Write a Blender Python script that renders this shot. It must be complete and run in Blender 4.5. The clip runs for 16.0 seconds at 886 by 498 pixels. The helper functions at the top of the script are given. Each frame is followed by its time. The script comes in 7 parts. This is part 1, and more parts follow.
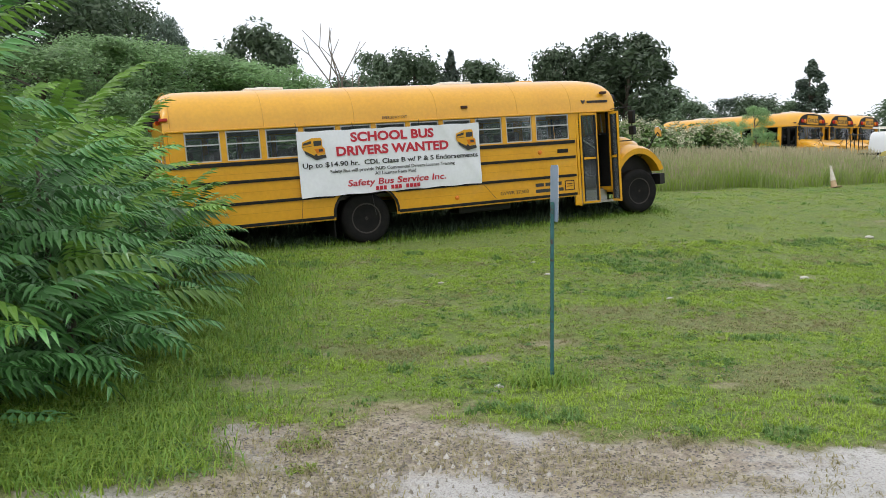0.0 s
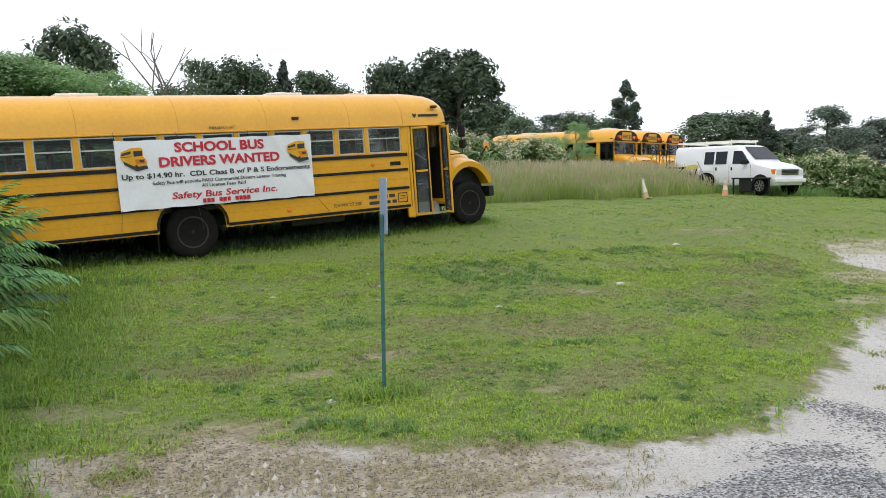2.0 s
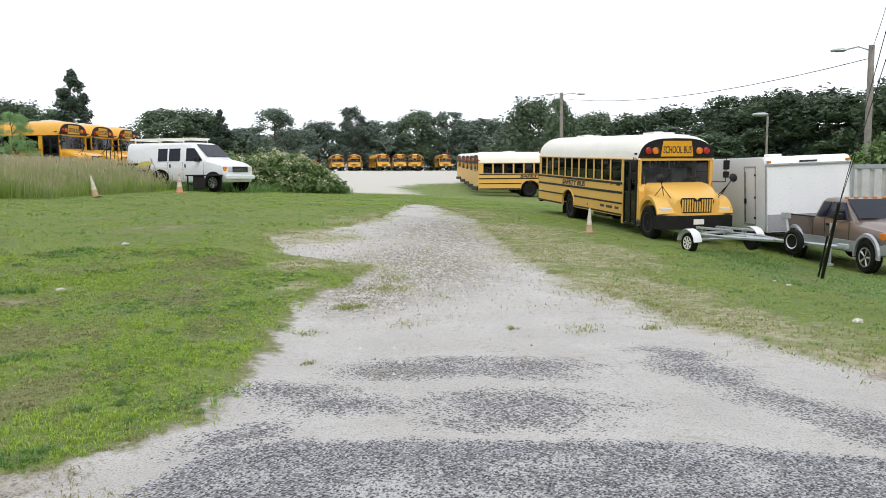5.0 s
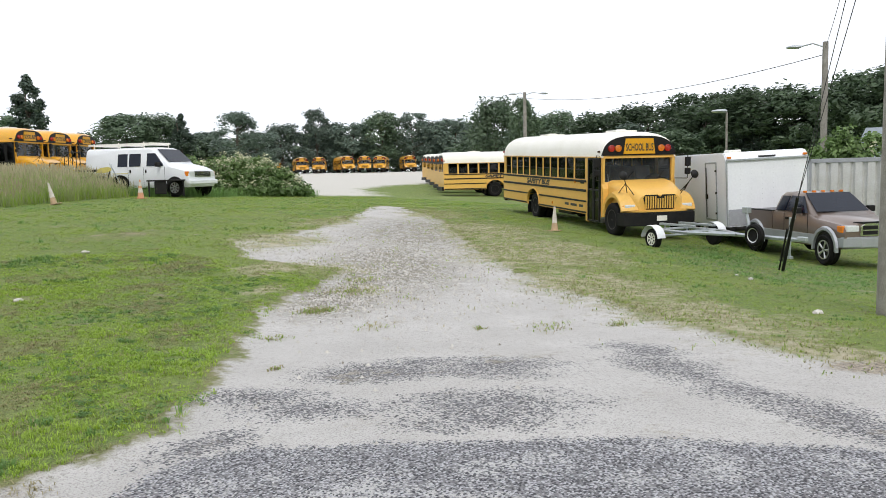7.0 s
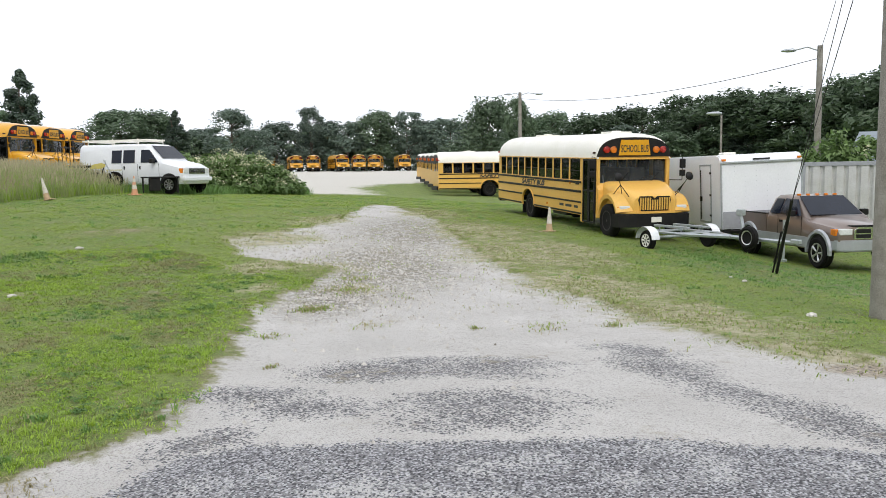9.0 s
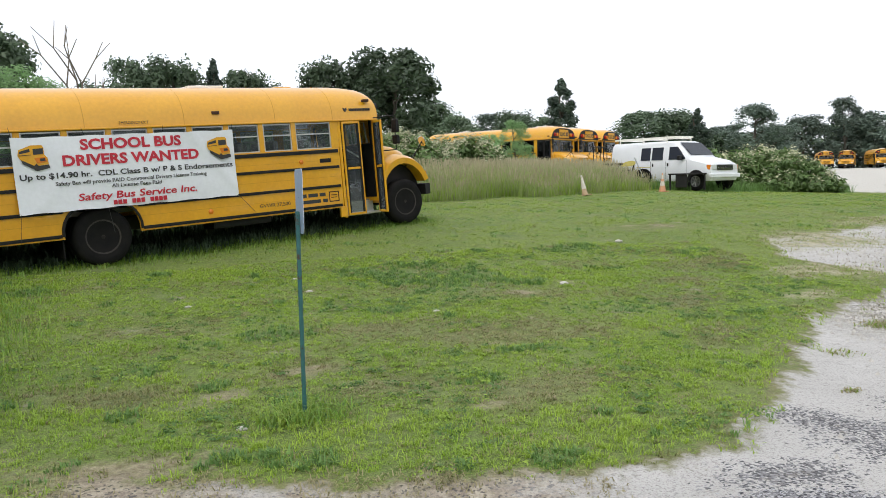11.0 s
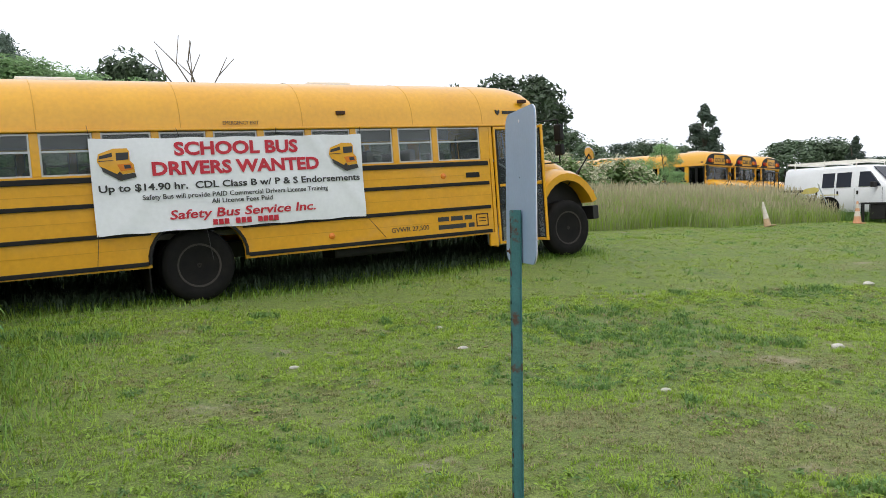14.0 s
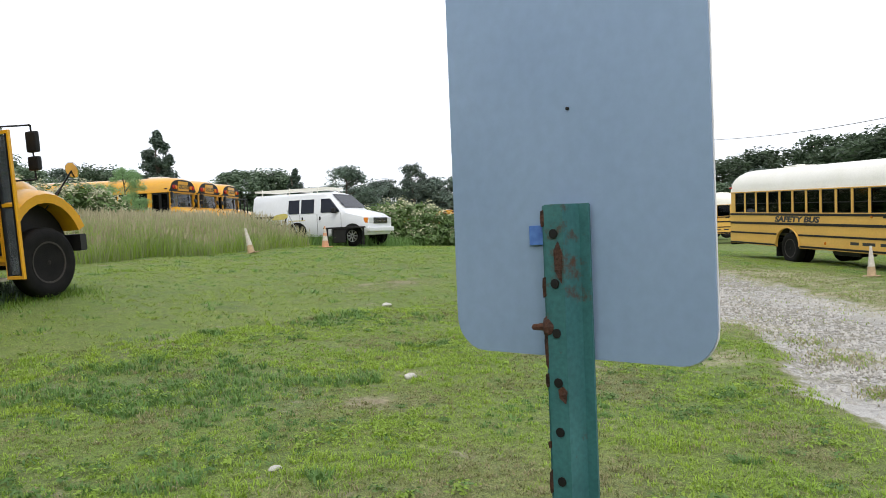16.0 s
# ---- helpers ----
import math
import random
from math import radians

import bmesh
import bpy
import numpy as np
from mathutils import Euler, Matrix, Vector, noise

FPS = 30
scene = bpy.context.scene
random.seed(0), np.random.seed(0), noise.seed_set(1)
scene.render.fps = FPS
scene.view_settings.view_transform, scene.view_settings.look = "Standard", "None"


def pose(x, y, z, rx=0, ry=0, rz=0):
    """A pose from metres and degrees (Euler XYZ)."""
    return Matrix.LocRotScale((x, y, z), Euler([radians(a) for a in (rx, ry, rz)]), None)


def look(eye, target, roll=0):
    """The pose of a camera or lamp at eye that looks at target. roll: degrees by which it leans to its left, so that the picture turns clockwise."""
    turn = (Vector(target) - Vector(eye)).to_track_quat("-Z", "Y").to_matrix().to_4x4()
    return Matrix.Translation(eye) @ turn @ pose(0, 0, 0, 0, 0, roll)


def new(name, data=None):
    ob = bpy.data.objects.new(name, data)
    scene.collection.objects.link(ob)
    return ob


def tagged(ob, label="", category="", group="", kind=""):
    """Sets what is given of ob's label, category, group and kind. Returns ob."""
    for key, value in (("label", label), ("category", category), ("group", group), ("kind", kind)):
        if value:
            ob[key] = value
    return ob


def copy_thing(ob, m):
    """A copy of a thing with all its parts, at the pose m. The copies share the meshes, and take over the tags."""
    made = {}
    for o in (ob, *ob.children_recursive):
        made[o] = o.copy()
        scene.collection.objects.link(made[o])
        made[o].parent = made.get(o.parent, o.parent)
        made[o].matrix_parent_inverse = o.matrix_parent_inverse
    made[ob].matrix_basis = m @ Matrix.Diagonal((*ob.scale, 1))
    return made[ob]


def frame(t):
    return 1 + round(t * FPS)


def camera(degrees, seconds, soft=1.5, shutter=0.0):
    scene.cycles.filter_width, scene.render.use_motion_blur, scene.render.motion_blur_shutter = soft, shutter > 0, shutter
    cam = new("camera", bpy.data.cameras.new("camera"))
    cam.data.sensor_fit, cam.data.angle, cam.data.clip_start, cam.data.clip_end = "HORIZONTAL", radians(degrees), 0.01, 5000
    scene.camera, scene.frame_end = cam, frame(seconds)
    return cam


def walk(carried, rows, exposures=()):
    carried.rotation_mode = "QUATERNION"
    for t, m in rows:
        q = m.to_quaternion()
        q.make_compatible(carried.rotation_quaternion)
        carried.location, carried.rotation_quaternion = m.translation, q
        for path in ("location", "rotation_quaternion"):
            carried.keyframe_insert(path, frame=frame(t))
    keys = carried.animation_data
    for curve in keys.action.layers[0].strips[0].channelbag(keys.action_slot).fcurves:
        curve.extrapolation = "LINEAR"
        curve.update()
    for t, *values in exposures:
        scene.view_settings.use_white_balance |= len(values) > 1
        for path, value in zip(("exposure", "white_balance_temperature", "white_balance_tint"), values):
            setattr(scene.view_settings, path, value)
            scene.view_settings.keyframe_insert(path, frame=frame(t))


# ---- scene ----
cam = camera(58.45, 16.0, soft=0.6)


def aim(t, x, y, z, yaw, pitch, roll):
    """One row of the walk: the eye, and the way it looks in degrees."""
    a, b = radians(yaw), radians(pitch)
    way = Vector((-math.sin(a) * math.cos(b), math.cos(a) * math.cos(b), math.sin(b)))
    return t, look(Vector((x, y, z)), Vector((x, y, z)) + way, roll)


walk(cam, [aim(*row) for row in (
    (0, -0.045, -0.05, 1.65, 0.1, -5.72, -0.72),
    (0.5, -0.042, -0.058, 1.652, 0.04, -5.11, -0.47),
    (1, -0.05, -0.065, 1.653, -0.13, -5.09, -0.38),
    (1.5, -0.035, -0.055, 1.654, -2.52, -5.04, -0.52),
    (2, 0.02, -0.03, 1.656, -11.68, -5, -0.56),
    (2.5, 0.105, -0.019, 1.66, -22.17, -4.92, -0.6),
    (3, 0.146, -0.09, 1.668, -30.47, -5.24, -0.67),
    (3.5, 0.186, -0.12, 1.662, -37.44, -5.54, -0.5),
    (4, 0.232, -0.116, 1.664, -43.43, -5.64, -0.28),
    (4.5, 0.251, -0.128, 1.664, -47.24, -5.47, -0.23),
    (5, 0.278, -0.138, 1.661, -49.12, -5.56, -0.41),
    (5.2, 0.276, -0.144, 1.668, -49.87, -5.61, -0.55),
    (7.5, 0.302, -0.126, 1.66, -51.62, -5.53, -1.31),
    (8, 0.29, -0.124, 1.663, -51.75, -5.53, -1.16),
    (8.5, 0.288, -0.123, 1.668, -51.85, -5.64, -0.97),
    (9, 0.277, -0.105, 1.663, -52, -5.59, -0.8),
    (9.5, 0.233, -0.079, 1.664, -46.88, -5.4, -0.55),
    (10, 0.222, 0.066, 1.636, -35.11, -5.345, -0.945),
    (10.2, 0.221, 0.179, 1.632, -29.67, -5.226, -1.344),
    (10.6, 0.26, 0.4, 1.61, -21.3, -5.1, -1.4),
    (11.2, 0.28, 0.93, 1.56, -14.4, -4.95, -1.2),
    (11.8, 0.3, 1.62, 1.51, -12.2, -4.8, -1.05),
    (12.3, 0.33, 2.208, 1.473, -11.66, -4.67, -1.0),
    (12.5, 0.354, 2.436, 1.468, -11.45, -4.65, -0.9),
    (13.0, 0.389, 3.014, 1.437, -9.54, -4.24, 0.0),
    (13.5, 0.357, 3.595, 1.39, -6.8, -3.07, -0.5),
    (14.0, 0.322, 4.185, 1.355, -7.49, -2.38, -0.8),
    (14.5, 0.227, 4.757, 1.34, -16.48, -1.49, -1.6),
    (15.0, 0.185, 5.309, 1.328, -25.54, -1.4, -1.4),
    (15.5, 0.151, 5.739, 1.348, -37.19, -1.29, -1.9),
    (16.0, 0.187, 6.089, 1.348, -46.08, -1.35, -2.3),
)])

# ---- light: a bright hazy sky and a weak wide sun ----
world = bpy.data.worlds.new("world")
scene.world = world
world.use_nodes = True
wn, wl = world.node_tree.nodes, world.node_tree.links
sky = wn.new("ShaderNodeTexSky")
sky.sky_type = "NISHITA"
sky.sun_disc = False
sky.sun_elevation, sky.sun_rotation = radians(48), radians(225)
sky.dust_density, sky.air_density = 6.0, 1.0
dim = wn.new("ShaderNodeVectorMath")
dim.operation = "SCALE"
dim.inputs["Scale"].default_value = 0.09
veil = wn.new("ShaderNodeMix")
veil.data_type = "RGBA"
veil.inputs[0].default_value = 0.88
veil.inputs[7].default_value = (0.965, 1.0, 1.07, 1)
wl.new(sky.outputs[0], dim.inputs[0])
wl.new(dim.outputs[0], veil.inputs[6])
wl.new(veil.outputs[2], wn["Background"].inputs["Color"])
wn["Background"].inputs["Strength"].default_value = 1.28
sun = new("sun", bpy.data.lights.new("sun", "SUN"))
sun.data.energy, sun.data.angle, sun.data.color = 1.0, radians(14), (1.0, 0.95, 0.86)
sun.matrix_world = look((0, 0, 0), (0.48, 0.48, -0.75))
scene.view_settings.exposure = 0.0


# ---- materials ----
def mat(name, base, rough=0.6, metal=0.0, second=None, scale=6.0, grain=0.0, bump=0.0, bscale=40.0, spread=0.5, coat=0.0, object_vary=0.0, detail=6.0, stain=None, stain_scale=1.5, stain_at=0.62, spec=0.5):
    """A painted, worn or grown surface: base and second colour mixed by coarse noise, fine grain, stains, relief."""
    m = bpy.data.materials.new(name)
    m.use_nodes = True
    n, l = m.node_tree.nodes, m.node_tree.links
    b = n["Principled BSDF"]
    b.inputs["Roughness"].default_value, b.inputs["Metallic"].default_value = rough, metal
    b.inputs["Coat Weight"].default_value = coat
    b.inputs["Specular IOR Level"].default_value = spec
    co = n.new("ShaderNodeTexCoord")
    rgb = lambda c: (*c, 1) if len(c) == 3 else c
    big = n.new("ShaderNodeTexNoise")
    big.inputs["Scale"].default_value, big.inputs["Detail"].default_value = scale, detail
    l.new(co.outputs["Object"], big.inputs["Vector"])
    ramp = n.new("ShaderNodeValToRGB")
    ramp.color_ramp.elements[0].position, ramp.color_ramp.elements[1].position = 0.5 - spread * 0.4, 0.5 + spread * 0.4
    ramp.color_ramp.elements[0].color = rgb(base)
    ramp.color_ramp.elements[1].color = rgb(second or tuple(min(1, c * 0.86) for c in base))
    l.new(big.outputs[0], ramp.inputs[0])
    out = ramp.outputs[0]
    if grain:
        fine = n.new("ShaderNodeTexNoise")
        fine.inputs["Scale"].default_value, fine.inputs["Detail"].default_value = scale * 14, 3
        l.new(co.outputs["Object"], fine.inputs["Vector"])
        span = n.new("ShaderNodeMapRange")
        span.inputs["From Min"].default_value, span.inputs["From Max"].default_value = 0.3, 0.7
        span.inputs["To Min"].default_value, span.inputs["To Max"].default_value = 1 - grain, 1 + grain
        l.new(fine.outputs[0], span.inputs["Value"])
        mul = n.new("ShaderNodeVectorMath")
        mul.operation = "SCALE"
        l.new(out, mul.inputs[0])
        l.new(span.outputs[0], mul.inputs["Scale"])
        out = mul.outputs[0]
    if stain:
        spot = n.new("ShaderNodeTexNoise")
        spot.inputs["Scale"].default_value, spot.inputs["Detail"].default_value, spot.inputs["Roughness"].default_value = stain_scale, 9, 0.7
        l.new(co.outputs["Object"], spot.inputs["Vector"])
        cut = n.new("ShaderNodeMapRange")
        cut.inputs["From Min"].default_value, cut.inputs["From Max"].default_value = stain_at, stain_at + 0.08
        l.new(spot.outputs[0], cut.inputs["Value"])
        over = n.new("ShaderNodeMix")
        over.data_type = "RGBA"
        over.inputs[7].default_value = rgb(stain)
        l.new(cut.outputs[0], over.inputs[0])
        l.new(out, over.inputs[6])
        out = over.outputs[2]
    if object_vary:
        info = n.new("ShaderNodeObjectInfo")
        geo = n.new("ShaderNodeNewGeometry")
        add = n.new("ShaderNodeMath")
        add.operation = "ADD"
        l.new(info.outputs["Random"], add.inputs[0])
        l.new(geo.outputs["Random Per Island"], add.inputs[1])
        vr = n.new("ShaderNodeMapRange")
        vr.inputs["From Max"].default_value = 2.0
        vr.inputs["To Min"].default_value, vr.inputs["To Max"].default_value = 1 - object_vary, 1 + object_vary
        l.new(add.outputs[0], vr.inputs["Value"])
        mv = n.new("ShaderNodeVectorMath")
        mv.operation = "SCALE"
        l.new(out, mv.inputs[0])
        l.new(vr.outputs[0], mv.inputs["Scale"])
        out = mv.outputs[0]
    l.new(out, b.inputs["Base Color"])
    if bump:
        rel = n.new("ShaderNodeTexNoise")
        rel.inputs["Scale"].default_value, rel.inputs["Detail"].default_value = bscale, 4
        l.new(co.outputs["Object"], rel.inputs["Vector"])
        bp = n.new("ShaderNodeBump")
        bp.inputs["Strength"].default_value, bp.inputs["Distance"].default_value = bump, 0.02
        l.new(rel.outputs[0], bp.inputs["Height"])
        l.new(bp.outputs[0], b.inputs["Normal"])
    return m


def leafy(name, base, second, rough=0.5, sheen=0.35, vary=0.45):
    """Leaves: colour varied leaf by leaf, part of the light passing through."""
    m = mat(name, base, rough, second=second, scale=0.9, object_vary=vary)
    n, l = m.node_tree.nodes, m.node_tree.links
    b = n["Principled BSDF"]
    tr = n.new("ShaderNodeBsdfTranslucent")
    mix = n.new("ShaderNodeMixShader")
    mix.inputs[0].default_value = sheen
    src = b.inputs["Base Color"].links[0].from_socket
    l.new(src, tr.inputs["Color"])
    l.new(b.outputs[0], mix.inputs[1])
    l.new(tr.outputs[0], mix.inputs[2])
    l.new(mix.outputs[0], n["Material Output"].inputs["Surface"])
    return m


def glass(name, tint, dust_sheen=0.0):
    """Tinted flat glass: a clear pane with a glossy face and a dusty film, its bluish white standing in for reflected
    sky.
    """
    m = bpy.data.materials.new(name)
    m.use_nodes = True
    n, l = m.node_tree.nodes, m.node_tree.links
    n.remove(n["Principled BSDF"])
    clear, shine, mix, fr = n.new("ShaderNodeBsdfTransparent"), n.new("ShaderNodeBsdfGlossy"), n.new("ShaderNodeMixShader"), n.new("ShaderNodeFresnel")
    clear.inputs["Color"].default_value = (*tint, 1)
    shine.inputs["Roughness"].default_value = 0.03
    fr.inputs["IOR"].default_value = 1.48
    l.new(fr.outputs[0], mix.inputs[0])
    l.new(clear.outputs[0], mix.inputs[1])
    l.new(shine.outputs[0], mix.inputs[2])
    film, dirty, smear, amount = n.new("ShaderNodeBsdfDiffuse"), n.new("ShaderNodeMixShader"), n.new("ShaderNodeTexNoise"), n.new("ShaderNodeMapRange")
    film.inputs["Color"].default_value = (0.60, 0.66, 0.70, 1)
    smear.inputs["Scale"].default_value, smear.inputs["Detail"].default_value = 2.5, 6
    amount.inputs["From Min"].default_value, amount.inputs["From Max"].default_value = 0.3, 0.7
    amount.inputs["To Min"].default_value, amount.inputs["To Max"].default_value = dust_sheen * 0.5, dust_sheen * 1.5
    l.new(smear.outputs[0], amount.inputs["Value"])
    l.new(amount.outputs[0], dirty.inputs[0])
    l.new(mix.outputs[0], dirty.inputs[1])
    l.new(film.outputs[0], dirty.inputs[2])
    l.new(dirty.outputs[0], n["Material Output"].inputs["Surface"])
    return m


M_YELLOW = mat("bus_yellow", (0.74, 0.375, 0.014), 0.32, second=(0.69, 0.335, 0.012), scale=1.2, grain=0.05, coat=0.5, bump=0.04, bscale=3, stain=(0.42, 0.20, 0.03), stain_scale=2.2, stain_at=0.70)
M_PALE = mat("faded_yellow", (0.78, 0.465, 0.10), 0.45, second=(0.73, 0.42, 0.085), scale=1.0, grain=0.05, coat=0.15, stain=(0.5, 0.33, 0.12), stain_scale=2.0, stain_at=0.72)
M_ROOFWHITE = mat("roof_white", (0.86, 0.84, 0.78), 0.45, second=(0.80, 0.78, 0.70), scale=1.4, grain=0.04)
M_BLACK = mat("black_paint", (0.008, 0.008, 0.009), 0.5, second=(0.016, 0.015, 0.014), scale=5, grain=0.2, spec=0.25)
M_RUBBER = mat("rubber", (0.005, 0.005, 0.0055), 0.8, second=(0.012, 0.011, 0.010), scale=7, grain=0.25, bump=0.25, bscale=60, spec=0.2)
M_RIM = mat("dark_rim", (0.022, 0.019, 0.017), 0.6, second=(0.042, 0.032, 0.026), scale=9, grain=0.3)
M_SILVER = mat("bright_rim", (0.62, 0.62, 0.62), 0.35, 0.8, scale=8, grain=0.1)
M_ALU = mat("window_frame", (0.55, 0.55, 0.53), 0.4, 0.6, scale=9, grain=0.1)
M_CHROME = mat("chrome", (0.75, 0.75, 0.76), 0.18, 1.0, scale=9)
M_GLASS = glass("window_glass", (0.78, 0.82, 0.82), 0.035)
M_DARKGLASS = glass("dark_glass", (0.16, 0.17, 0.18))
M_WINDSHIELD = glass("windshield_glass", (0.70, 0.77, 0.80), 0.05)
M_SEAT = mat("seat_vinyl", (0.12, 0.105, 0.10), 0.6, second=(0.17, 0.15, 0.14), scale=4, grain=0.15)
M_TINT = mat("tinted_glass", (0.010, 0.014, 0.024), 0.08, second=(0.014, 0.018, 0.03), scale=2, spec=0.22)
M_SEAM = mat("seam_shadow", (0.62, 0.31, 0.01), 0.5, scale=6)
M_CEILING = mat("cabin_ceiling", (0.62, 0.61, 0.57), 0.5, scale=4, grain=0.05)
M_INSIDE = mat("cabin_lining", (0.20, 0.19, 0.17), 0.6, scale=4, grain=0.08)
M_AMBER = mat("amber_lens", (0.75, 0.22, 0.02), 0.25, scale=20)
M_RED = mat("red_lens", (0.45, 0.03, 0.02), 0.25, scale=20)
M_LENS = mat("clear_lens", (0.72, 0.74, 0.74), 0.15, scale=20)
M_WHITE = mat("white_paint", (0.79, 0.81, 0.84), 0.4, second=(0.73, 0.75, 0.78), scale=1.5, grain=0.04, coat=0.2, stain=(0.48, 0.45, 0.40), stain_scale=2.5, stain_at=0.70)
M_BANNER = mat("banner_vinyl", (0.80, 0.82, 0.86), 0.45, second=(0.74, 0.76, 0.80), scale=1.2, grain=0.03, bump=0.10, bscale=2.2)
M_LETTER_RED = mat("red_letters", (0.52, 0.015, 0.035), 0.5, scale=8)
M_LETTER_DARK = mat("dark_letters", (0.03, 0.03, 0.032), 0.5, scale=8)
M_SIGN = mat("sign_aluminium", (0.305, 0.410, 0.575), 0.42, 0.25, second=(0.270, 0.370, 0.53), scale=5, grain=0.04, stain=(0.46, 0.52, 0.61), stain_scale=7, stain_at=0.72)
M_SIGNEDGE = mat("sign_edge", (0.80, 0.80, 0.80), 0.4, scale=9)
M_POST = mat("green_post", (0.027, 0.118, 0.120), 0.55, second=(0.042, 0.155, 0.155), scale=14, grain=0.15, bump=0.1, bscale=50, stain=(0.075, 0.034, 0.018), stain_scale=15, stain_at=0.565)
M_RUST = mat("rust", (0.085, 0.032, 0.016), 0.9, second=(0.03, 0.017, 0.012), scale=40, grain=0.3, bump=0.4, bscale=120)
M_BLUE = mat("blue_tag", (0.05, 0.13, 0.42), 0.5, second=(0.10, 0.22, 0.55), scale=120)
M_GALV = mat("galvanised", (0.50, 0.53, 0.55), 0.42, 0.6, second=(0.40, 0.43, 0.45), scale=12, grain=0.15)
M_TRAILER = mat("trailer_white", (0.86, 0.88, 0.91), 0.38, second=(0.80, 0.82, 0.86), scale=1.2, grain=0.03, stain=(0.62, 0.63, 0.63), stain_scale=2.4, stain_at=0.68)
M_GREYPANEL = mat("grey_panel", (0.36, 0.37, 0.40), 0.5, scale=7, grain=0.15)
M_BRONZE = mat("bronze_paint", (0.215, 0.165, 0.140), 0.3, 0.35, second=(0.19, 0.145, 0.12), scale=2.5, grain=0.05, coat=0.5)
M_TRUCKGREY = mat("truck_silver", (0.44, 0.46, 0.49), 0.35, 0.35, scale=3, grain=0.05, coat=0.3)
M_WOOD = mat("weathered_pole", (0.30, 0.285, 0.255), 0.85, second=(0.21, 0.195, 0.17), scale=5, grain=0.3, bump=0.5, bscale=30)
M_BARK = mat("bark", (0.085, 0.068, 0.052), 0.9, second=(0.13, 0.11, 0.09), scale=5, grain=0.35, bump=0.6, bscale=14)
M_DEAD = mat("dead_wood", (0.26, 0.22, 0.18), 0.9, second=(0.16, 0.13, 0.11), scale=6, grain=0.2)
M_CONE = mat("orange_plastic", (0.62, 0.27, 0.14), 0.7, second=(0.55, 0.33, 0.20), scale=9, grain=0.15)
M_CONEWHITE = mat("dirty_white_band", (0.66, 0.62, 0.56), 0.6, second=(0.5, 0.45, 0.38), scale=9, grain=0.2)
M_CONETAN = mat("faded_tan_plastic", (0.50, 0.36, 0.22), 0.7, second=(0.40, 0.28, 0.17), scale=9, grain=0.2)
M_CONTAINER = mat("container_paint", (0.60, 0.60, 0.60), 0.6, second=(0.5, 0.49, 0.47), scale=2, grain=0.1, stain=(0.25, 0.13, 0.07), stain_scale=3, stain_at=0.72)
M_METALROOF = mat("grey_metal_roof", (0.25, 0.29, 0.32), 0.5, 0.3, scale=3, grain=0.06)
M_DIRTBIKE = mat("bike_yellow", (0.55, 0.47, 0.12), 0.5, scale=8, grain=0.1)
M_WIRE = mat("wire", (0.03, 0.03, 0.03), 0.6, scale=9)
M_CLOD = mat("dark_clod", (0.20, 0.180, 0.140), 0.95, second=(0.30, 0.275, 0.225), scale=12, grain=0.3, bump=0.4, bscale=40, object_vary=0.4)
M_STONE = mat("pale_stone", (0.55, 0.53, 0.49), 0.9, second=(0.38, 0.36, 0.33), scale=12, grain=0.2, bump=0.4, bscale=40, object_vary=0.25)

L_OAK = leafy("oak_leaves", (0.070, 0.112, 0.062), (0.098, 0.145, 0.075), sheen=0.35)
L_CEDAR = leafy("cedar_leaves", (0.045, 0.072, 0.052), (0.06, 0.092, 0.062), sheen=0.15)
L_LOCUST = leafy("locust_leaves", (0.25, 0.40, 0.18), (0.31, 0.47, 0.22), sheen=0.5)
L_MID = leafy("mid_leaves", (0.105, 0.160, 0.095), (0.135, 0.195, 0.110), sheen=0.3)
# bluish grey-green: distance haze mixed into the leaf colour
L_BLUISH = leafy("hazed_leaves", (0.105, 0.150, 0.115), (0.135, 0.185, 0.140), sheen=0.25)
L_SUMAC = leafy("frond_leaves", (0.085, 0.220, 0.075), (0.145, 0.330, 0.100), rough=0.30, sheen=0.10, vary=0.7)
L_SUMACNEW = leafy("young_frond_leaves", (0.20, 0.36, 0.06), (0.16, 0.31, 0.06), rough=0.4, sheen=0.25, vary=0.4)
L_KNOT = leafy("knotweed_leaves", (0.20, 0.30, 0.10), (0.15, 0.25, 0.08), sheen=0.35)
L_BLOSSOM = leafy("cream_blossom", (0.66, 0.65, 0.46), (0.56, 0.57, 0.36), sheen=0.3)
L_GRASS = leafy("grass_blades", (0.225, 0.345, 0.050), (0.30, 0.405, 0.066), rough=0.55, sheen=0.4, vary=0.45)
L_GRASSDARK = leafy("lush_blades", (0.140, 0.265, 0.075), (0.195, 0.335, 0.090), rough=0.55, sheen=0.4, vary=0.4)
L_LUSH = leafy("long_blades", (0.205, 0.385, 0.065), (0.265, 0.440, 0.075), rough=0.5, sheen=0.4, vary=0.5)
L_OLIVE = leafy("dull_blades", (0.24, 0.275, 0.090), (0.31, 0.32, 0.125), rough=0.65, sheen=0.35, vary=0.5)
L_GRASSBRIGHT = leafy("bright_blades", (0.29, 0.44, 0.045), (0.36, 0.49, 0.060), rough=0.5, sheen=0.4, vary=0.4)
L_STRAW = leafy("dry_blades", (0.40, 0.35, 0.20), (0.32, 0.30, 0.15), rough=0.7, sheen=0.35, vary=0.35)
L_TALL = leafy("tall_grass_blades", (0.29, 0.36, 0.14), (0.38, 0.41, 0.19), rough=0.7, sheen=0.4, vary=0.35)
L_SEED = leafy("grass_seed_heads", (0.42, 0.38, 0.25), (0.36, 0.32, 0.20), rough=0.8, sheen=0.4, vary=0.3)


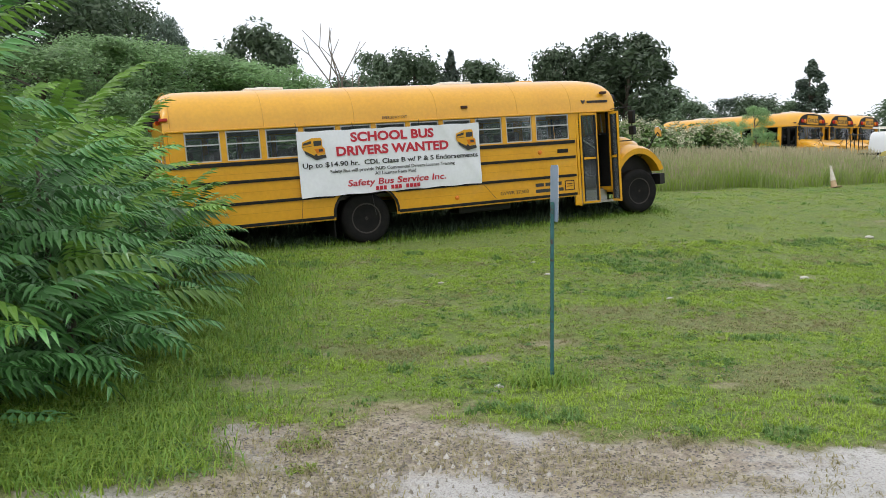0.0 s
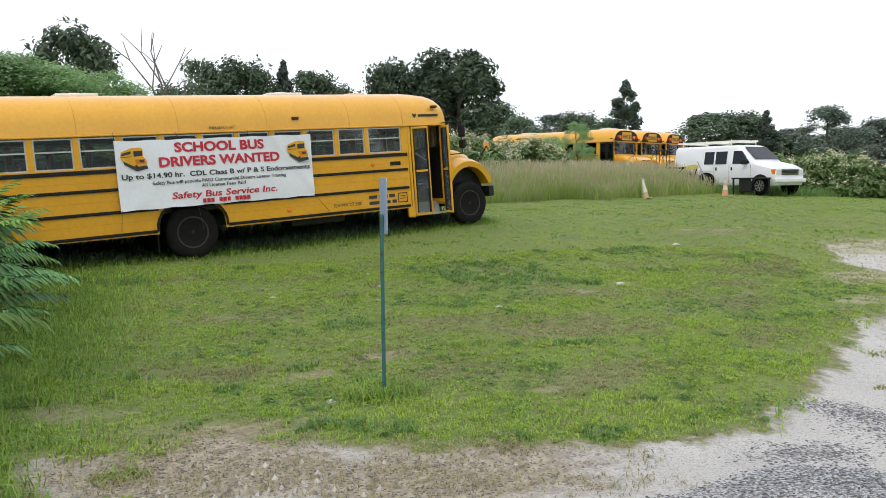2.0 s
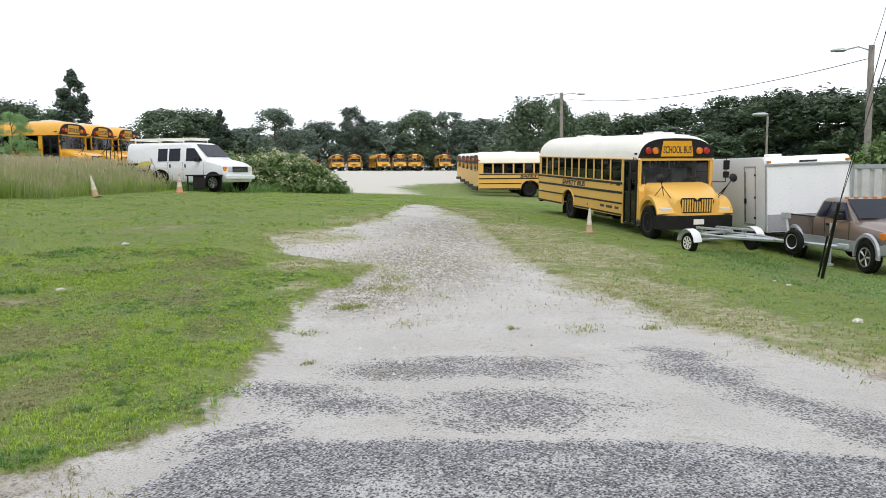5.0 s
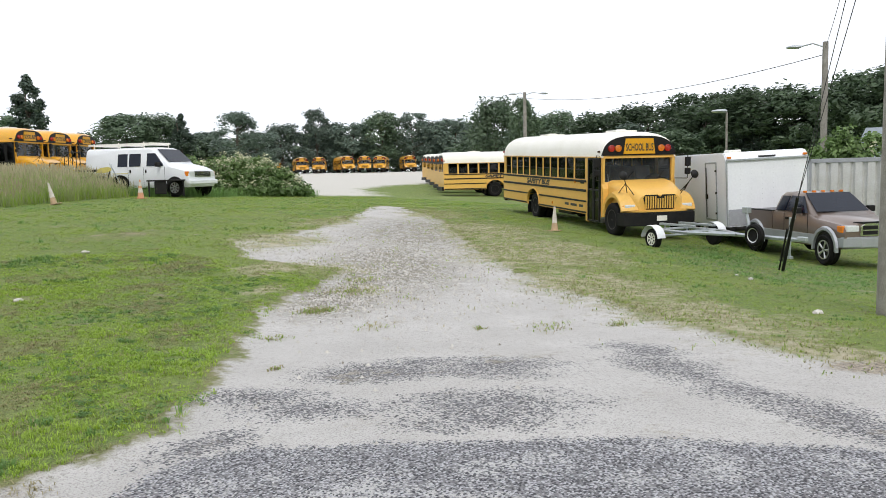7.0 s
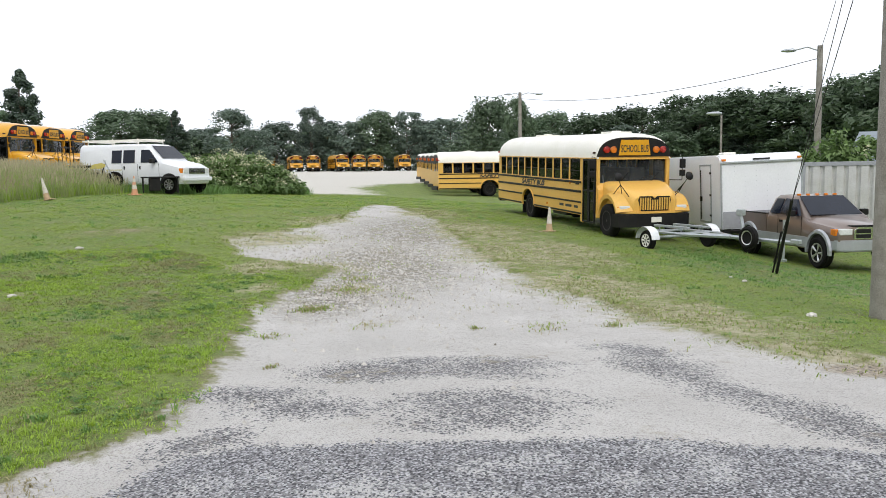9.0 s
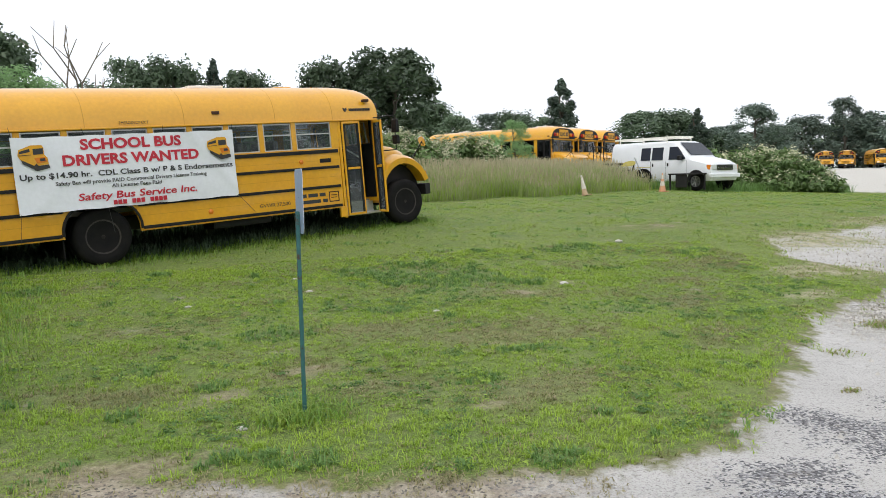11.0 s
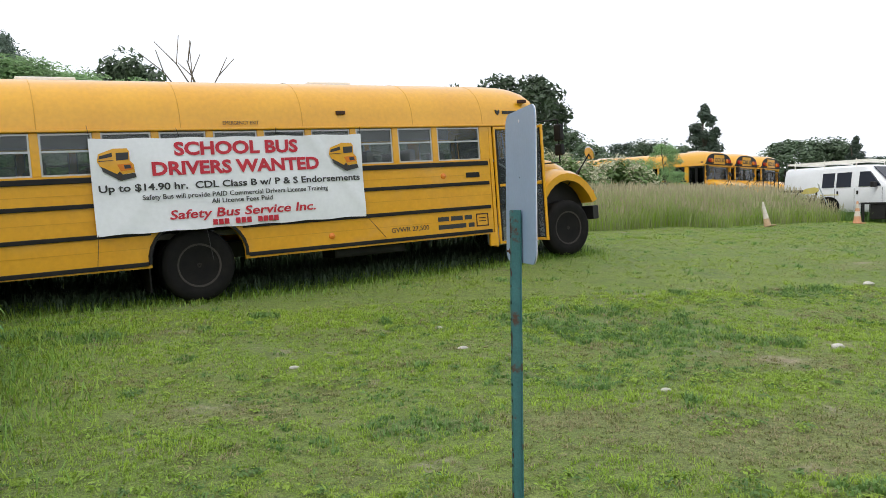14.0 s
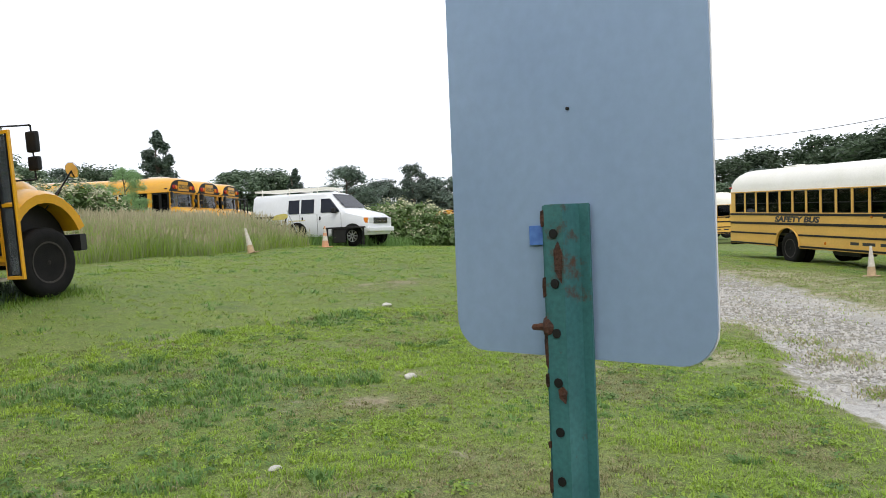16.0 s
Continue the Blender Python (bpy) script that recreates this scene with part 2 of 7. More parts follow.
# ---- mesh helpers ----
def part(name, bm, material, parent=None, label="", smooth=False):
    me = bpy.data.meshes.new(name)
    bm.normal_update()
    bm.to_mesh(me)
    bm.free()
    if smooth:
        me.polygons.foreach_set("use_smooth", [True] * len(me.polygons))
        me.set_sharp_from_angle(angle=radians(38))
    for m in material if isinstance(material, (list, tuple)) else [material]:
        me.materials.append(m)
    ob = new(name, me)
    if parent:
        ob.parent = parent
    if label:
        ob["label"] = label
    return ob


def thing(name, label, category, m=None, group="", kind=""):
    ob = new(name)
    ob.empty_display_size = 0.3
    if m is not None:
        ob.matrix_world = m
    return tagged(ob, label, category, group, kind)


def box(bm, x0, x1, y0, y1, z0, z1, bevel=0.0, m=None):
    vs = [bm.verts.new((x, y, z)) for x in (x0, x1) for y in (y0, y1) for z in (z0, z1)]
    fs = [bm.faces.new([vs[i] for i in q]) for q in ((0, 1, 3, 2), (4, 6, 7, 5), (0, 4, 5, 1), (2, 3, 7, 6), (0, 2, 6, 4), (1, 5, 7, 3))]
    if m is not None:
        bmesh.ops.transform(bm, matrix=m, verts=vs)
    if bevel:
        bmesh.ops.bevel(bm, geom=list({e for f in fs for e in f.edges}), offset=bevel, segments=2, affect="EDGES", profile=0.6)
    return bm


def rod(bm, a, b, r0, r1=None, n=8, caps=True):
    """A tapered round bar from a to b."""
    a, b = Vector(a), Vector(b)
    r1 = r0 if r1 is None else r1
    d = (b - a).normalized()
    u = d.orthogonal().normalized()
    v = d.cross(u)
    rings = [[bm.verts.new(p + (u * math.cos(2 * math.pi * k / n) + v * math.sin(2 * math.pi * k / n)) * r) for k in range(n)] for p, r in ((a, r0), (b, r1))]
    for k in range(n):
        bm.faces.new((rings[0][k], rings[0][(k + 1) % n], rings[1][(k + 1) % n], rings[1][k]))
    if caps:
        bm.faces.new(rings[0][::-1])
        bm.faces.new(rings[1])
    return bm


def pipe(bm, pts, r, n=6):
    for a, b in zip(pts, pts[1:]):
        rod(bm, a, b, r, r, n)
    return bm


def prism(bm, outline, axis, a, b, bevel=0.0):
    """An outline in two axes, pushed along the third from a to b."""
    put = {"x": lambda p, q, w: (w, p, q), "y": lambda p, q, w: (p, w, q), "z": lambda p, q, w: (p, q, w)}[axis]
    lo = [bm.verts.new(put(p, q, a)) for p, q in outline]
    hi = [bm.verts.new(put(p, q, b)) for p, q in outline]
    fs = [bm.faces.new(lo), bm.faces.new(hi[::-1])]
    k = len(lo)
    fs += [bm.faces.new((lo[i], hi[i], hi[(i + 1) % k], lo[(i + 1) % k])) for i in range(k)]
    bmesh.ops.recalc_face_normals(bm, faces=fs)
    if bevel:
        bmesh.ops.bevel(bm, geom=list({e for f in fs[:2] for e in f.edges}), offset=bevel, segments=2, affect="EDGES")
    return bm


def loft(bm, rings, closed=True, caps=True):
    """Skin over rings of equally many points."""
    vs = [[bm.verts.new(p) for p in ring] for ring in rings]
    n = len(vs[0])
    for r, s in zip(vs, vs[1:]):
        for k in range(n if closed else n - 1):
            bm.faces.new((r[k], r[(k + 1) % n], s[(k + 1) % n], s[k]))
    if caps and closed:
        bm.faces.new(vs[0][::-1])
        bm.faces.new(vs[-1])
    bmesh.ops.recalc_face_normals(bm, faces=bm.faces[:])
    return bm


def turned(bm, profile, axis_from, axis_dir, n=24):
    """A turned shape: (radius, along) pairs round an axis."""
    o, d = Vector(axis_from), Vector(axis_dir).normalized()
    u = d.orthogonal().normalized()
    v = d.cross(u)
    rings = [[o + d * h + (u * math.cos(2 * math.pi * k / n) + v * math.sin(2 * math.pi * k / n)) * max(r, 1e-4) for k in range(n)] for r, h in profile]
    return loft(bm, rings)


def words(name, text, size, m, material, parent, depth=0.002, align="LEFT", bold=0.0, width=0.0, shear=0.0):
    """Writing in the built-in font as a mesh. m: x along the line, y up, z out of the face. width: stretch to this length."""
    cu = bpy.data.curves.new(name, "FONT")
    cu.body, cu.size, cu.extrude, cu.align_x, cu.offset, cu.shear, cu.resolution_u = text, size, depth, align, bold, shear, 3
    tmp = bpy.data.objects.new(name, cu)
    scene.collection.objects.link(tmp)
    bpy.context.view_layer.update()
    me = bpy.data.meshes.new_from_object(tmp.evaluated_get(bpy.context.evaluated_depsgraph_get()))
    bpy.data.objects.remove(tmp)
    bpy.data.curves.remove(cu)
    xs = [v.co.x for v in me.vertices]
    if width and xs:
        k = width / (max(xs) - min(xs))
        me.transform(Matrix.Diagonal((k, 1, 1, 1)))
    me.transform(m)
    me.materials.append(material)
    ob = new(name, me)
    ob.parent = parent
    return ob


# ---- lie of the land ----
KNOTS = np.array([(0, 0, 0), (3, 3, -.05), (0, -15, .1), (-10, 0, .2), (.8, 6.7, -.17), (1.5, 11.9, .03), (5.1, 11.4, 0), (-1.2, 15.2, .24), (4.7, 18, .62),
                  (-8, 14, .3), (12.4, 25.3, .92), (17.5, 28, .92), (20.4, 30.9, .88), (8, 8, -.2), (12.9, 2, -.5), (22.4, 9.6, -.37), (26.3, 14.7, -.13), (21, 4.4, -.82), (23.4, 6.75, -.80), (30, 5, -.75),
                  (15, 14, .1), (18, 45, 1.6), (36, 60, 1.5), (45, 33, 0), (66, 48, .4), (115, 112, 2.0), (-40, 50, 1), (80, 0, .3), (0, 120, 2), (-60, -20, .3), (20, -40, -.3)], float)


def _bend(r):
    return np.where(r > 1e-9, r * r * np.log(np.maximum(r, 1e-9)), 0)


def _land():
    n = len(KNOTS)
    a = np.zeros((n + 3, n + 3))
    a[:n, :n] = _bend(np.hypot(KNOTS[:, None, 0] - KNOTS[None, :, 0], KNOTS[:, None, 1] - KNOTS[None, :, 1])) + np.eye(n) * 0.5
    a[:n, n], a[:n, n + 1:] = 1, KNOTS[:, :2]
    a[n:, :n] = a[:n, n:].T
    return np.linalg.solve(a, np.r_[KNOTS[:, 2], 0, 0, 0])


LAND = _land()


def lie(x, y):
    """The ground's height, for numbers or arrays."""
    x, y = np.asarray(x, float), np.asarray(y, float)
    r = np.hypot(x, y)
    s = np.minimum(1, 160 / np.maximum(r, 1e-6))
    x, y = x * s, y * s
    n = len(KNOTS)
    return _bend(np.hypot(x[..., None] - KNOTS[:, 0], y[..., None] - KNOTS[:, 1])) @ LAND[:n] + LAND[n] + LAND[n + 1] * x + LAND[n + 2] * y


def inside(x, y, poly):
    """Distance to a plan outline, positive within."""
    p = np.array(poly, float)
    q = np.roll(p, -1, 0)
    best, odd = np.full(x.shape, 1e9), np.zeros(x.shape, bool)
    for (ax, ay), (bx, by) in zip(p, q):
        ux, uy = bx - ax, by - ay
        t = np.clip(((x - ax) * ux + (y - ay) * uy) / (ux * ux + uy * uy), 0, 1)
        best = np.minimum(best, np.hypot(x - ax - t * ux, y - ay - t * uy))
        hit = ((ay > y) != (by > y)) & (x < (bx - ax) * (y - ay) / (by - ay + 1e-12) + ax)
        odd ^= hit
    return np.where(odd, best, -best)


DRIVE = [(-14, 2.0), (-4, 3.2), (-1.2, 4.4), (-1.6, 5.35), (-.6, 5.2), (.2, 5.35), (1.0, 5.05), (1.6, 4.75), (2.6, 4.65), (3.2, 4.85), (4.1, 5.5), (5.0, 6.3), (6.4, 7.8), (7.6, 8.9), (9.0, 9.4), (10.6, 10.6),
         (10.2, 12.6), (11.3, 14.6), (14.5, 15.6), (18.6, 18.0), (24.5, 22.5), (24.4, 21.3), (21.0, 16.6), (16.8, 12.4), (13.4, 8.6), (11.6, 5.9), (10.3, 4.0), (9.3, 2.5), (9.6, 1.2), (12, -2), (14, -12), (-14, -12)]
TARMAC = [(-16, -1.0), (1.6, 3.75), (2.3, 4.1), (3.0, 4.3), (3.6, 4.15), (3.8, 3.8), (4.5, 3.0), (5.0, 2.4), (5.9, 1.0), (7.2, -2), (9, -14), (-16, -14)]
LOT = [(30, 33.5), (36, 32.5), (46, 44), (56, 50), (66, 52), (100, 70), (150, 110), (140, 135), (112, 140), (70, 82), (44, 52)]


def cover(x, y):
    """How far inside the bare drive, the tarmac and the far gravel lot."""
    return inside(x, y, DRIVE), inside(x, y, TARMAC), inside(x, y, LOT)


def ground_material():
    m = bpy.data.materials.new("lawn_sand_tarmac")
    m.use_nodes = True
    n, l = m.node_tree.nodes, m.node_tree.links
    b = n["Principled BSDF"]
    b.inputs["Roughness"].default_value = 0.9
    co = n.new("ShaderNodeTexCoord")

    def noise_at(scale, detail=5, rough=0.55):
        t = n.new("ShaderNodeTexNoise")
        t.inputs["Scale"].default_value, t.inputs["Detail"].default_value, t.inputs["Roughness"].default_value = scale, detail, rough
        l.new(co.outputs["Object"], t.inputs["Vector"])
        return t.outputs[0]

    def span(v, a, b2, c=0.0, d=1.0):
        t = n.new("ShaderNodeMapRange")
        t.inputs["From Min"].default_value, t.inputs["From Max"].default_value, t.inputs["To Min"].default_value, t.inputs["To Max"].default_value = a, b2, c, d
        l.new(v, t.inputs["Value"])
        return t.outputs[0]

    def math_op(op, a, b2):
        t = n.new("ShaderNodeMath")
        t.operation = op
        for i, v in enumerate((a, b2)):
            if isinstance(v, (int, float)):
                t.inputs[i].default_value = v
            else:
                l.new(v, t.inputs[i])
        return t.outputs[0]

    def blend(f, a, b2):
        t = n.new("ShaderNodeMix")
        t.data_type = "RGBA"
        l.new(f, t.inputs[0])
        for i, v in ((6, a), (7, b2)):
            if isinstance(v, tuple):
                t.inputs[i].default_value = (*v, 1)
            else:
                l.new(v, t.inputs[i])
        return t.outputs[2]

    def field(name):
        t = n.new("ShaderNodeAttribute")
        t.attribute_name = name
        return t.outputs["Fac"]

    ragged = math_op("ADD", span(noise_at(1.3, 6, 0.65), 0.25, 0.75, -0.55, 0.55), span(noise_at(9, 4, 0.6), 0.3, 0.7, -0.16, 0.16))
    grass = blend(span(noise_at(0.35), 0.35, 0.68), (0.160, 0.265, 0.036), (0.240, 0.335, 0.048))
    grass = blend(span(noise_at(1.6, 6, 0.7), 0.57, 0.75), grass, (0.32, 0.30, 0.14))
    grass = blend(math_op("MULTIPLY", span(math_op("ADD", field("dull"), math_op("MULTIPLY", ragged, 0.8)), 0.05, 0.75), 0.6), grass, blend(span(noise_at(14, 7, 0.8), 0.38, 0.62), (0.19, 0.19, 0.080), (0.38, 0.345, 0.19)))
    grass = blend(math_op("MULTIPLY", span(math_op("ADD", field("clover"), math_op("MULTIPLY", ragged, 0.5)), 0.05, 0.45), 0.8), grass, (0.135, 0.225, 0.070))
    grass = blend(span(noise_at(0.9, 4), 0.60, 0.75), grass, (0.10, 0.185, 0.055))
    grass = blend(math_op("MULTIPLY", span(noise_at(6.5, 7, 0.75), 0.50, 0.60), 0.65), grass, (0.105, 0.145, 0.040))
    grass = blend(math_op("MULTIPLY", span(noise_at(8.5, 6, 0.75), 0.56, 0.66), 0.6), grass, (0.40, 0.46, 0.115))
    # fine dark flecks: shade between the blades, put into the ground colour
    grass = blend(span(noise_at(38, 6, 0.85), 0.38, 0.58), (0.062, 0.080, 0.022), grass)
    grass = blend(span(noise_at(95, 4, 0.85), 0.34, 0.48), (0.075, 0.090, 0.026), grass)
    grass = blend(span(noise_at(150, 3, 0.8), 0.56, 0.66), grass, (0.36, 0.40, 0.13))
    sand = blend(span(noise_at(1.1, 7, 0.6), 0.3, 0.7), (0.60, 0.585, 0.565), (0.50, 0.485, 0.465))
    sand = blend(span(noise_at(70, 3, 0.8), 0.52, 0.64), sand, (0.27, 0.255, 0.235))
    sand = blend(span(noise_at(19, 6, 0.8), 0.56, 0.66), sand, (0.30, 0.285, 0.26))
    sand = blend(span(noise_at(3.2, 8, 0.75), 0.60, 0.70), sand, (0.33, 0.315, 0.29))
    stones = n.new("ShaderNodeTexVoronoi")
    stones.inputs["Scale"].default_value = 62
    l.new(co.outputs["Object"], stones.inputs["Vector"])
    pebble = n.new("ShaderNodeSeparateColor")
    l.new(stones.outputs["Color"], pebble.inputs[0])
    tar = blend(span(pebble.outputs[0], 0.35, 0.75), (0.045, 0.045, 0.052), (0.50, 0.50, 0.525))
    tar = blend(span(stones.outputs["Distance"], 0.45, 0.65), tar, (0.20, 0.20, 0.205))
    grit = span(pebble.outputs[1], 0.0, 1.0, -0.5, 0.5)
    sandy = span(math_op("ADD", noise_at(2.2, 7, 0.6), math_op("MULTIPLY", grit, 0.40)), 0.62, 0.74)
    tar = blend(math_op("MULTIPLY", sandy, 0.8), tar, (0.58, 0.575, 0.56))
    on_drive = span(math_op("ADD", field("drive"), math_op("MULTIPLY", ragged, 0.4)), -0.08, 0.06)
    def sprinkled(share):
        """Whole pebbles, more of them where the share is high."""
        return span(math_op("SUBTRACT", share, pebble.outputs[1]), -0.04, 0.04)

    on_tar = sprinkled(span(math_op("ADD", field("tarmac"), math_op("MULTIPLY", ragged, 0.22)), -0.04, 0.14, -0.1, 1.1))
    patch = sprinkled(math_op("MULTIPLY", span(math_op("ADD", field("worn"), math_op("MULTIPLY", ragged, 0.9)), 0.05, 0.85, 0.0, 0.80), span(field("worn"), 0.0, 0.2)))
    on_lot = span(math_op("ADD", field("lot"), math_op("MULTIPLY", ragged, 3.0)), -0.5, 1.0)
    weedy = span(math_op("ADD", field("weedy"), math_op("MULTIPLY", ragged, 0.8)), 0.25, 0.70)
    bare = span(math_op("ADD", field("bare"), ragged), 0.25, 0.8)
    rough_gravel = blend(span(noise_at(11, 8, 0.85), 0.44, 0.54), (0.10, 0.088, 0.070), (0.60, 0.585, 0.56))
    rough_gravel = blend(span(noise_at(3.4, 9, 0.85), 0.46, 0.54), rough_gravel, blend(span(noise_at(24, 6, 0.85), 0.42, 0.58), (0.12, 0.110, 0.075), (0.42, 0.395, 0.33)))
    sand = blend(field("coarse"), sand, rough_gravel)
    sand = blend(math_op("MULTIPLY", patch, 0.9), sand, blend(span(pebble.outputs[0], 0.30, 0.90), (0.045, 0.045, 0.052), (0.30, 0.30, 0.31)))
    grass = blend(math_op("MULTIPLY", bare, 0.8), grass, blend(span(noise_at(16, 7, 0.8), 0.4, 0.6), (0.20, 0.155, 0.10), (0.42, 0.36, 0.25)))
    grass = blend(math_op("MULTIPLY", span(math_op("ADD", field("drive"), math_op("MULTIPLY", ragged, 0.5)), -0.22, -0.04), 0.65), grass, (0.24, 0.20, 0.12))
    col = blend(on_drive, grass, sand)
    col = blend(weedy, col, blend(span(noise_at(5, 8, 0.75), 0.40, 0.56), (0.20, 0.225, 0.080), (0.42, 0.38, 0.265)))
    earth = blend(span(noise_at(12, 8, 0.8), 0.42, 0.58), (0.23, 0.185, 0.14), (0.46, 0.405, 0.31))
    earth = blend(span(pebble.outputs[2], 0.80, 0.86), earth, (0.09, 0.08, 0.07))
    soil = span(math_op("ADD", field("soil"), math_op("MULTIPLY", ragged, 0.6)), 0.15, 0.50)
    col = blend(math_op("MULTIPLY", soil, 0.92), col, earth)
    col = blend(on_tar, col, tar)
    col = blend(on_lot, col, (0.56, 0.54, 0.49))
    l.new(col, b.inputs["Base Color"])
    bp = n.new("ShaderNodeBump")
    bp.inputs["Strength"].default_value, bp.inputs["Distance"].default_value = 0.7, 0.03
    l.new(math_op("ADD", noise_at(34, 5, 0.7), math_op("MULTIPLY", stones.outputs["Distance"], 0.5)), bp.inputs["Height"])
    l.new(bp.outputs[0], b.inputs["Normal"])
    return m


def blobs(x, y, spots):
    """Soft round fields: 1 in the middle of each spot, 0 at its rim."""
    f = np.zeros(x.shape)
    for cx, cy, rx, ry, turn in spots:
        c, s = math.cos(radians(turn)), math.sin(radians(turn))
        u, v = (x - cx) * c + (y - cy) * s, -(x - cx) * s + (y - cy) * c
        f = np.maximum(f, 1 - np.hypot(u / rx, v / ry))
    return f


# worn-through tarmac in the drive; bare spots and weeds in the lawn: centre, radii, turn
WORN = [(4.45, 5.2, .6, .35, -50), (5.75, 4.95, 1.0, .5, -45), (6.5, 4.2, 1.0, .5, -50), (5.4, 3.4, 1.0, .55, -50), (5.0, 3.15, .8, .4, -45), (4.4, 4.5, .8, .35, -45), (8.25, 3.5, .9, .42, 70), (7.6, 2.9, 1.0, .5, 55), (7.1, 2.1, 1.1, .46, 54), (6.6, 1.2, 1.1, .42, 55), (6.1, .4, 1.2, .4, 58), (3.4, 4.45, .6, .25, 0), (6.3, 4.9, .7, .3, -40)]
BARE = [(5.35, 11.5, .35, .20, 0), (10.0, 16.6, .9, .3, 10), (9.2, 16.7, .5, .25, 0), (8.3, 12.7, .45, .25, 0), (1.1, 8.05, .5, .25, 10), (3.05, 8.4, .35, .22, 0), (.3, 7.35, .35, .22, 0), (-.5, 5.7, .9, .5, 0), (-1.7, 6.4, .6, .4, 0), (4.4, 11.0, .45, .25, 0), (2.2, 6.35, .4, .2, 0)]
DULL = [(3.1, 9.0, 1.9, 1.0, 0), (1.0, 7.9, 1.4, .6, 10), (2.7, 6.7, 1.3, .7, 0), (1.6, 7.3, 1.0, .5, 0), (3.9, 8.7, .9, .6, 0), (8.5, 12.4, 1.4, .7, 0), (9.8, 16.5, 1.9, .6, 10), (1.8, 9.6, .9, .45, 0), (6.3, 9.9, 1.1, .6, 35), (4.4, 10.9, .8, .5, 0), (-.6, 7.6, .9, .5, 0), (5.6, 8.0, .9, .4, 40), (7.2, 11.2, .8, .4, 0), (-.4, 10.0, 1.0, .5, 0)]
CLOVER = [(3.55, 12.3, 1.7, 1.25, -25), (.9, 9.6, .6, .35, 0), (6.6, 14.2, .9, .4, 0), (18.6, 4.9, 5.5, 2.4, 50), (26.5, 10.5, 4.0, 1.6, 50)]
WEEDY = [(15.8, 9.6, 4.6, 2.6, 50), (18.8, 12.9, 4.6, 2.4, 45), (11.0, 4.0, 3.2, 1.7, 55), (12.9, 6.4, 3.4, 2.1, 50), (17.2, 9.4, 4, 1.9, 50), (12.6, 14.4, 2.6, 1.5, 20), (10.6, 10.9, 1.5, 1.2, 30), (9.6, 11.4, 1.3, .9, 20), (8.2, 9.7, .8, .5, 20), (9.4, 2.0, 1.4, .9, 80), (22.5, 17.8, 4.5, 1.9, 42), (9.6, 8.9, .8, .5, 40), (16.5, 17.0, 3.2, 1.0, 25)]
COARSE = [(12, 10.5, 4.5, 2.0, 42), (17, 14, 6, 2.4, 40), (8.6, 8.6, 2.2, 1.0, 35), (9.5, 10.5, 2.0, .8, 40)]
SOIL = [(8.9, 1.1, 1.1, .5, -60), (-.5, 4.9, 1.5, .9, -8), (.9, 4.6, 1.7, .75, -10), (-.9, 4.1, 1.2, .8, 0)]


def bumps(x, y, d):
    """Small swells of the lawn, and the drive's lower level; d: distance inside the drive."""
    near = np.exp(-np.hypot(x - 4, y - 7) / 25)
    low = np.clip((d + 0.1) / 0.3, 0, 1)
    return near * 0.025 * np.sin(x * 2.1 + np.sin(y * 1.7)) * np.sin(y * 1.9 + 0.7 * np.sin(x * 1.3)) * (1 - low) - 0.05 * low


def build_ground():
    u = np.linspace(-1, 1, 341)
    grid = 2.6 * np.sinh(6.55 * u)
    gx, gy = np.meshgrid(grid + 4.5, grid + 6.5, indexing="ij")
    x, y = gx.ravel(), gy.ravel()
    z = lie(x, y)
    d, t, lot = cover(x, y)
    z = z + bumps(x, y, d)
    n = len(u)
    idx = np.arange(n * n).reshape(n, n)
    faces = np.stack([idx[:-1, :-1], idx[1:, :-1], idx[1:, 1:], idx[:-1, 1:]], -1).reshape(-1, 4)
    me = bpy.data.meshes.new("ground")
    me.from_pydata(np.stack([x, y, z], 1).tolist(), [], faces.tolist())
    for name, v in (("drive", d), ("tarmac", t), ("lot", lot), ("worn", blobs(x, y, [(a, b, 1.2 * c, 1.25 * e, g) for a, b, c, e, g in WORN])), ("bare", blobs(x, y, BARE)), ("weedy", blobs(x, y, WEEDY)), ("soil", blobs(x, y, SOIL)), ("dull", blobs(x, y, DULL)), ("clover", blobs(x, y, CLOVER)), ("coarse", np.clip(blobs(x, y, COARSE) * 1.6, 0, 1))):
        me.attributes.new(name, "FLOAT", "POINT").data.foreach_set("value", np.asarray(v, np.float32))
    me.polygons.foreach_set("use_smooth", [True] * len(me.polygons))
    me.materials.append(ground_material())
    return tagged(new("ground", me), "uneven lawn with a sandy gravel drive and worn tarmac", "ground", kind="structure")


build_ground()


# ---- school buses. x forward from the rear axle, y to the left, z up from the ground ----
REAR, COWL, NOSE, BASE = -3.52, 5.80, 7.02, 6.42
SILL, GUTTER, BELT, SKIRT, CROWN, HALF = 1.74, 2.27, 1.72, 0.52, 3.05, 1.22
WINDOWS = [(-3.19 + 0.701 * k, -3.19 + 0.701 * k + (0.60 if k < 10 else 0.80)) for k in range(11)]


def roof_line(half=1.21, low=GUTTER, top=CROWN, n=14):
    """The bowed roof across the bus."""
    pts = []
    for k in range(n + 1):
        a = math.pi * k / n
        c, s = math.cos(a), math.sin(a)
        pts.append((-half * math.copysign(abs(c) ** 0.62, c), low + (top - low) * s ** 0.80))
    return pts


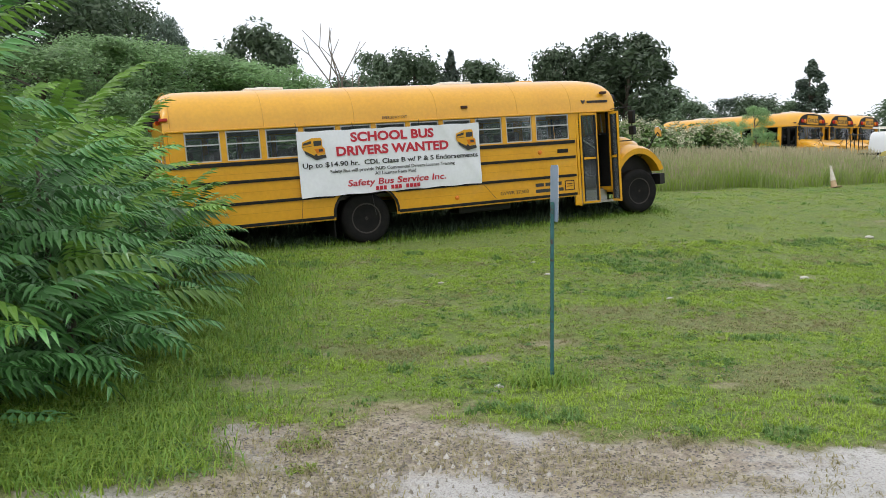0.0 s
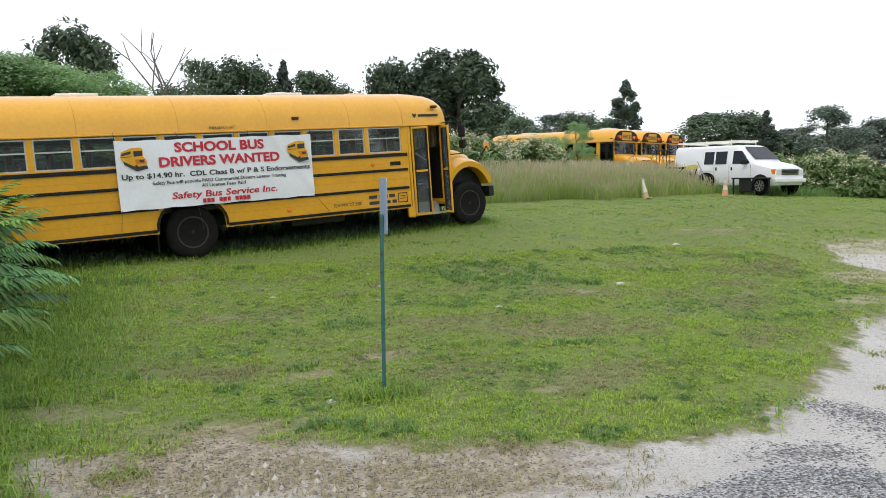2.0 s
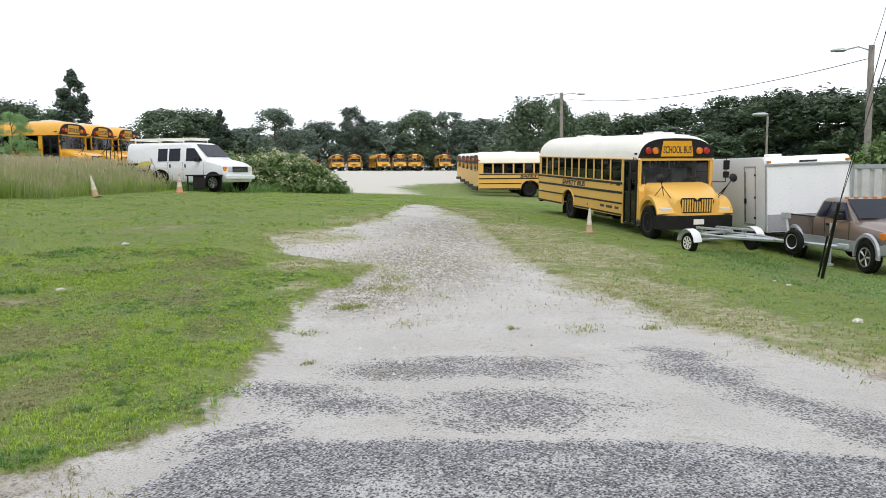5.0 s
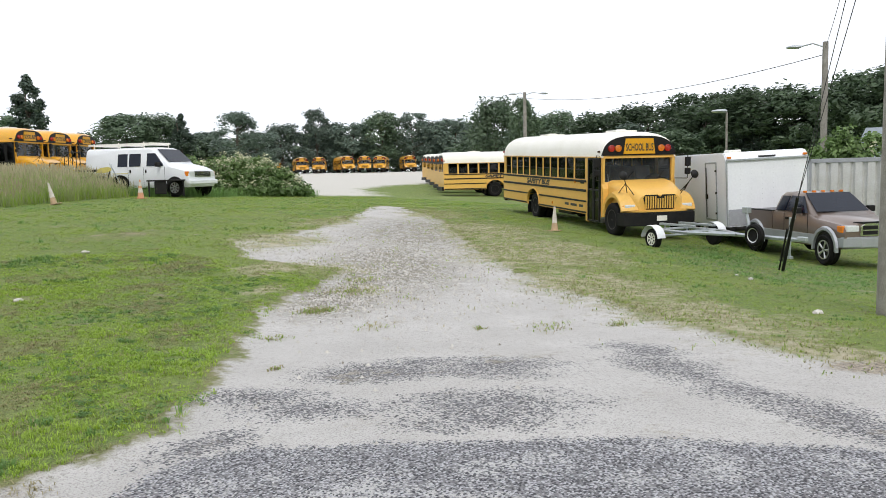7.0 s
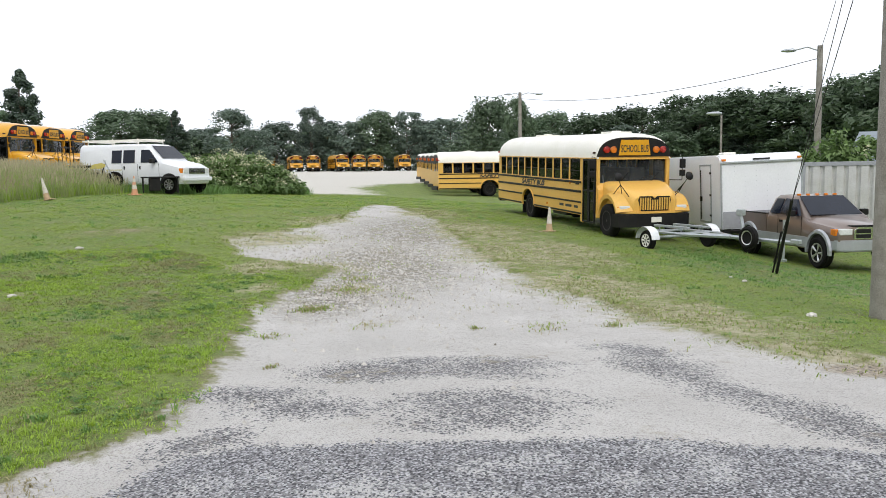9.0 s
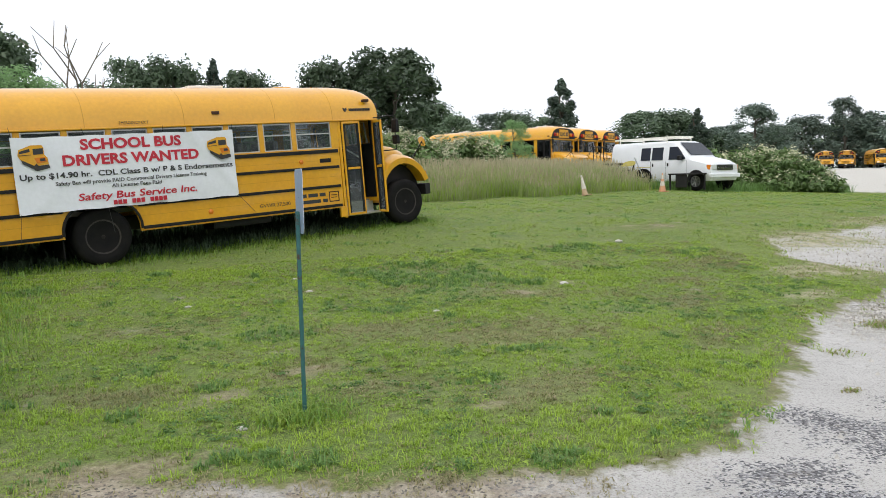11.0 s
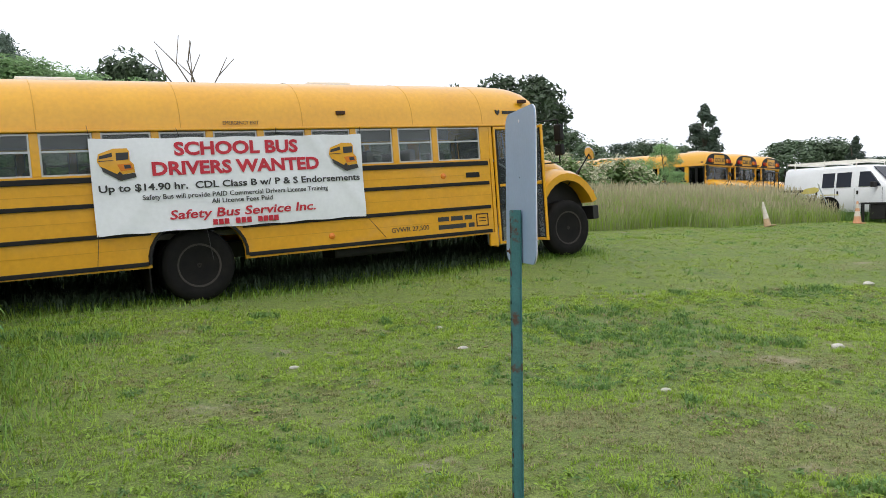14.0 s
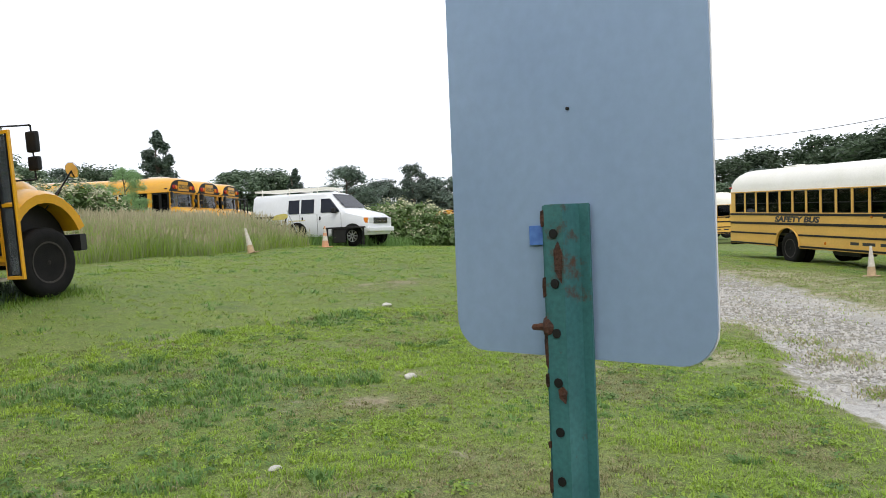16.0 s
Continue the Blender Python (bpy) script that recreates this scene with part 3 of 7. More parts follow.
def wheel(parent, x, y, r, side, rim_mat, hub_label="", wide=0.27):
    """A road wheel: turned tyre, dished rim with hand holes, hub and nuts. side -1: right of the vehicle."""
    base = new("wheel")
    base.parent = parent
    base.location = (x, y, r)
    bm = bmesh.new()
    w = wide / 2
    turned(bm, [(r * .58, -w * .85), (r * .70, -w), (r * .88, -w), (r * .97, -w * .8), (r, -w * .55), (r, w * .55), (r * .97, w * .8), (r * .88, w), (r * .70, w), (r * .58, w * .85)], (0, 0, 0), (0, side, 0), 32)
    part("tyre", bm, M_RUBBER, base, smooth=True)
    bm = bmesh.new()
    turned(bm, [(r * .585, w * .80), (r * .60, w * .92), (r * .55, w * .90), (r * .52, w * .45), (r * .36, w * .10), (r * .28, w * .30), (r * .20, w * .34), (r * .18, w * .75), (r * .07, w * .85), (0, w * .85)], (0, 0, 0), (0, side, 0), 28)
    for k in range(8):
        a = 2 * math.pi * k / 8
        p = Vector((math.cos(a) * r * .245, side * w * .3, math.sin(a) * r * .245))
        rod(bm, p, p + Vector((0, side * .035, 0)), .02, .016, 6)
    part("rim", bm, rim_mat, base, hub_label, smooth=True)
    bm = bmesh.new()
    for k in range(10):
        a = 2 * math.pi * (k + .5) / 10
        p = Vector((math.cos(a) * r * .44, side * w * .30, math.sin(a) * r * .44))
        rod(bm, p, p + Vector((0, side * .03, 0)), r * .055, r * .05, 8)
    part("hand_hole", bm, M_BLACK, base)
    return base


def side_panel(parent, y, side, front, paint, sill=SILL):
    """A lower side with the arch of the rear wheel cut out."""
    out = [(REAR, SKIRT + .02), (-.62, SKIRT)]
    out += [(-.62 * math.cos(a), .62 + .50 * math.sin(a)) for a in np.linspace(0.05, math.pi - .05, 12)]
    out += [(.62, SKIRT), (front, SKIRT), (front, sill), (REAR, sill)]
    bm = bmesh.new()
    prism(bm, out, "y", y, y - side * .05)
    return part("side_panel", bm, paint, parent)


def rub_rail(parent, x0, x1, z, y, side, h=.055):
    bm = bmesh.new()
    box(bm, x0, x1, min(y, y + side * .022), max(y, y + side * .022), z - h / 2, z + h / 2, .008)
    return part("rub_rail", bm, M_BLACK, parent)


def bus_window(parent, x0, x1, y, side, pane_mat, sill=SILL, frame_mat=M_ALU):
    """A split sash window: frame, meeting rail, two panes."""
    bm = bmesh.new()
    f = .022
    ya, yb = sorted((y, y - side * .035))
    for a, b, c, d in ((x0, x1, GUTTER - f - .01, GUTTER - .01), (x0, x1, sill, sill + f), (x0, x0 + f, sill + f, GUTTER - f - .01), (x1 - f, x1, sill + f, GUTTER - f - .01)):
        box(bm, a, b, ya, yb, c, d)
    win = part("window", bm, frame_mat, parent)
    zm = sill + .30
    bm = bmesh.new()
    box(bm, x0 + f, x1 - f, ya - .004, yb + .004, zm - .012, zm + .012)
    part("meeting_rail", bm, frame_mat, win)
    for a, b in ((sill + f, zm - .012), (zm + .012, GUTTER - f - .01)):
        bm = bmesh.new()
        box(bm, x0 + f, x1 - f, (ya + yb) / 2 - .003, (ya + yb) / 2 + .003, a, b)
        part("pane", bm, pane_mat, win).visible_shadow = False
    return win


def build_bus(name, label, style, group=""):
    """style 'old': rounded hood and open folding door; 'new': sloping hood with a tall ribbed grille, white roof."""
    old = style == "old"
    paint, top, rims = (M_PALE, M_ROOFWHITE, M_RIM) if style == "new" else (M_YELLOW, M_YELLOW, M_RIM)
    pane = M_GLASS if old else M_DARKGLASS
    bus = thing(name, label, "school bus", group=group)
    door0, door1 = 4.84, 5.74
    sill = SILL if old else 1.60
    side_panel(bus, -HALF, -1, 4.78, paint, sill)
    side_panel(bus, HALF, 1, COWL - .02, paint, sill)
    # floor, ends, underframe
    bm = bmesh.new()
    box(bm, REAR + .06, 4.78, -.84, .84, .86, .93)
    box(bm, 4.78, COWL - .03, -.35, HALF - .05, .86, .93)
    part("cabin_floor", bm, M_INSIDE, bus)
    bm = bmesh.new()
    for y in (-.42, .42):
        box(bm, REAR + .2, NOSE - .1, y - .05, y + .05, .52, .74)
    for x in (-2.6, -1.3, 1.4, 2.8, 4.2):
        box(bm, x - .05, x + .05, -1.0, 1.0, .62, .74)
    box(bm, 2.0, 3.2, -1.05, -.55, .38, .74, .04)
    rod(bm, (0, -1.0, .48), (0, 1.0, .48), .09, n=10)
    rod(bm, (BASE, -1.0, .48), (BASE, 1.0, .48), .07, n=10)
    part("chassis", bm, M_BLACK, bus)
    # rear wall with a window band
    bm = bmesh.new()
    box(bm, REAR, REAR + .06, -HALF + .05, HALF - .05, SKIRT, SILL, .02)
    box(bm, REAR, REAR + .06, -HALF + .05, -.95, SILL, GUTTER)
    box(bm, REAR, REAR + .06, .95, HALF - .05, SILL, GUTTER)
    box(bm, REAR, REAR + .06, -.45, -.35, SILL, GUTTER)
    box(bm, REAR, REAR + .06, .35, .45, SILL, GUTTER)
    part("rear_wall", bm, paint, bus)
    for a, b in ((-.94, -.46), (-.34, .34), (.46, .94)):
        bm = bmesh.new()
        box(bm, REAR + .02, REAR + .03, a, b, SILL, GUTTER)
        part("rear_window", bm, pane, bus).visible_shadow = False
    bm = bmesh.new()
    box(bm, REAR - .12, REAR, -HALF + .06, HALF - .06, .46, .74, .03)
    part("rear_bumper", bm, M_BLACK, bus)
    # pillars and windows
    for side in (-1, 1):
        y = side * (HALF - .005)
        row = WINDOWS + ([(4.86, 5.58)] if side > 0 else [])
        stops = [REAR + .06] + [v for w in row for v in w] + [4.80 if side < 0 else COWL - .03]
        for a, b in zip(stops[0::2], stops[1::2]):
            bm = bmesh.new()
            box(bm, a, b, min(y, y - side * .06), max(y, y - side * .06), sill, GUTTER, .012)
            part("pillar", bm, paint, bus)
        for a, b in row:
            bus_window(bus, a, b, side * (HALF - .02), side, pane, sill, M_ALU if old else M_BLACK)
        bm = bmesh.new()
        box(bm, REAR + .02, COWL - .02, min(y, y + side * .03), max(y, y + side * .03), GUTTER + .004, GUTTER + .034, .008)
        part("rain_gutter", bm, paint, bus)
    # roof: bowed skin in sections with raised seams, rounded down at both ends
    prof = roof_line()
    bm = bmesh.new()
    rings = []
    for x, k, drop in ((REAR, .86, .20), (REAR + .03, .93, .10), (REAR + .10, .975, .05), (REAR + .25, 1, .01), (REAR + .5, 1, 0), (COWL - .75, 1, 0), (COWL - .45, 1, .012), (COWL - .2, .99, .04), (COWL - .05, .965, .085), (COWL + .02, .93, .14)):
        ring = [(x, p * (0.9 + .1 * k), GUTTER + (q - GUTTER) * (1 - drop / (CROWN - GUTTER))) for p, q in prof]
        rings.append(ring)
    inner = [[(p[0], p[1] * .965, p[2] - (.035 if p[2] > GUTTER + .05 else 0)) for p in r] for r in rings]
    loft(bm, [r + i[::-1] for r, i in zip(rings, inner)], True, True)
    part("roof", bm, top, bus, "white roof skin" if not old else "", smooth=True)
    for x in ((-3.4, -1.8, -.1, 1.6, 3.4, 4.7) if old else ()):
        bm = bmesh.new()
        loft(bm, [[(x + dx, p * (1 + e), GUTTER + (q - GUTTER) * (1 + e)) for p, q in prof] for dx, e in ((-.005, .0), (-.003, .003), (.003, .003), (.005, .0))], False, False)
        part("roof_seam", bm, M_SEAM, bus)
    # end caps of the roof
    for x, d in ((REAR + .005, -1), (COWL + .015, 1)):
        bm = bmesh.new()
        k, drop = (.86, .20) if d < 0 else (.93, .14)
        ring = [(p * (0.9 + .1 * k), GUTTER + (q - GUTTER) * (1 - drop / (CROWN - GUTTER))) for p, q in prof]
        lo = GUTTER if d < 0 else GUTTER + .06
        prism(bm, [(p, max(q, lo)) for p, q in ring], "x", x - d * .05, x + d * .012)
        part("roof_cap", bm, M_YELLOW if old else M_BLACK, bus)
        if not old and d > 0:
            bm = bmesh.new()
            prism(bm, [(-.52, GUTTER + .10), (.52, GUTTER + .10), (.45, GUTTER + .56), (-.45, GUTTER + .56)], "x", x, x + .035, .008)
            board = part("name_board", bm, M_YELLOW, bus, "yellow front name board")
            words("lettering", "SCHOOL BUS", .30, Matrix.Translation((x + .037, 0, GUTTER + .20)) @ pose(0, 0, 0, 90, 0, 90), M_LETTER_DARK, board, align="CENTER", bold=.006, width=.90)
    # warning lamps
    for x, d in ((REAR - .02, -1), (COWL + .03, 1)):
        for y, m in ((-.92, M_RED), (-.70, M_AMBER), (.70, M_AMBER), (.92, M_RED)):
            bm = bmesh.new()
            turned(bm, [(.10, 0), (.10, .05), (.085, .06), (.08, .04), (0, .055)], (x, y, GUTTER + .27), (d, 0, 0), 16)
            part("warning_lamp", bm, m, bus)
            if old:
                bm = bmesh.new()
                n = 9
                loft(bm, [[(x + d * h, y + .12 * math.cos(a), GUTTER + .27 + .12 * math.sin(a)) for a in np.linspace(-.3, math.pi + .3, n)] for h in (0, .14)] + [[(x + d * h, y + .112 * math.cos(a), GUTTER + .27 + .112 * math.sin(a)) for a in np.linspace(-.3, math.pi + .3, n)] for h in (.14, 0)], False, False)
                part("lamp_hood", bm, M_BLACK, bus)
    # black rub rails
    for side in (-1, 1):
        y, end = side * HALF, (4.74 if side < 0 else COWL - .1)
        for z, h in ((sill - .06, .07), (1.36 if old else 1.25, .055 if old else .075)):
            rub_rail(bus, REAR + .03, end, z, y, side, h)
        for z in ((.97, .575) if old else (.92, .575)):
            arch = .66 if z < .9 else .60
            rub_rail(bus, REAR + .03, -arch, z, y, side)
            rub_rail(bus, arch, end, z, y, side)
        bm = bmesh.new()
        loft(bm, [[(-.62 * e * math.cos(a), y + side * o, .62 + .50 * e * math.sin(a)) for a in np.linspace(-.1, math.pi + .1, 16)] for e, o in ((1.0, .004), (1.0, .035), (1.06, .035), (1.07, .004))], False, False)
        part("wheel_arch", bm, M_BLACK if old else paint, bus)
    # lining
    bm = bmesh.new()
    loft(bm, [[(x, p * .93, GUTTER + .02 + (q - GUTTER) * .88) for p, q in prof] for x in (REAR + .3, COWL - .3)], False, False)
    part("ceiling_lining", bm, M_CEILING, bus, "pale inner ceiling")
    for y, end in ((-HALF + .062, 4.76), (HALF - .074, COWL - .13)):
        bm = bmesh.new()
        box(bm, REAR + .07, end, y, y + .012, 1.14, sill - .01)
        part("side_lining", bm, M_INSIDE, bus, "grey inner wall")
    bm = bmesh.new()
    box(bm, 5.35, COWL - .13, -.45, HALF - .09, .93, 1.48, .05)
    part("dashboard", bm, M_BLACK, bus)
    if old:
        for z in (.78, 1.165, 1.50):
            for a, b in ((REAR + .05, -.66), (.66, 4.76)):
                bm = bmesh.new()
                box(bm, a if z < 1.1 else REAR + .05, b if z < 1.1 else 4.76, -HALF - .003, -HALF + .001, z - .004, z + .004)
                part("panel_bead", bm, M_SEAM, bus)
                if z > 1.1:
                    break
    bm = bmesh.new()
    box(bm, COWL - .142, COWL - .124, -HALF + .07, HALF - .068, .66, 1.79 if old else 1.49)
    for a, b in ((HALF - .14, HALF - .068), (-HALF + .062, -HALF + .14)):
        box(bm, COWL - .142, COWL - .124, a, b, 1.49, GUTTER + .02)
    part("cowl_lining", bm, M_BLACK, bus, "dark lining round the windshield")
    # seats
    for k in range(10):
        for y in (-.66, .66):
            bm = bmesh.new()
            x = -3.2 + .74 * k
            box(bm, x, x + .40, y - .48, y + .48, 1.24, 1.36, .04)
            box(bm, x - .12, x, y - .48, y + .48, 1.24, 1.95, .05)
            box(bm, x + .1, x + .3, y - .4, y + .4, .93, 1.24)
            part("bench_seat", bm, M_SEAT, bus)
    bm = bmesh.new()
    box(bm, 4.9, 5.3, .35, .85, 1.2, 1.32, .04)
    box(bm, 4.8, 4.92, .35, .85, 1.25, 2.0, .05)
    part("driver_seat", bm, M_SEAT, bus)
    bm = bmesh.new()
    turned(bm, [(.21, 0), (.235, .012), (.21, .024), (.20, .012)], (5.5, .6, 1.62), (-.6, 0, .8), 20)
    part("steering_wheel", bm, M_BLACK, bus, smooth=True)
    # front of the cabin: cowl, windshield
    bm = bmesh.new()
    box(bm, COWL - .12, COWL - .02, -HALF + .05, HALF - .02, .62, 1.50)
    box(bm, COWL - .12, COWL - .02, HALF - .12, HALF - .02, 1.50, GUTTER + .08)
    box(bm, COWL - .12, COWL - .02, -HALF + .05, -HALF + .13, 1.50, GUTTER + .08)
    box(bm, COWL - .10, COWL, -HALF + .05, HALF - .05, GUTTER - .02, GUTTER + .10)
    if old:
        box(bm, COWL - .08, COWL - .03, -.03, .03, 1.50, GUTTER)
    part("cowl", bm, paint, bus)
    bm = bmesh.new()
    loft(bm, [[(COWL - .05 - .07 * (y / 1.1) ** 2 + (.05 if z < 2 else 0), y, z) for y in np.linspace(-1.08, 1.08, 9)] for z in (1.50, GUTTER - .02)], False, False)
    part("windshield", bm, M_WINDSHIELD, bus).visible_shadow = False
    bm = bmesh.new()
    for y in (-.5, .5):
        pipe(bm, [(COWL + .02, y, 1.52), (COWL + .02, y + .32, 1.86)], .012, 5)
    part("wiper", bm, M_BLACK, bus)
    # entrance
    bm = bmesh.new()
    box(bm, 4.80, 4.86, -HALF, -HALF + .06, .30, GUTTER, .01)
    box(bm, door1 + .03, COWL - .02, -HALF + .02, -HALF + .06, .50, GUTTER, .004)
    box(bm, 4.70, 4.86, -HALF - .004, -HALF + .05, .32, SKIRT + .02, .01)
    part("door_post", bm, paint, bus)
    for k, (z, d) in enumerate(((.36, .28), (.62, .56), (.88, .86))):
        bm = bmesh.new()
        box(bm, 4.88, door1, -HALF + .06 + .28 * k, -HALF + .34 + .28 * k, z - .04, z, .01)
        box(bm, 4.88, door1, -HALF + .33 + .28 * k, -HALF + .35 + .28 * k, z, z + .24)
        part("step", bm, M_INSIDE if k else M_ALU, bus)
    if old:
        spots = [Matrix.Translation((4.88, -HALF - .005, 0)) @ pose(0, 0, 0, 0, 0, -4), Matrix.Translation((5.70, -HALF + .03, 0)) @ pose(0, 0, 0, 0, 0, -97)]
        sizes = (.42, .34)
    else:
        spots = [Matrix.Translation((4.87, -HALF + .0, 0)), Matrix.Translation((5.31, -HALF + .0, 0))]
        sizes = (.43, .43)
    for m, w in zip(spots, sizes):
        leaf = new("door_leaf")
        leaf.parent = bus
        leaf.matrix_local = m
        bm = bmesh.new()
        zs = (.36, 1.28, 1.36, 2.25)
        for x0, x1, z0, z1 in ((0, .035, .34, 2.26), (w - .035, w, .34, 2.26), (.035, w - .035, .34, .385), (.035, w - .035, 1.28, 1.325), (.035, w - .035, 2.215, 2.26)):
            box(bm, x0, x1, -.02, .02, z0, z1, .006)
        part("leaf_frame", bm, paint if old else M_BLACK, leaf)
        bm = bmesh.new()
        for x0, x1, z0, z1 in ((.033, .062, .385, 2.215), (w - .062, w - .033, .385, 2.215)):
            box(bm, x0, x1, -.024, .024, z0, z1)
        part("rubber_seal", bm, M_BLACK, leaf)
        for z0, z1 in ((.40, 1.28), (1.34, 2.20)):
            bm = bmesh.new()
            box(bm, .055, w - .055, -.003, .003, z0, z1)
            part("pane", bm, M_GLASS if old else M_DARKGLASS, leaf).visible_shadow = False
    bm = bmesh.new()
    pipe(bm, [(5.55, -.86, .75), (5.55, -.86, 1.5), (5.2, -.72, 1.75)], .018, 6)
    part("grab_rail", bm, M_ALU, bus)
    # hood, fenders, bumper
    if old:
        hood = [(COWL - .05, .88, 1.78, .62), (6.1, .86, 1.77, .62), (6.5, .80, 1.71, .6), (6.82, .72, 1.60, .58), (6.96, .64, 1.44, .58)]
    else:
        hood = [(COWL - .05, 1.02, 1.60, .62), (6.1, .99, 1.56, .62), (6.6, .90, 1.44, .6), (7.0, .76, 1.28, .56), (7.10, .66, 1.20, .54)]
    bm = bmesh.new()
    rings = []
    for x, w, z, low in hood:
        r = .22
        ring = [(x, -w, low), (x, -w, z - r)] + [(x, -w + r * .9 * (1 - math.cos(a)), z - r + r * math.sin(a)) for a in np.linspace(.3, math.pi / 2, 5)]
        rings.append(ring + [(x, -p[1], p[2] + (.015 if p[2] > z - .02 else 0)) for p in ring[::-1]])
    loft(bm, rings)
    part("hood", bm, paint, bus, smooth=True)
    for side in (-1, 1):
        bm = bmesh.new()
        rings = []
        for a in np.linspace(.46 if old else .30, math.pi - .02, 13):
            c, q = math.cos(a), math.sin(a)
            cx, cz, rx, rz = BASE + .02, .56, (.78 if old else .68), (.94 if old else .74)
            ix, iz = (.62, .76) if old else (.57, .58)
            out_side = 1.18 if old else 1.16
            rings.append([(cx + ix * c, side * out_side, cz + iz * q), (cx + rx * .94 * c, side * (out_side + .01), cz + rz * .94 * q), (cx + rx * c, side * (out_side - .09), cz + rz * q), (cx + rx * 1.02 * c, side * .62, cz + rz * 1.08 * q), (cx + ix * c, side * .62, cz + iz * q)])
        loft(bm, rings)
        part("fender", bm, paint, bus, smooth=True)
        bm = bmesh.new()
        prism(bm, [(BASE + .02 + .63 * math.cos(a), .50 + .82 * math.sin(a)) for a in np.linspace(0, math.pi, 14)], "y", side * .882, side * .892)
        part("wheel_well", bm, M_BLACK, bus)
        bm = bmesh.new()
        prism(bm, [(COWL - .05, .52), (COWL + .12, .52), (COWL + .05, 1.35), (COWL - .05, 1.55)], "y", side * .80, side * 1.18)
        part("cowl_side", bm, paint, bus)
        wheel(bus, BASE, side * 1.04, .49, side, rims)
        wheel(bus, 0, side * 1.02, .49, side, rims)
        wheel(bus, 0, side * .70, .49, side, rims)
        # headlamps and turn lamps
        bm = bmesh.new()
        if old:
            box(bm, 6.88, 7.0, *sorted((side * .56, side * .72)), .98, 1.14, .02)
        else:
            box(bm, 6.86, 7.06, *sorted((side * .74, side * 1.06)), .82, .95, .03)
        part("headlight", bm, M_LENS, bus)
        bm = bmesh.new()
        if old:
            box(bm, 6.98, 7.06, *sorted((side * 1.05, side * 1.17)), 1.02, 1.12, .02)
        else:
            box(bm, 6.90, 7.03, *sorted((side * 1.02, side * 1.12)), .84, .93, .02)
        part("turn_lamp", bm, M_AMBER, bus)
        # cross-view mirror on its bracket, and side mirrors
        bm = bmesh.new()
        foot, tip = (6.75, side * .85, 1.28), (7.05, side * 1.12, 1.78)
        pipe(bm, [foot, (6.95, side * 1.0, 1.55), tip], .013, 5)
        pipe(bm, [(6.55, side * 1.05, 1.22), (6.95, side * 1.0, 1.55)], .012, 5)
        pipe(bm, [(6.95, side * .72, 1.20), (6.95, side * 1.0, 1.55)], .012, 5)
        arm = part("mirror_bracket", bm, M_BLACK, bus)
        bm = bmesh.new()
        turned(bm, [(0, -.05), (.06, -.045), (.11, -.02), (.125, .0), (.11, .012), (0, .014)], tip, (-.75, 0, -.2), 18)
        part("round_mirror", bm, M_BLACK if not old else M_CHROME, arm, smooth=True)
        bm = bmesh.new()
        y = side * (HALF + .26)
        pipe(bm, [(COWL - .1, side * HALF, 2.32), (COWL + .25, y, 2.34), (COWL + .25, y, 1.62), (COWL - .02, side * (HALF - .02), 1.62)], .012, 5)
        frame_bar = part("mirror_arm", bm, M_BLACK, bus)
        bm = bmesh.new()
        box(bm, COWL + .22, COWL + .30, y - .09, y + .09, 1.98, 2.26, .03)
        box(bm, COWL + .22, COWL + .30, y - .09, y + .09, 1.74, 1.93, .03)
        part("side_mirror", bm, M_BLACK, frame_bar)
    bm = bmesh.new()
    if old:
        prism(bm, [(6.98, -1.20), (7.16, -1.14), (7.20, -.6), (7.20, .6), (7.16, 1.14), (6.98, 1.20), (6.98, .9), (7.08, .5), (7.08, -.5), (6.98, -.9)], "z", .60, .84, .01)
    else:
        prism(bm, [(6.85, -1.20), (7.10, -1.12), (7.22, -.6), (7.22, .6), (7.10, 1.12), (6.85, 1.20), (6.85, .9), (7.02, .5), (7.02, -.5), (6.85, -.9)], "z", .34, .72, .02)
    part("front_bumper", bm, M_BLACK, bus)
    if not old:
        bm = bmesh.new()
        prism(bm, [(7.0, -1.0), (7.2, -.6), (7.2, .6), (7.0, 1.0)], "z", .73, .78, .005)
        part("bumper_trim", bm, paint, bus)
    # ribbed grille
    wide = .52
    bm = bmesh.new()
    z0, z1, xg = (.80, 1.36, 6.98) if old else (.80, 1.22, 7.10)
    prism(bm, [(-wide * .82, z0), (wide * .82, z0), (wide, z1 - .10), (wide * .9, z1), (.08, z1), (0, z1 - .07), (-.08, z1), (-wide * .9, z1), (-wide, z1 - .10)], "x", xg - .02, xg + .015)
    grille = part("grille", bm, M_BLACK, bus)
    for k in range(13):
        y = (k - 6) * wide * .145
        bm = bmesh.new()
        box(bm, xg + .016, xg + .05, y - .018, y + .018, z0 + .03, z1 - (.10 if abs(k - 6) < 2 else .04), .006)
        part("grille_bar", bm, paint, grille)
    # roof hatches
    for x in ((-1.55, 2.45) if old else (-1.2, 4.6)):
        bm = bmesh.new()
        box(bm, x - .36, x + .36, -.36, .36, CROWN - .02, CROWN + .045, .02)
        rod(bm, (x, 0, CROWN + .03), (x, 0, CROWN + .075), .16, .14, 16)
        part("roof_hatch", bm, M_ROOFWHITE, bus)
    bm = bmesh.new()
    box(bm, 4.05, 4.45, -.12, .12, CROWN - .01, CROWN + .05, .03)
    part("roof_beacon_base", bm, top, bus)
    # marker lamps
    spots = [(-3.5, 2.50), (2.2, 2.50), (5.55, 2.68)] if old else [(-3.5, 2.45), (5.6, 2.45)]
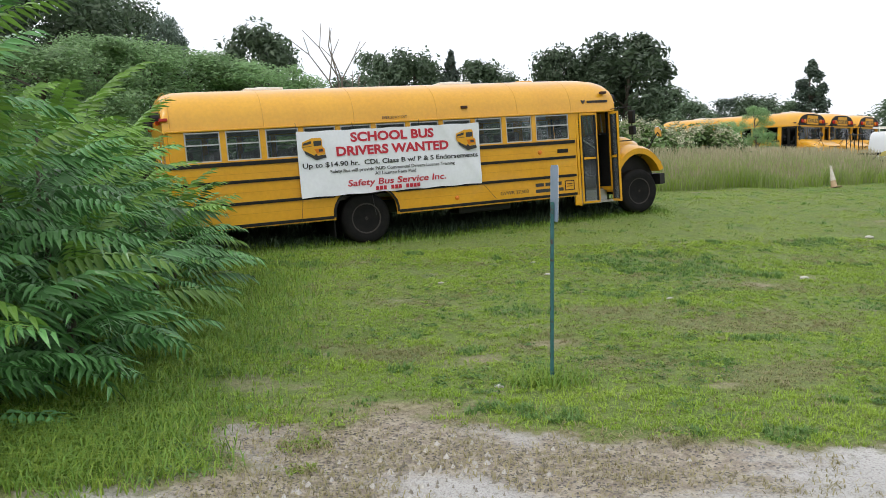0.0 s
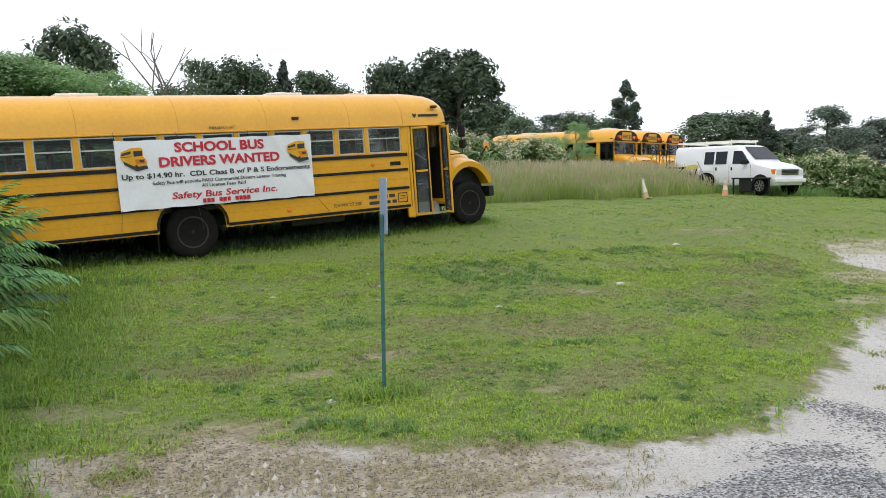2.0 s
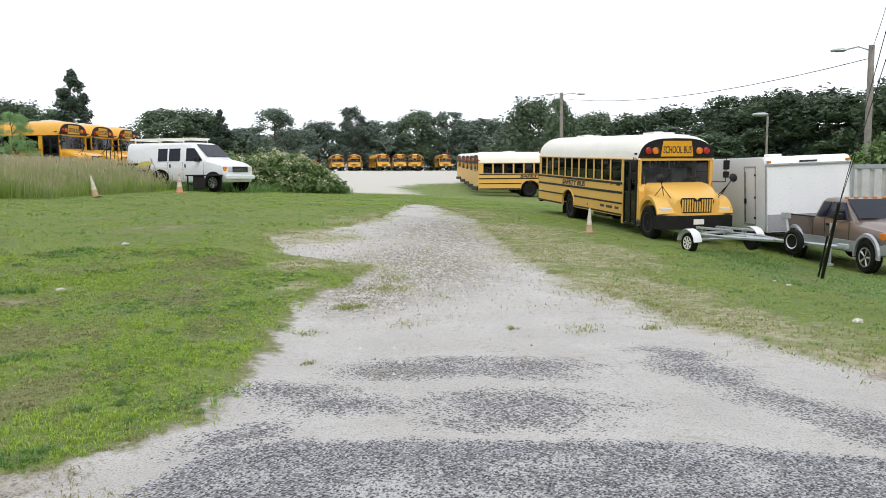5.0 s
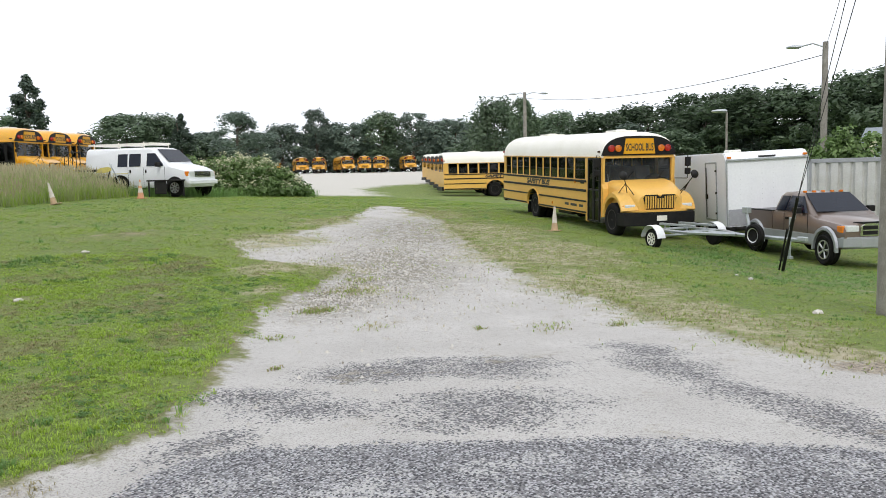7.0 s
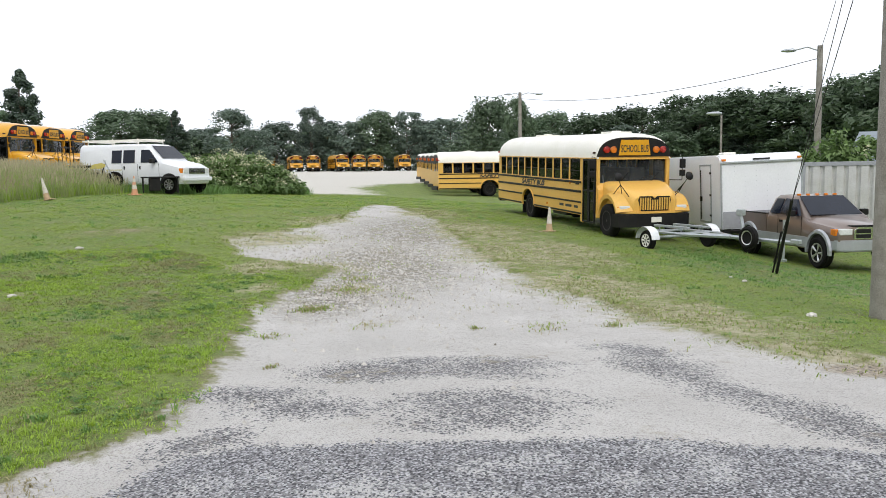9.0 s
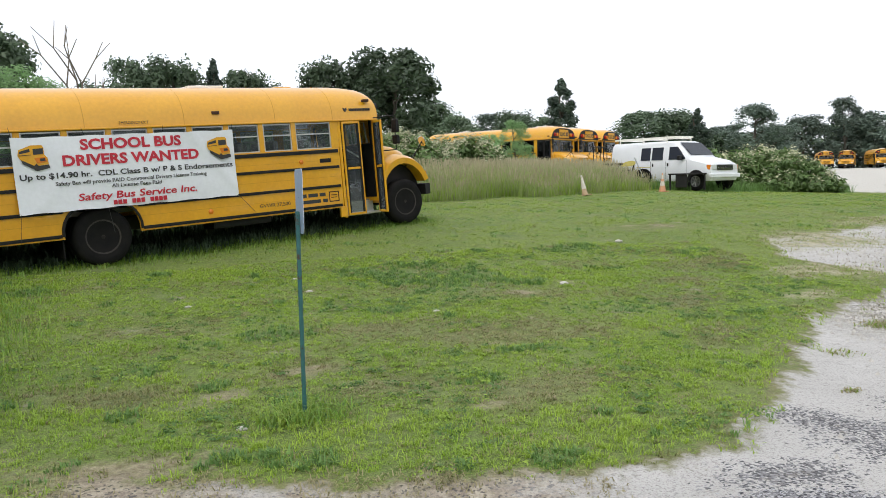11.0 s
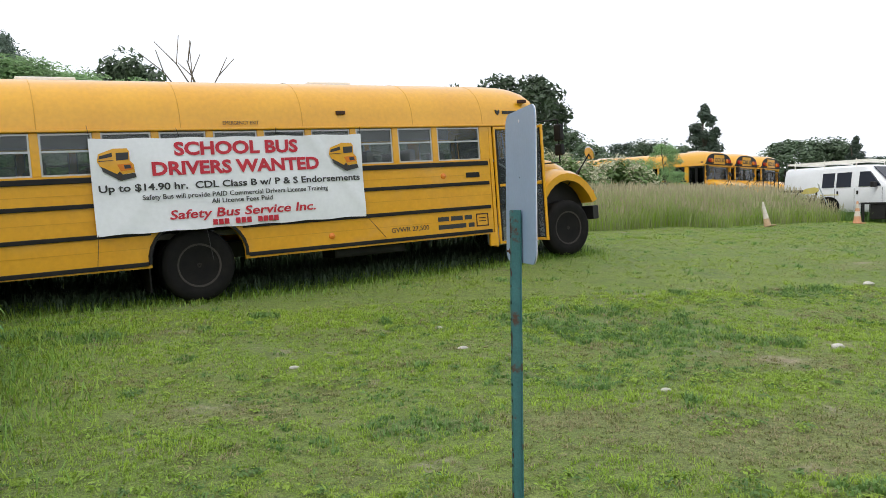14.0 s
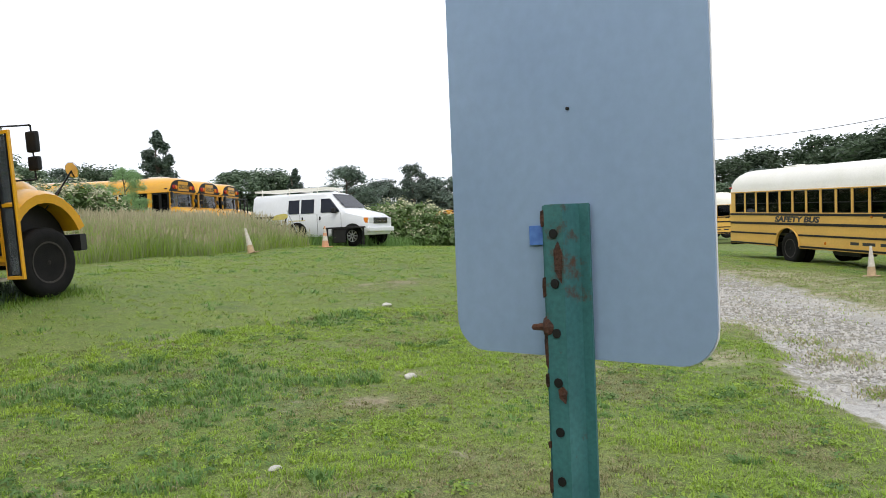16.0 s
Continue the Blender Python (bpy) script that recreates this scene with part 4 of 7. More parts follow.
    for x, z in spots:
        bm = bmesh.new()
        box(bm, x - .07, x + .07, -1.225, -1.14, z - .025, z + .03, .012)
        part("marker_lamp", bm, M_RED if x < 0 else M_RUST, bus)
    for x, z in ((3.87, 1.50), (1.9, .72)):
        bm = bmesh.new()
        turned(bm, [(.045, 0), (.045, .015), (0, .03)], (x, -HALF, z), (0, -1, 0), 12)
        part("side_lamp", bm, M_AMBER, bus)
    bm = bmesh.new()
    box(bm, 4.30, 4.56, -HALF - .012, -HALF, 1.46, 1.54, .005)
    part("vent", bm, M_BLACK, bus)
    face = lambda x, z: Matrix.Translation((x, -HALF - .003, z)) @ pose(0, 0, 0, 90, 0, 0)
    if old:
        words("lettering", "GVWR 27,500", .105, face(2.88, .685), M_LETTER_DARK, bus, width=.66)
        for z, a, b in ((.79, 0, .20), (.79, .24, .46), (.79, .50, .64), (.665, 0, .52), (.665, .57, .68)):
            bm = bmesh.new()
            box(bm, 3.72 + a, 3.72 + b, -HALF - .004, -HALF, z, z + .07)
            part("lettering_bar", bm, M_LETTER_DARK, bus)
        words("lettering", "EMERGENCY EXIT", .07, face(.45, GUTTER + .075), M_LETTER_DARK, bus, width=.50)
        bm = bmesh.new()
        prism(bm, [(5.02, 2.455), (5.06, 2.50), (5.06, 2.545), (5.02, 2.52), (4.98, 2.545), (4.98, 2.50)], "y", -1.207, -1.14)
        part("maker_mark", bm, M_LETTER_DARK, bus)
        for k in range(13):
            bm = bmesh.new()
            box(bm, 5.12 + k * .041, 5.148 + k * .041, -1.207, -1.14, 2.475, 2.525)
            part("maker_bar", bm, M_LETTER_DARK, bus)
        bm = bmesh.new()
        for a, b in (((4.44, 4.46), (.66, .87)), ((4.66, 4.68), (.66, .87)), ((4.46, 4.66), (.66, .68)), ((4.46, 4.66), (.85, .87))):
            box(bm, a[0], a[1], -HALF - .004, -HALF, b[0], b[1])
        notice = part("notice", bm, M_RUST, bus)
        for z in (.79, .74):
            bm = bmesh.new()
            box(bm, 4.49, 4.63, -HALF - .004, -HALF, z, z + .015)
            part("notice_line", bm, M_RUST, notice)
    else:
        words("lettering", "SAFETY BUS", .235, face(-.7, 1.315), M_LETTER_DARK, bus, bold=.012, shear=.2, width=2.35)
        for x, w in ((3.0, .35), (3.5, .5), (4.2, .3)):
            bm = bmesh.new()
            box(bm, x, x + w, -HALF - .004, -HALF, .72, .80)
            part("lettering_bar", bm, M_LETTER_DARK, bus)
        bm = bmesh.new()
        box(bm, 7.235, 7.245, -.16, .16, .48, .63, .004)
        part("plate", bm, M_ROOFWHITE, bus, "pale licence plate")
    # tailpipe stub and mud flap
    bm = bmesh.new()
    box(bm, -.66, -.64, -1.2, -.6, .20, .62)
    part("mud_flap", bm, M_RUBBER, bus)
    return bus


def upright(x, y, heading, pitch=None, roll=0.0, z=None):
    """A vehicle's pose: its rear axle at x, y on the ground, nose along heading."""
    z = float(lie(x, y)) if z is None else z
    return pose(x, y, z, 0, 0, heading) @ pose(0, 0, 0, 0, -(pitch or 0), 0) @ pose(0, 0, 0, roll, 0, 0)


near_bus = build_bus("school_bus", "weathered yellow school bus with an open folding door, parked on grass", "old")
hd = radians(24.2)
near_bus.matrix_world = Matrix.Translation((-1.962, 16.126, 0.235)) @ pose(0, 0, 0, 0, 0, 24.20) @ pose(0, 0, 0, 0, -3.38, 0) @ pose(0, 0, 0, -1.0, 0, 0)


def build_banner():
    """The recruiting banner, tied to the side of the near bus."""
    b = thing("banner", "white vinyl recruiting banner tied to the side of the bus", "banner")
    b.matrix_world = near_bus.matrix_world @ Matrix.Translation((-1.25, -HALF - .045, .97)) @ pose(0, 0, 0, 90, 0, 0)
    w, h = 3.71, 1.215
    bm = bmesh.new()
    nx, ny = 120, 40
    def sag(u, v):
        """Slack folds of the cloth, out of its plane."""
        return .012 * math.sin(9 * u + 5 * v) * math.sin(3.3 * u - 2 * v) + .02 * (1 - v) * math.sin(2.6 * u + 1) + .016 * math.exp(-((u + v * .25 - 1.03) / .03) ** 2) + .008 * math.exp(-((u - v * .35 - .05) / .04) ** 2)
    vs = [[bm.verts.new((w * i / nx, h * j / ny + (.012 * math.sin(math.pi * 6 * i / nx) ** 2 * (-1 if j == ny else 1) if j in (0, ny) else 0), sag(i / nx, j / ny))) for j in range(ny + 1)] for i in range(nx + 1)]
    for i in range(nx):
        for j in range(ny):
            bm.faces.new((vs[i][j], vs[i + 1][j], vs[i + 1][j + 1], vs[i][j + 1]))
    sheet = part("sheet", bm, M_BANNER, b, smooth=True)
    lines = [("SCHOOL BUS", .235, 1.87, .985, 1.70, M_LETTER_RED, .0085), ("DRIVERS WANTED", .235, 1.87, .735, 2.30, M_LETTER_RED, .0085), ("Up to $14.90 hr.  CDL Class B w/ P & S Endorsements", .125, 1.86, .545, 3.58, M_LETTER_DARK, .0025),
             ("Safety Bus will provide PAID Commercial Drivers License Training", .088, 1.85, .425, 2.55, M_LETTER_DARK, .001), ("All License Fees Paid", .088, 1.87, .335, .84, M_LETTER_DARK, .001), ("Safety Bus Service Inc.", .165, 1.90, .155, 2.02, M_LETTER_RED, .003)]
    for text, size, x, y, width, m, bold in lines:
        line = words("lettering", text, size, Matrix.Translation((x, y, .008)), m, sheet, .001, "CENTER", bold, width, .15 if text.startswith("Safety Bus S") else 0)
        for q in line.data.vertices:
            q.co.z += sag(q.co.x / w, q.co.y / h)
    for k in range(12):
        if k not in (3, 7):
            bm = bmesh.new()
            box(bm, 1.44 + .077 * k, 1.50 + .077 * k, .045, .12, .022, .030)
            part("number_bar", bm, M_LETTER_RED, sheet)
    for x0 in (.08, 3.18):
        # a little printed bus: body, roof, glass, hood, bumper, wheels
        shapes = [(M_YELLOW, [(.0, .93), (.02, 1.02), (.20, 1.085), (.36, 1.085), (.385, 1.05), (.385, .93), (.43, .88), (.435, .78), (.24, .755), (.03, .865)], .020),
                  (M_LETTER_DARK, [(.225, .935), (.37, .945), (.375, 1.035), (.225, 1.03)], .023), (M_LETTER_DARK, [(.02, .955), (.18, .985), (.18, 1.035), (.03, .995)], .023),
                  (M_LETTER_DARK, [(.04, .865), (.24, .755), (.435, .775), (.45, .72), (.26, .68), (.06, .80)], .023), (M_RIM, [(.215, .76), (.255, .80), (.285, .76), (.27, .69), (.225, .69)], .026),
                  (M_AMBER, [(.23, .885), (.40, .895), (.42, .82), (.27, .80)], .026), (M_LETTER_DARK, [(.31, .875), (.385, .878), (.395, .835), (.315, .83)], .029), (M_LETTER_DARK, [(.015, .925), (.19, .935), (.19, .942), (.015, .935)], .026)]
        pic = None
        for m, pts, z in shapes:
            bm = bmesh.new()
            prism(bm, [(x0 + p, q) for p, q in pts], "z", z, z + .0025)
            made = part("printed_bus" if pic is None else "printed_shape", bm, m, pic or sheet, "" if pic else "small printed picture of a school bus")
            pic = pic or made
    bm = bmesh.new()
    for x, y, dx, dy in ((.02, h, -.02, .16), (w - .02, h, .02, .10), (.02, .02, -.05, -.45), (w - .02, .02, .32, -.36), (1.1, h, -.03, .12), (2.4, h, .03, .12), (1.35, .0, .06, -.42)):
        rod(bm, (x, y, .02), (x + dx, y + dy, .0), .004, n=5)
    part("rope", bm, M_WIRE, b)
    return b


build_banner()

ic_bus = build_bus("school_bus", "pale yellow white-roofed school bus with lettered side, parked on grass", "new", "parked school buses")
ic_bus.matrix_world = upright(26.3, 14.7, -128, -1.7, 0, -.13)

fleet_bus = build_bus("school_bus", "yellow school bus parked behind tall grass", "fleet", "parked school buses")
fleet_bus.matrix_world = upright(16.2, 46.9, -57, 0, 0, 1.40)
for k in (1, 2):
    copy_thing(fleet_bus, upright(16.2 + 2.5 * k, 46.9 + 2.1 * k, -57 + 2 * k, 0, 0, 1.40 + .03 * k))
# a second row, seen along its sides
for k, (az, d) in enumerate(((51.55, 55), (51.25, 61), (50.95, 67), (50.65, 74), (50.35, 82))):
    x, y = d * math.sin(radians(az)) + 2.37, d * math.cos(radians(az)) - 2.87
    b = copy_thing(ic_bus, upright(x, y, -42.5 + k * .6, 0, 0, float(lie(x, y))))
    b["label"] = "white-roofed yellow school bus parked in a row"
# the far row faces the drive
for k, (az, d) in enumerate(((39.9, 172), (41.6, 160), (43.0, 160), (44.6, 156), (46.1, 158), (47.4, 160), (49.2, 163))):
    x, y = d * math.sin(radians(az)), d * math.cos(radians(az))
    b = copy_thing(fleet_bus, upright(x, y, -90 - az + (-3, 4, -2, 10, 2, -4, 6)[k], 0, 0, 2.05))
    b["label"] = "distant yellow school bus parked facing the gravel lot"


# ---- plants ----
rng = np.random.default_rng(7)


def quads(name, verts, faces, material, parent=None, uneven=False):
    me = bpy.data.meshes.new(name)
    v = np.asarray(verts, np.float32).reshape(-1, 3)
    f = np.asarray(faces, np.int32)
    me.vertices.add(len(v))
    me.vertices.foreach_set("co", v.ravel())
    k = f.shape[1]
    me.loops.add(f.size)
    me.loops.foreach_set("vertex_index", f.ravel())
    me.polygons.add(len(f))
    me.polygons.foreach_set("loop_start", np.arange(0, f.size, k, dtype=np.int32))
    me.update(calc_edges=True)
    me.materials.append(material)
    ob = new(name, me)
    if parent:
        ob.parent = parent
    return ob


def leaf_cloud(centres, radii, per, size, r, flat=1.0, up=0.35):
    """Small bent leaves scattered in clumps: two corner-joined triangles' worth each, as one quad."""
    c = np.repeat(centres, per, 0)
    rad = np.repeat(radii, per)[:, None]
    d = r.normal(size=c.shape)
    d /= np.linalg.norm(d, axis=1)[:, None]
    p = c + d * rad * (r.random((len(c), 1)) ** 0.45) * np.array([1, 1, flat])
    n = d + np.array([0, 0, up]) + r.normal(scale=.5, size=c.shape)
    n /= np.linalg.norm(n, axis=1)[:, None]
    u = np.cross(n, r.normal(size=c.shape))
    u /= np.linalg.norm(u, axis=1)[:, None] + 1e-9
    w = np.cross(n, u)
    s = (size * (.6 + .8 * r.random((len(c), 1))))
    v = np.stack([p - u * s, p + w * s * .42, p + u * s - n * s * .25, p - w * s * .42], 1)
    return v.reshape(-1, 3), np.arange(len(v) * 4).reshape(-1, 4)


def tree_pattern(kind, seed, grade=1):
    """A tree ten metres high: trunk, limbs and crown. grade 0: few broad leaf sprays, 2: many small ones."""
    r = np.random.default_rng(seed)
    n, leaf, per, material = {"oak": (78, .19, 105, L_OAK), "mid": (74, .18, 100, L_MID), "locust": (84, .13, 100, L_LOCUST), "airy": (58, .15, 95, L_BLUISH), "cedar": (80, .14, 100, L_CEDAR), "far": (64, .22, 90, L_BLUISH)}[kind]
    cs, rs = [], []
    for k in range(n):
        a, t = r.random() * 2 * math.pi, r.random()
        if kind == "cedar":
            h = 1.0 + 8.6 * t
            w = 1.9 * (1 - t) ** .75 + .18 + .25 * math.sin(7 * t + seed)
            q = w * (.4 + .6 * r.random())
            cs.append((q * math.cos(a), q * math.sin(a), h))
            rs.append(.34 + .55 * (1 - t))
        else:
            wide = {"oak": 3.6, "mid": 2.9, "locust": 2.7, "airy": 2.9, "far": 3.1}[kind]
            base = {"oak": 1.3, "mid": .4, "locust": .6, "airy": 1.7, "far": .3}[kind]
            z = t ** .8
            prof = math.sin(math.pi * min(1, .24 + .70 * z)) ** .6
            lobe = 1 + .22 * math.sin(3 * a + seed) + .14 * math.sin(5 * a + 2 * z * 6)
            q = wide * prof * lobe * (.45 + .55 * math.sqrt(r.random()))
            cs.append((q * math.cos(a), q * math.sin(a), base + (9.5 - base) * z))
            rs.append((.75 + .75 * r.random()) * (.75 if kind in ("locust", "airy") else 1))
    cs, rs = np.array(cs), np.array(rs)
    v, f = leaf_cloud(cs, rs, int(per * (.5, 1.0, 2.3)[grade]), leaf * (1.65, 1.22, .72)[grade], r, .75 if kind in ("airy", "locust") else .95)
    return kind, material, v, f, cs, seed


def make_tree(pat, label, m, name="tree", group=""):
    kind, material, v, f, cs, seed = pat
    t = thing(name, label, "tree", group=group)
    r = random.Random(seed)
    bm = bmesh.new()
    knee = Vector((r.uniform(-.2, .2), r.uniform(-.2, .2), 3.2))
    tip = Vector((r.uniform(-.5, .5), r.uniform(-.5, .5), 8.6))
    rod(bm, (0, 0, -.5), knee, .24, .17, 9)
    rod(bm, knee, tip, .17, .03, 8)
    for k in range(0, len(cs), 5):
        c = Vector(cs[k])
        h = min(max(c.z - 1.2, .8), 8)
        a = knee.lerp(tip, max(0, (h - 3.2) / 5.4)) if h > 3.2 else Vector((0, 0, -.5)).lerp(knee, (h + .5) / 3.7)
        rod(bm, a, a.lerp(c, .55) + Vector((0, 0, .15)), .075, .045, 6)
        rod(bm, a.lerp(c, .55) + Vector((0, 0, .15)), c, .045, .012, 5)
    part("trunk", bm, M_BARK, t, smooth=True)
    quads("crown", v, f, material, t)
    t.matrix_world = m
    return t


KINDS = {}
LABELS = {"oak": "dark green broad-crowned oak at the wood's edge", "mid": "green leafy tree in the woods behind the lot", "locust": "light green feathery young tree behind the bus", "airy": "thin-crowned tree with sky showing between its leaves", "cedar": "dark narrow cedar with a ragged top", "far": "distant grey-green tree closing the lot"}


def stand(kind, az, d, top, half, v=0, base=None, grade=1):
    """A tree of a kind at a bearing (degrees right of the first view) and distance, with the height of its top and half its crown's width in metres."""
    key = (kind, v, grade)
    x, y = d * math.sin(radians(az)), d * math.cos(radians(az))
    z = float(lie(x, y)) if base is None else base
    k = (top - z) / (10.9 if kind != "cedar" else 10.3)
    own = {"oak": 3.9, "mid": 3.2, "locust": 3.0, "airy": 3.1, "far": 3.4, "cedar": 1.9}[kind]
    m = Matrix.Translation((x, y, z)) @ pose(0, 0, 0, 0, 0, (az * 37 + d * 11) % 360) @ Matrix.Diagonal((half / own, half / own, k, 1))
    if key not in KINDS:
        KINDS[key] = make_tree(tree_pattern(kind, 11 + 7 * v + len(kind), grade), LABELS[kind], m, group="woods")
        return KINDS[key]
    t = copy_thing(KINDS[key], Matrix())
    t.matrix_basis = m
    return t


def seen_top(el, d):
    return 1.65 + d * math.tan(radians(el))


# bearing, distance, elevation of the top (degrees), half width (metres), kind, variant
for az, d, el, half, kind, v in (
    # behind the near bus
    (-27.5, 46, 14.5, 5.5, "oak", 0), (-32, 40, 13, 5, "oak", 1), (-22.5, 50, 12.6, 4.2, "oak", 2),
    (-23.5, 24, 10.2, 2.4, "locust", 0), (-20.5, 25, 9.8, 2.4, "locust", 1), (-17.5, 26, 9.4, 2.5, "locust", 2), (-15.0, 27, 8.6, 2.2, "locust", 0), (-12.6, 26, 8.6, 2.2, "locust", 1), (-10.2, 27, 7.4, 1.9, "locust", 2), (-26.5, 22, 9.4, 2.4, "locust", 2), (-8.2, 30, 5.6, 2.0, "mid", 1),
    (21.4, 43, 4.4, 1.0, "locust", 0), (19.6, 41, 3.4, .8, "locust", 1), (-19.0, 42, 11.4, 1.6, "airy", 0), (-12.6, 72, 10.7, 4.3, "oak", 1), (-14.6, 74, 8.5, 3.2, "oak", 0),
    (-4.9, 74, 8.9, 2.6, "mid", 0), (-2.2, 76, 8.8, 4.0, "oak", 2), (.6, 74, 8.8, 1.6, "cedar", 0), (2.4, 78, 8.2, 3.8, "oak", 0), (4.6, 80, 7.2, 2.8, "mid", 1), (6.2, 72, 6.4, 2.6, "mid", 0), (-6.6, 60, 6.9, 2.6, "mid", 2),
    (8.0, 82, 9.0, 3.4, "oak", 1), (12.7, 80, 9.8, 5.6, "oak", 0), (10.6, 84, 8.6, 4.4, "oak", 2), (15.4, 78, 5.9, 3.0, "mid", 1), (17.2, 70, 4.7, 2.2, "mid", 0),
    (19.6, 96, 4.9, 3.4, "airy", 1), (21.4, 92, 4.9, 3.2, "mid", 2), (24.6, 76, 7.1, 1.9, "cedar", 0), (23.4, 84, 4.5, 2.4, "mid", 0),
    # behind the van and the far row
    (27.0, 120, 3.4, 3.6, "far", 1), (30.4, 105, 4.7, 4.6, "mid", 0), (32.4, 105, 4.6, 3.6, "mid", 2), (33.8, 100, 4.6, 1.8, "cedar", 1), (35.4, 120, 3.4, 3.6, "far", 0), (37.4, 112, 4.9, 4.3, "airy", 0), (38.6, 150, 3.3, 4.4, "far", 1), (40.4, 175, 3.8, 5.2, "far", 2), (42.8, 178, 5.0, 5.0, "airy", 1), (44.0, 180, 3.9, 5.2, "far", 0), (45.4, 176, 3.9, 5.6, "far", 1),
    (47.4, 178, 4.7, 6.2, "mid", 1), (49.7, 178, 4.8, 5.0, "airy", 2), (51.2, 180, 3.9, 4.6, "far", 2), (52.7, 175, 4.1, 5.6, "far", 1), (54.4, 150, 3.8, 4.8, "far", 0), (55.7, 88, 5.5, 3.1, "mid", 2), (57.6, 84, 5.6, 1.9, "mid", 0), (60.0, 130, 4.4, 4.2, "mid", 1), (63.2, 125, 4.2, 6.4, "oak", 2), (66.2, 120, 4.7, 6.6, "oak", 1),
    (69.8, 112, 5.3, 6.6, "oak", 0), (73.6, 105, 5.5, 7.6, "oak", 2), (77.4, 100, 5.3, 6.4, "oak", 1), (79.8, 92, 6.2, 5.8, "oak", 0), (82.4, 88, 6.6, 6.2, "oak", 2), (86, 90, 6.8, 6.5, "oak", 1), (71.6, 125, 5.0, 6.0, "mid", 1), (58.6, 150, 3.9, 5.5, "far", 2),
):
    stand(kind, az, d, seen_top(el, d), half, v, grade=2 if d < 56 else 1)
# lower growth that closes the wood's edge
for k in range(46):
    az = -34 + k * 2.75
    if 17 < az < 27:
        d = 105
    elif az < 17:
        d = 60 + 6 * math.sin(k)
    else:
        d = 190 if 37 < az < 54 else (118 if az < 60 else 104)
    el = (3.7 if az < 8 else 2.9) + .5 * math.sin(k * 2.3) - (.4 if 27 < az < 37 else 0)
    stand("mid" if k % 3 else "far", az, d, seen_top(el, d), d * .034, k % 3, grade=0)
# unseen trees added behind the viewer, to darken reflections in the bus windows
for k in range(30):
    az = 98 + k * 7.4
    d = 52 + 5 * math.sin(k * 1.9)
    stand(("oak", "mid", "oak")[k % 3], az, d, seen_top(9.5 + 1.5 * math.sin(k * 2.7), d), 5.2, k % 3, grade=0)


def dead_tree(az, d, el):
    x, y = d * math.sin(radians(az)), d * math.cos(radians(az))
    z = float(lie(x, y))
    t = thing("dead_tree", "bare grey dead tree with forked branches", "tree", Matrix.Translation((x, y, z)))
    top = seen_top(el, d) - z
    bm = bmesh.new()
    r = random.Random(4)

    def fork(a, way, length, rad, depth):
        b = a + way * length
        rod(bm, a, b, rad, rad * .65, 6)
        if depth:
            for k in range(2 if depth < 3 else 3):
                w = (way + Vector((r.uniform(-.65, .65), r.uniform(-.65, .65), r.uniform(-.1, .35)))).normalized()
                fork(b, w, length * r.uniform(.55, .8), rad * .6, depth - 1)
    fork(Vector((0, 0, -.3)), Vector((0, 0, 1)), top * .45, .085, 3)
    part("trunk", bm, M_DEAD, t)


dead_tree(-7.1, 31, 10.2)
dead_tree(-5.4, 33, 7.2)


# ---- feathery shrubs beside the near bus ----
def frond_mesh(seed, length, pairs, droop):
    r = random.Random(seed)
    v, f = [], []
    spine = [Vector((length * t, 0, .10 * math.sin(math.pi * t * .8) * length - droop * length * t * t)) for t in np.linspace(0, 1, pairs + 2)]
    for a, b in zip(spine, spine[1:]):
        k = len(v)
        v += [a + Vector((0, .004, 0)), a - Vector((0, .004, 0)), b - Vector((0, .003, 0)), b + Vector((0, .003, 0))]
        f.append((k, k + 1, k + 2, k + 3))
    for i in range(1, pairs + 2):
        t = i / (pairs + 1)
        ln = (.100 + .080 * math.sin(math.pi * (.18 + .74 * t))) * r.uniform(.85, 1.15) * length / .8
        for s in (-1, 1):
            o = spine[i]
            way = Vector((.30 + .45 * t, s, -.55 + r.uniform(-.35, .30))).normalized()
            side = Vector((1, -s * .35, r.uniform(-.45, .45))).normalized()
            w = ln * r.uniform(.115, .15)
            drop = Vector((.05 * ln, 0, -.16 * ln))
            m1, m2, tip = o + way * ln * .28, o + way * ln * .66 + drop * .5, o + way * ln + drop * 2.2
            fold = Vector((0, 0, .30 * w))
            k = len(v)
            v += [o, m1, m2, tip, m1 + side * w + fold, m2 + side * w * .72 + fold, m1 - side * w + fold, m2 - side * w * .72 + fold]
            f += [(k, k + 1, k + 4), (k + 4, k + 1, k + 2, k + 5), (k + 5, k + 2, k + 3), (k, k + 6, k + 1), (k + 6, k + 7, k + 2, k + 1), (k + 7, k + 3, k + 2)]
    me = bpy.data.meshes.new("frond")
    me.from_pydata([tuple(p) for p in v], [], [tuple(dict.fromkeys(q)) for q in f])
    return me


FRONDS = [frond_mesh(k, .84 + .05 * (k % 4), 13 + k % 3, .14 + .09 * (k % 3)) for k in range(8)]
YOUNG = []
for k, me in enumerate(FRONDS):
    y2 = me.copy()
    me.materials.append(L_SUMAC)
    y2.materials.append(L_SUMACNEW)
    YOUNG.append(y2)


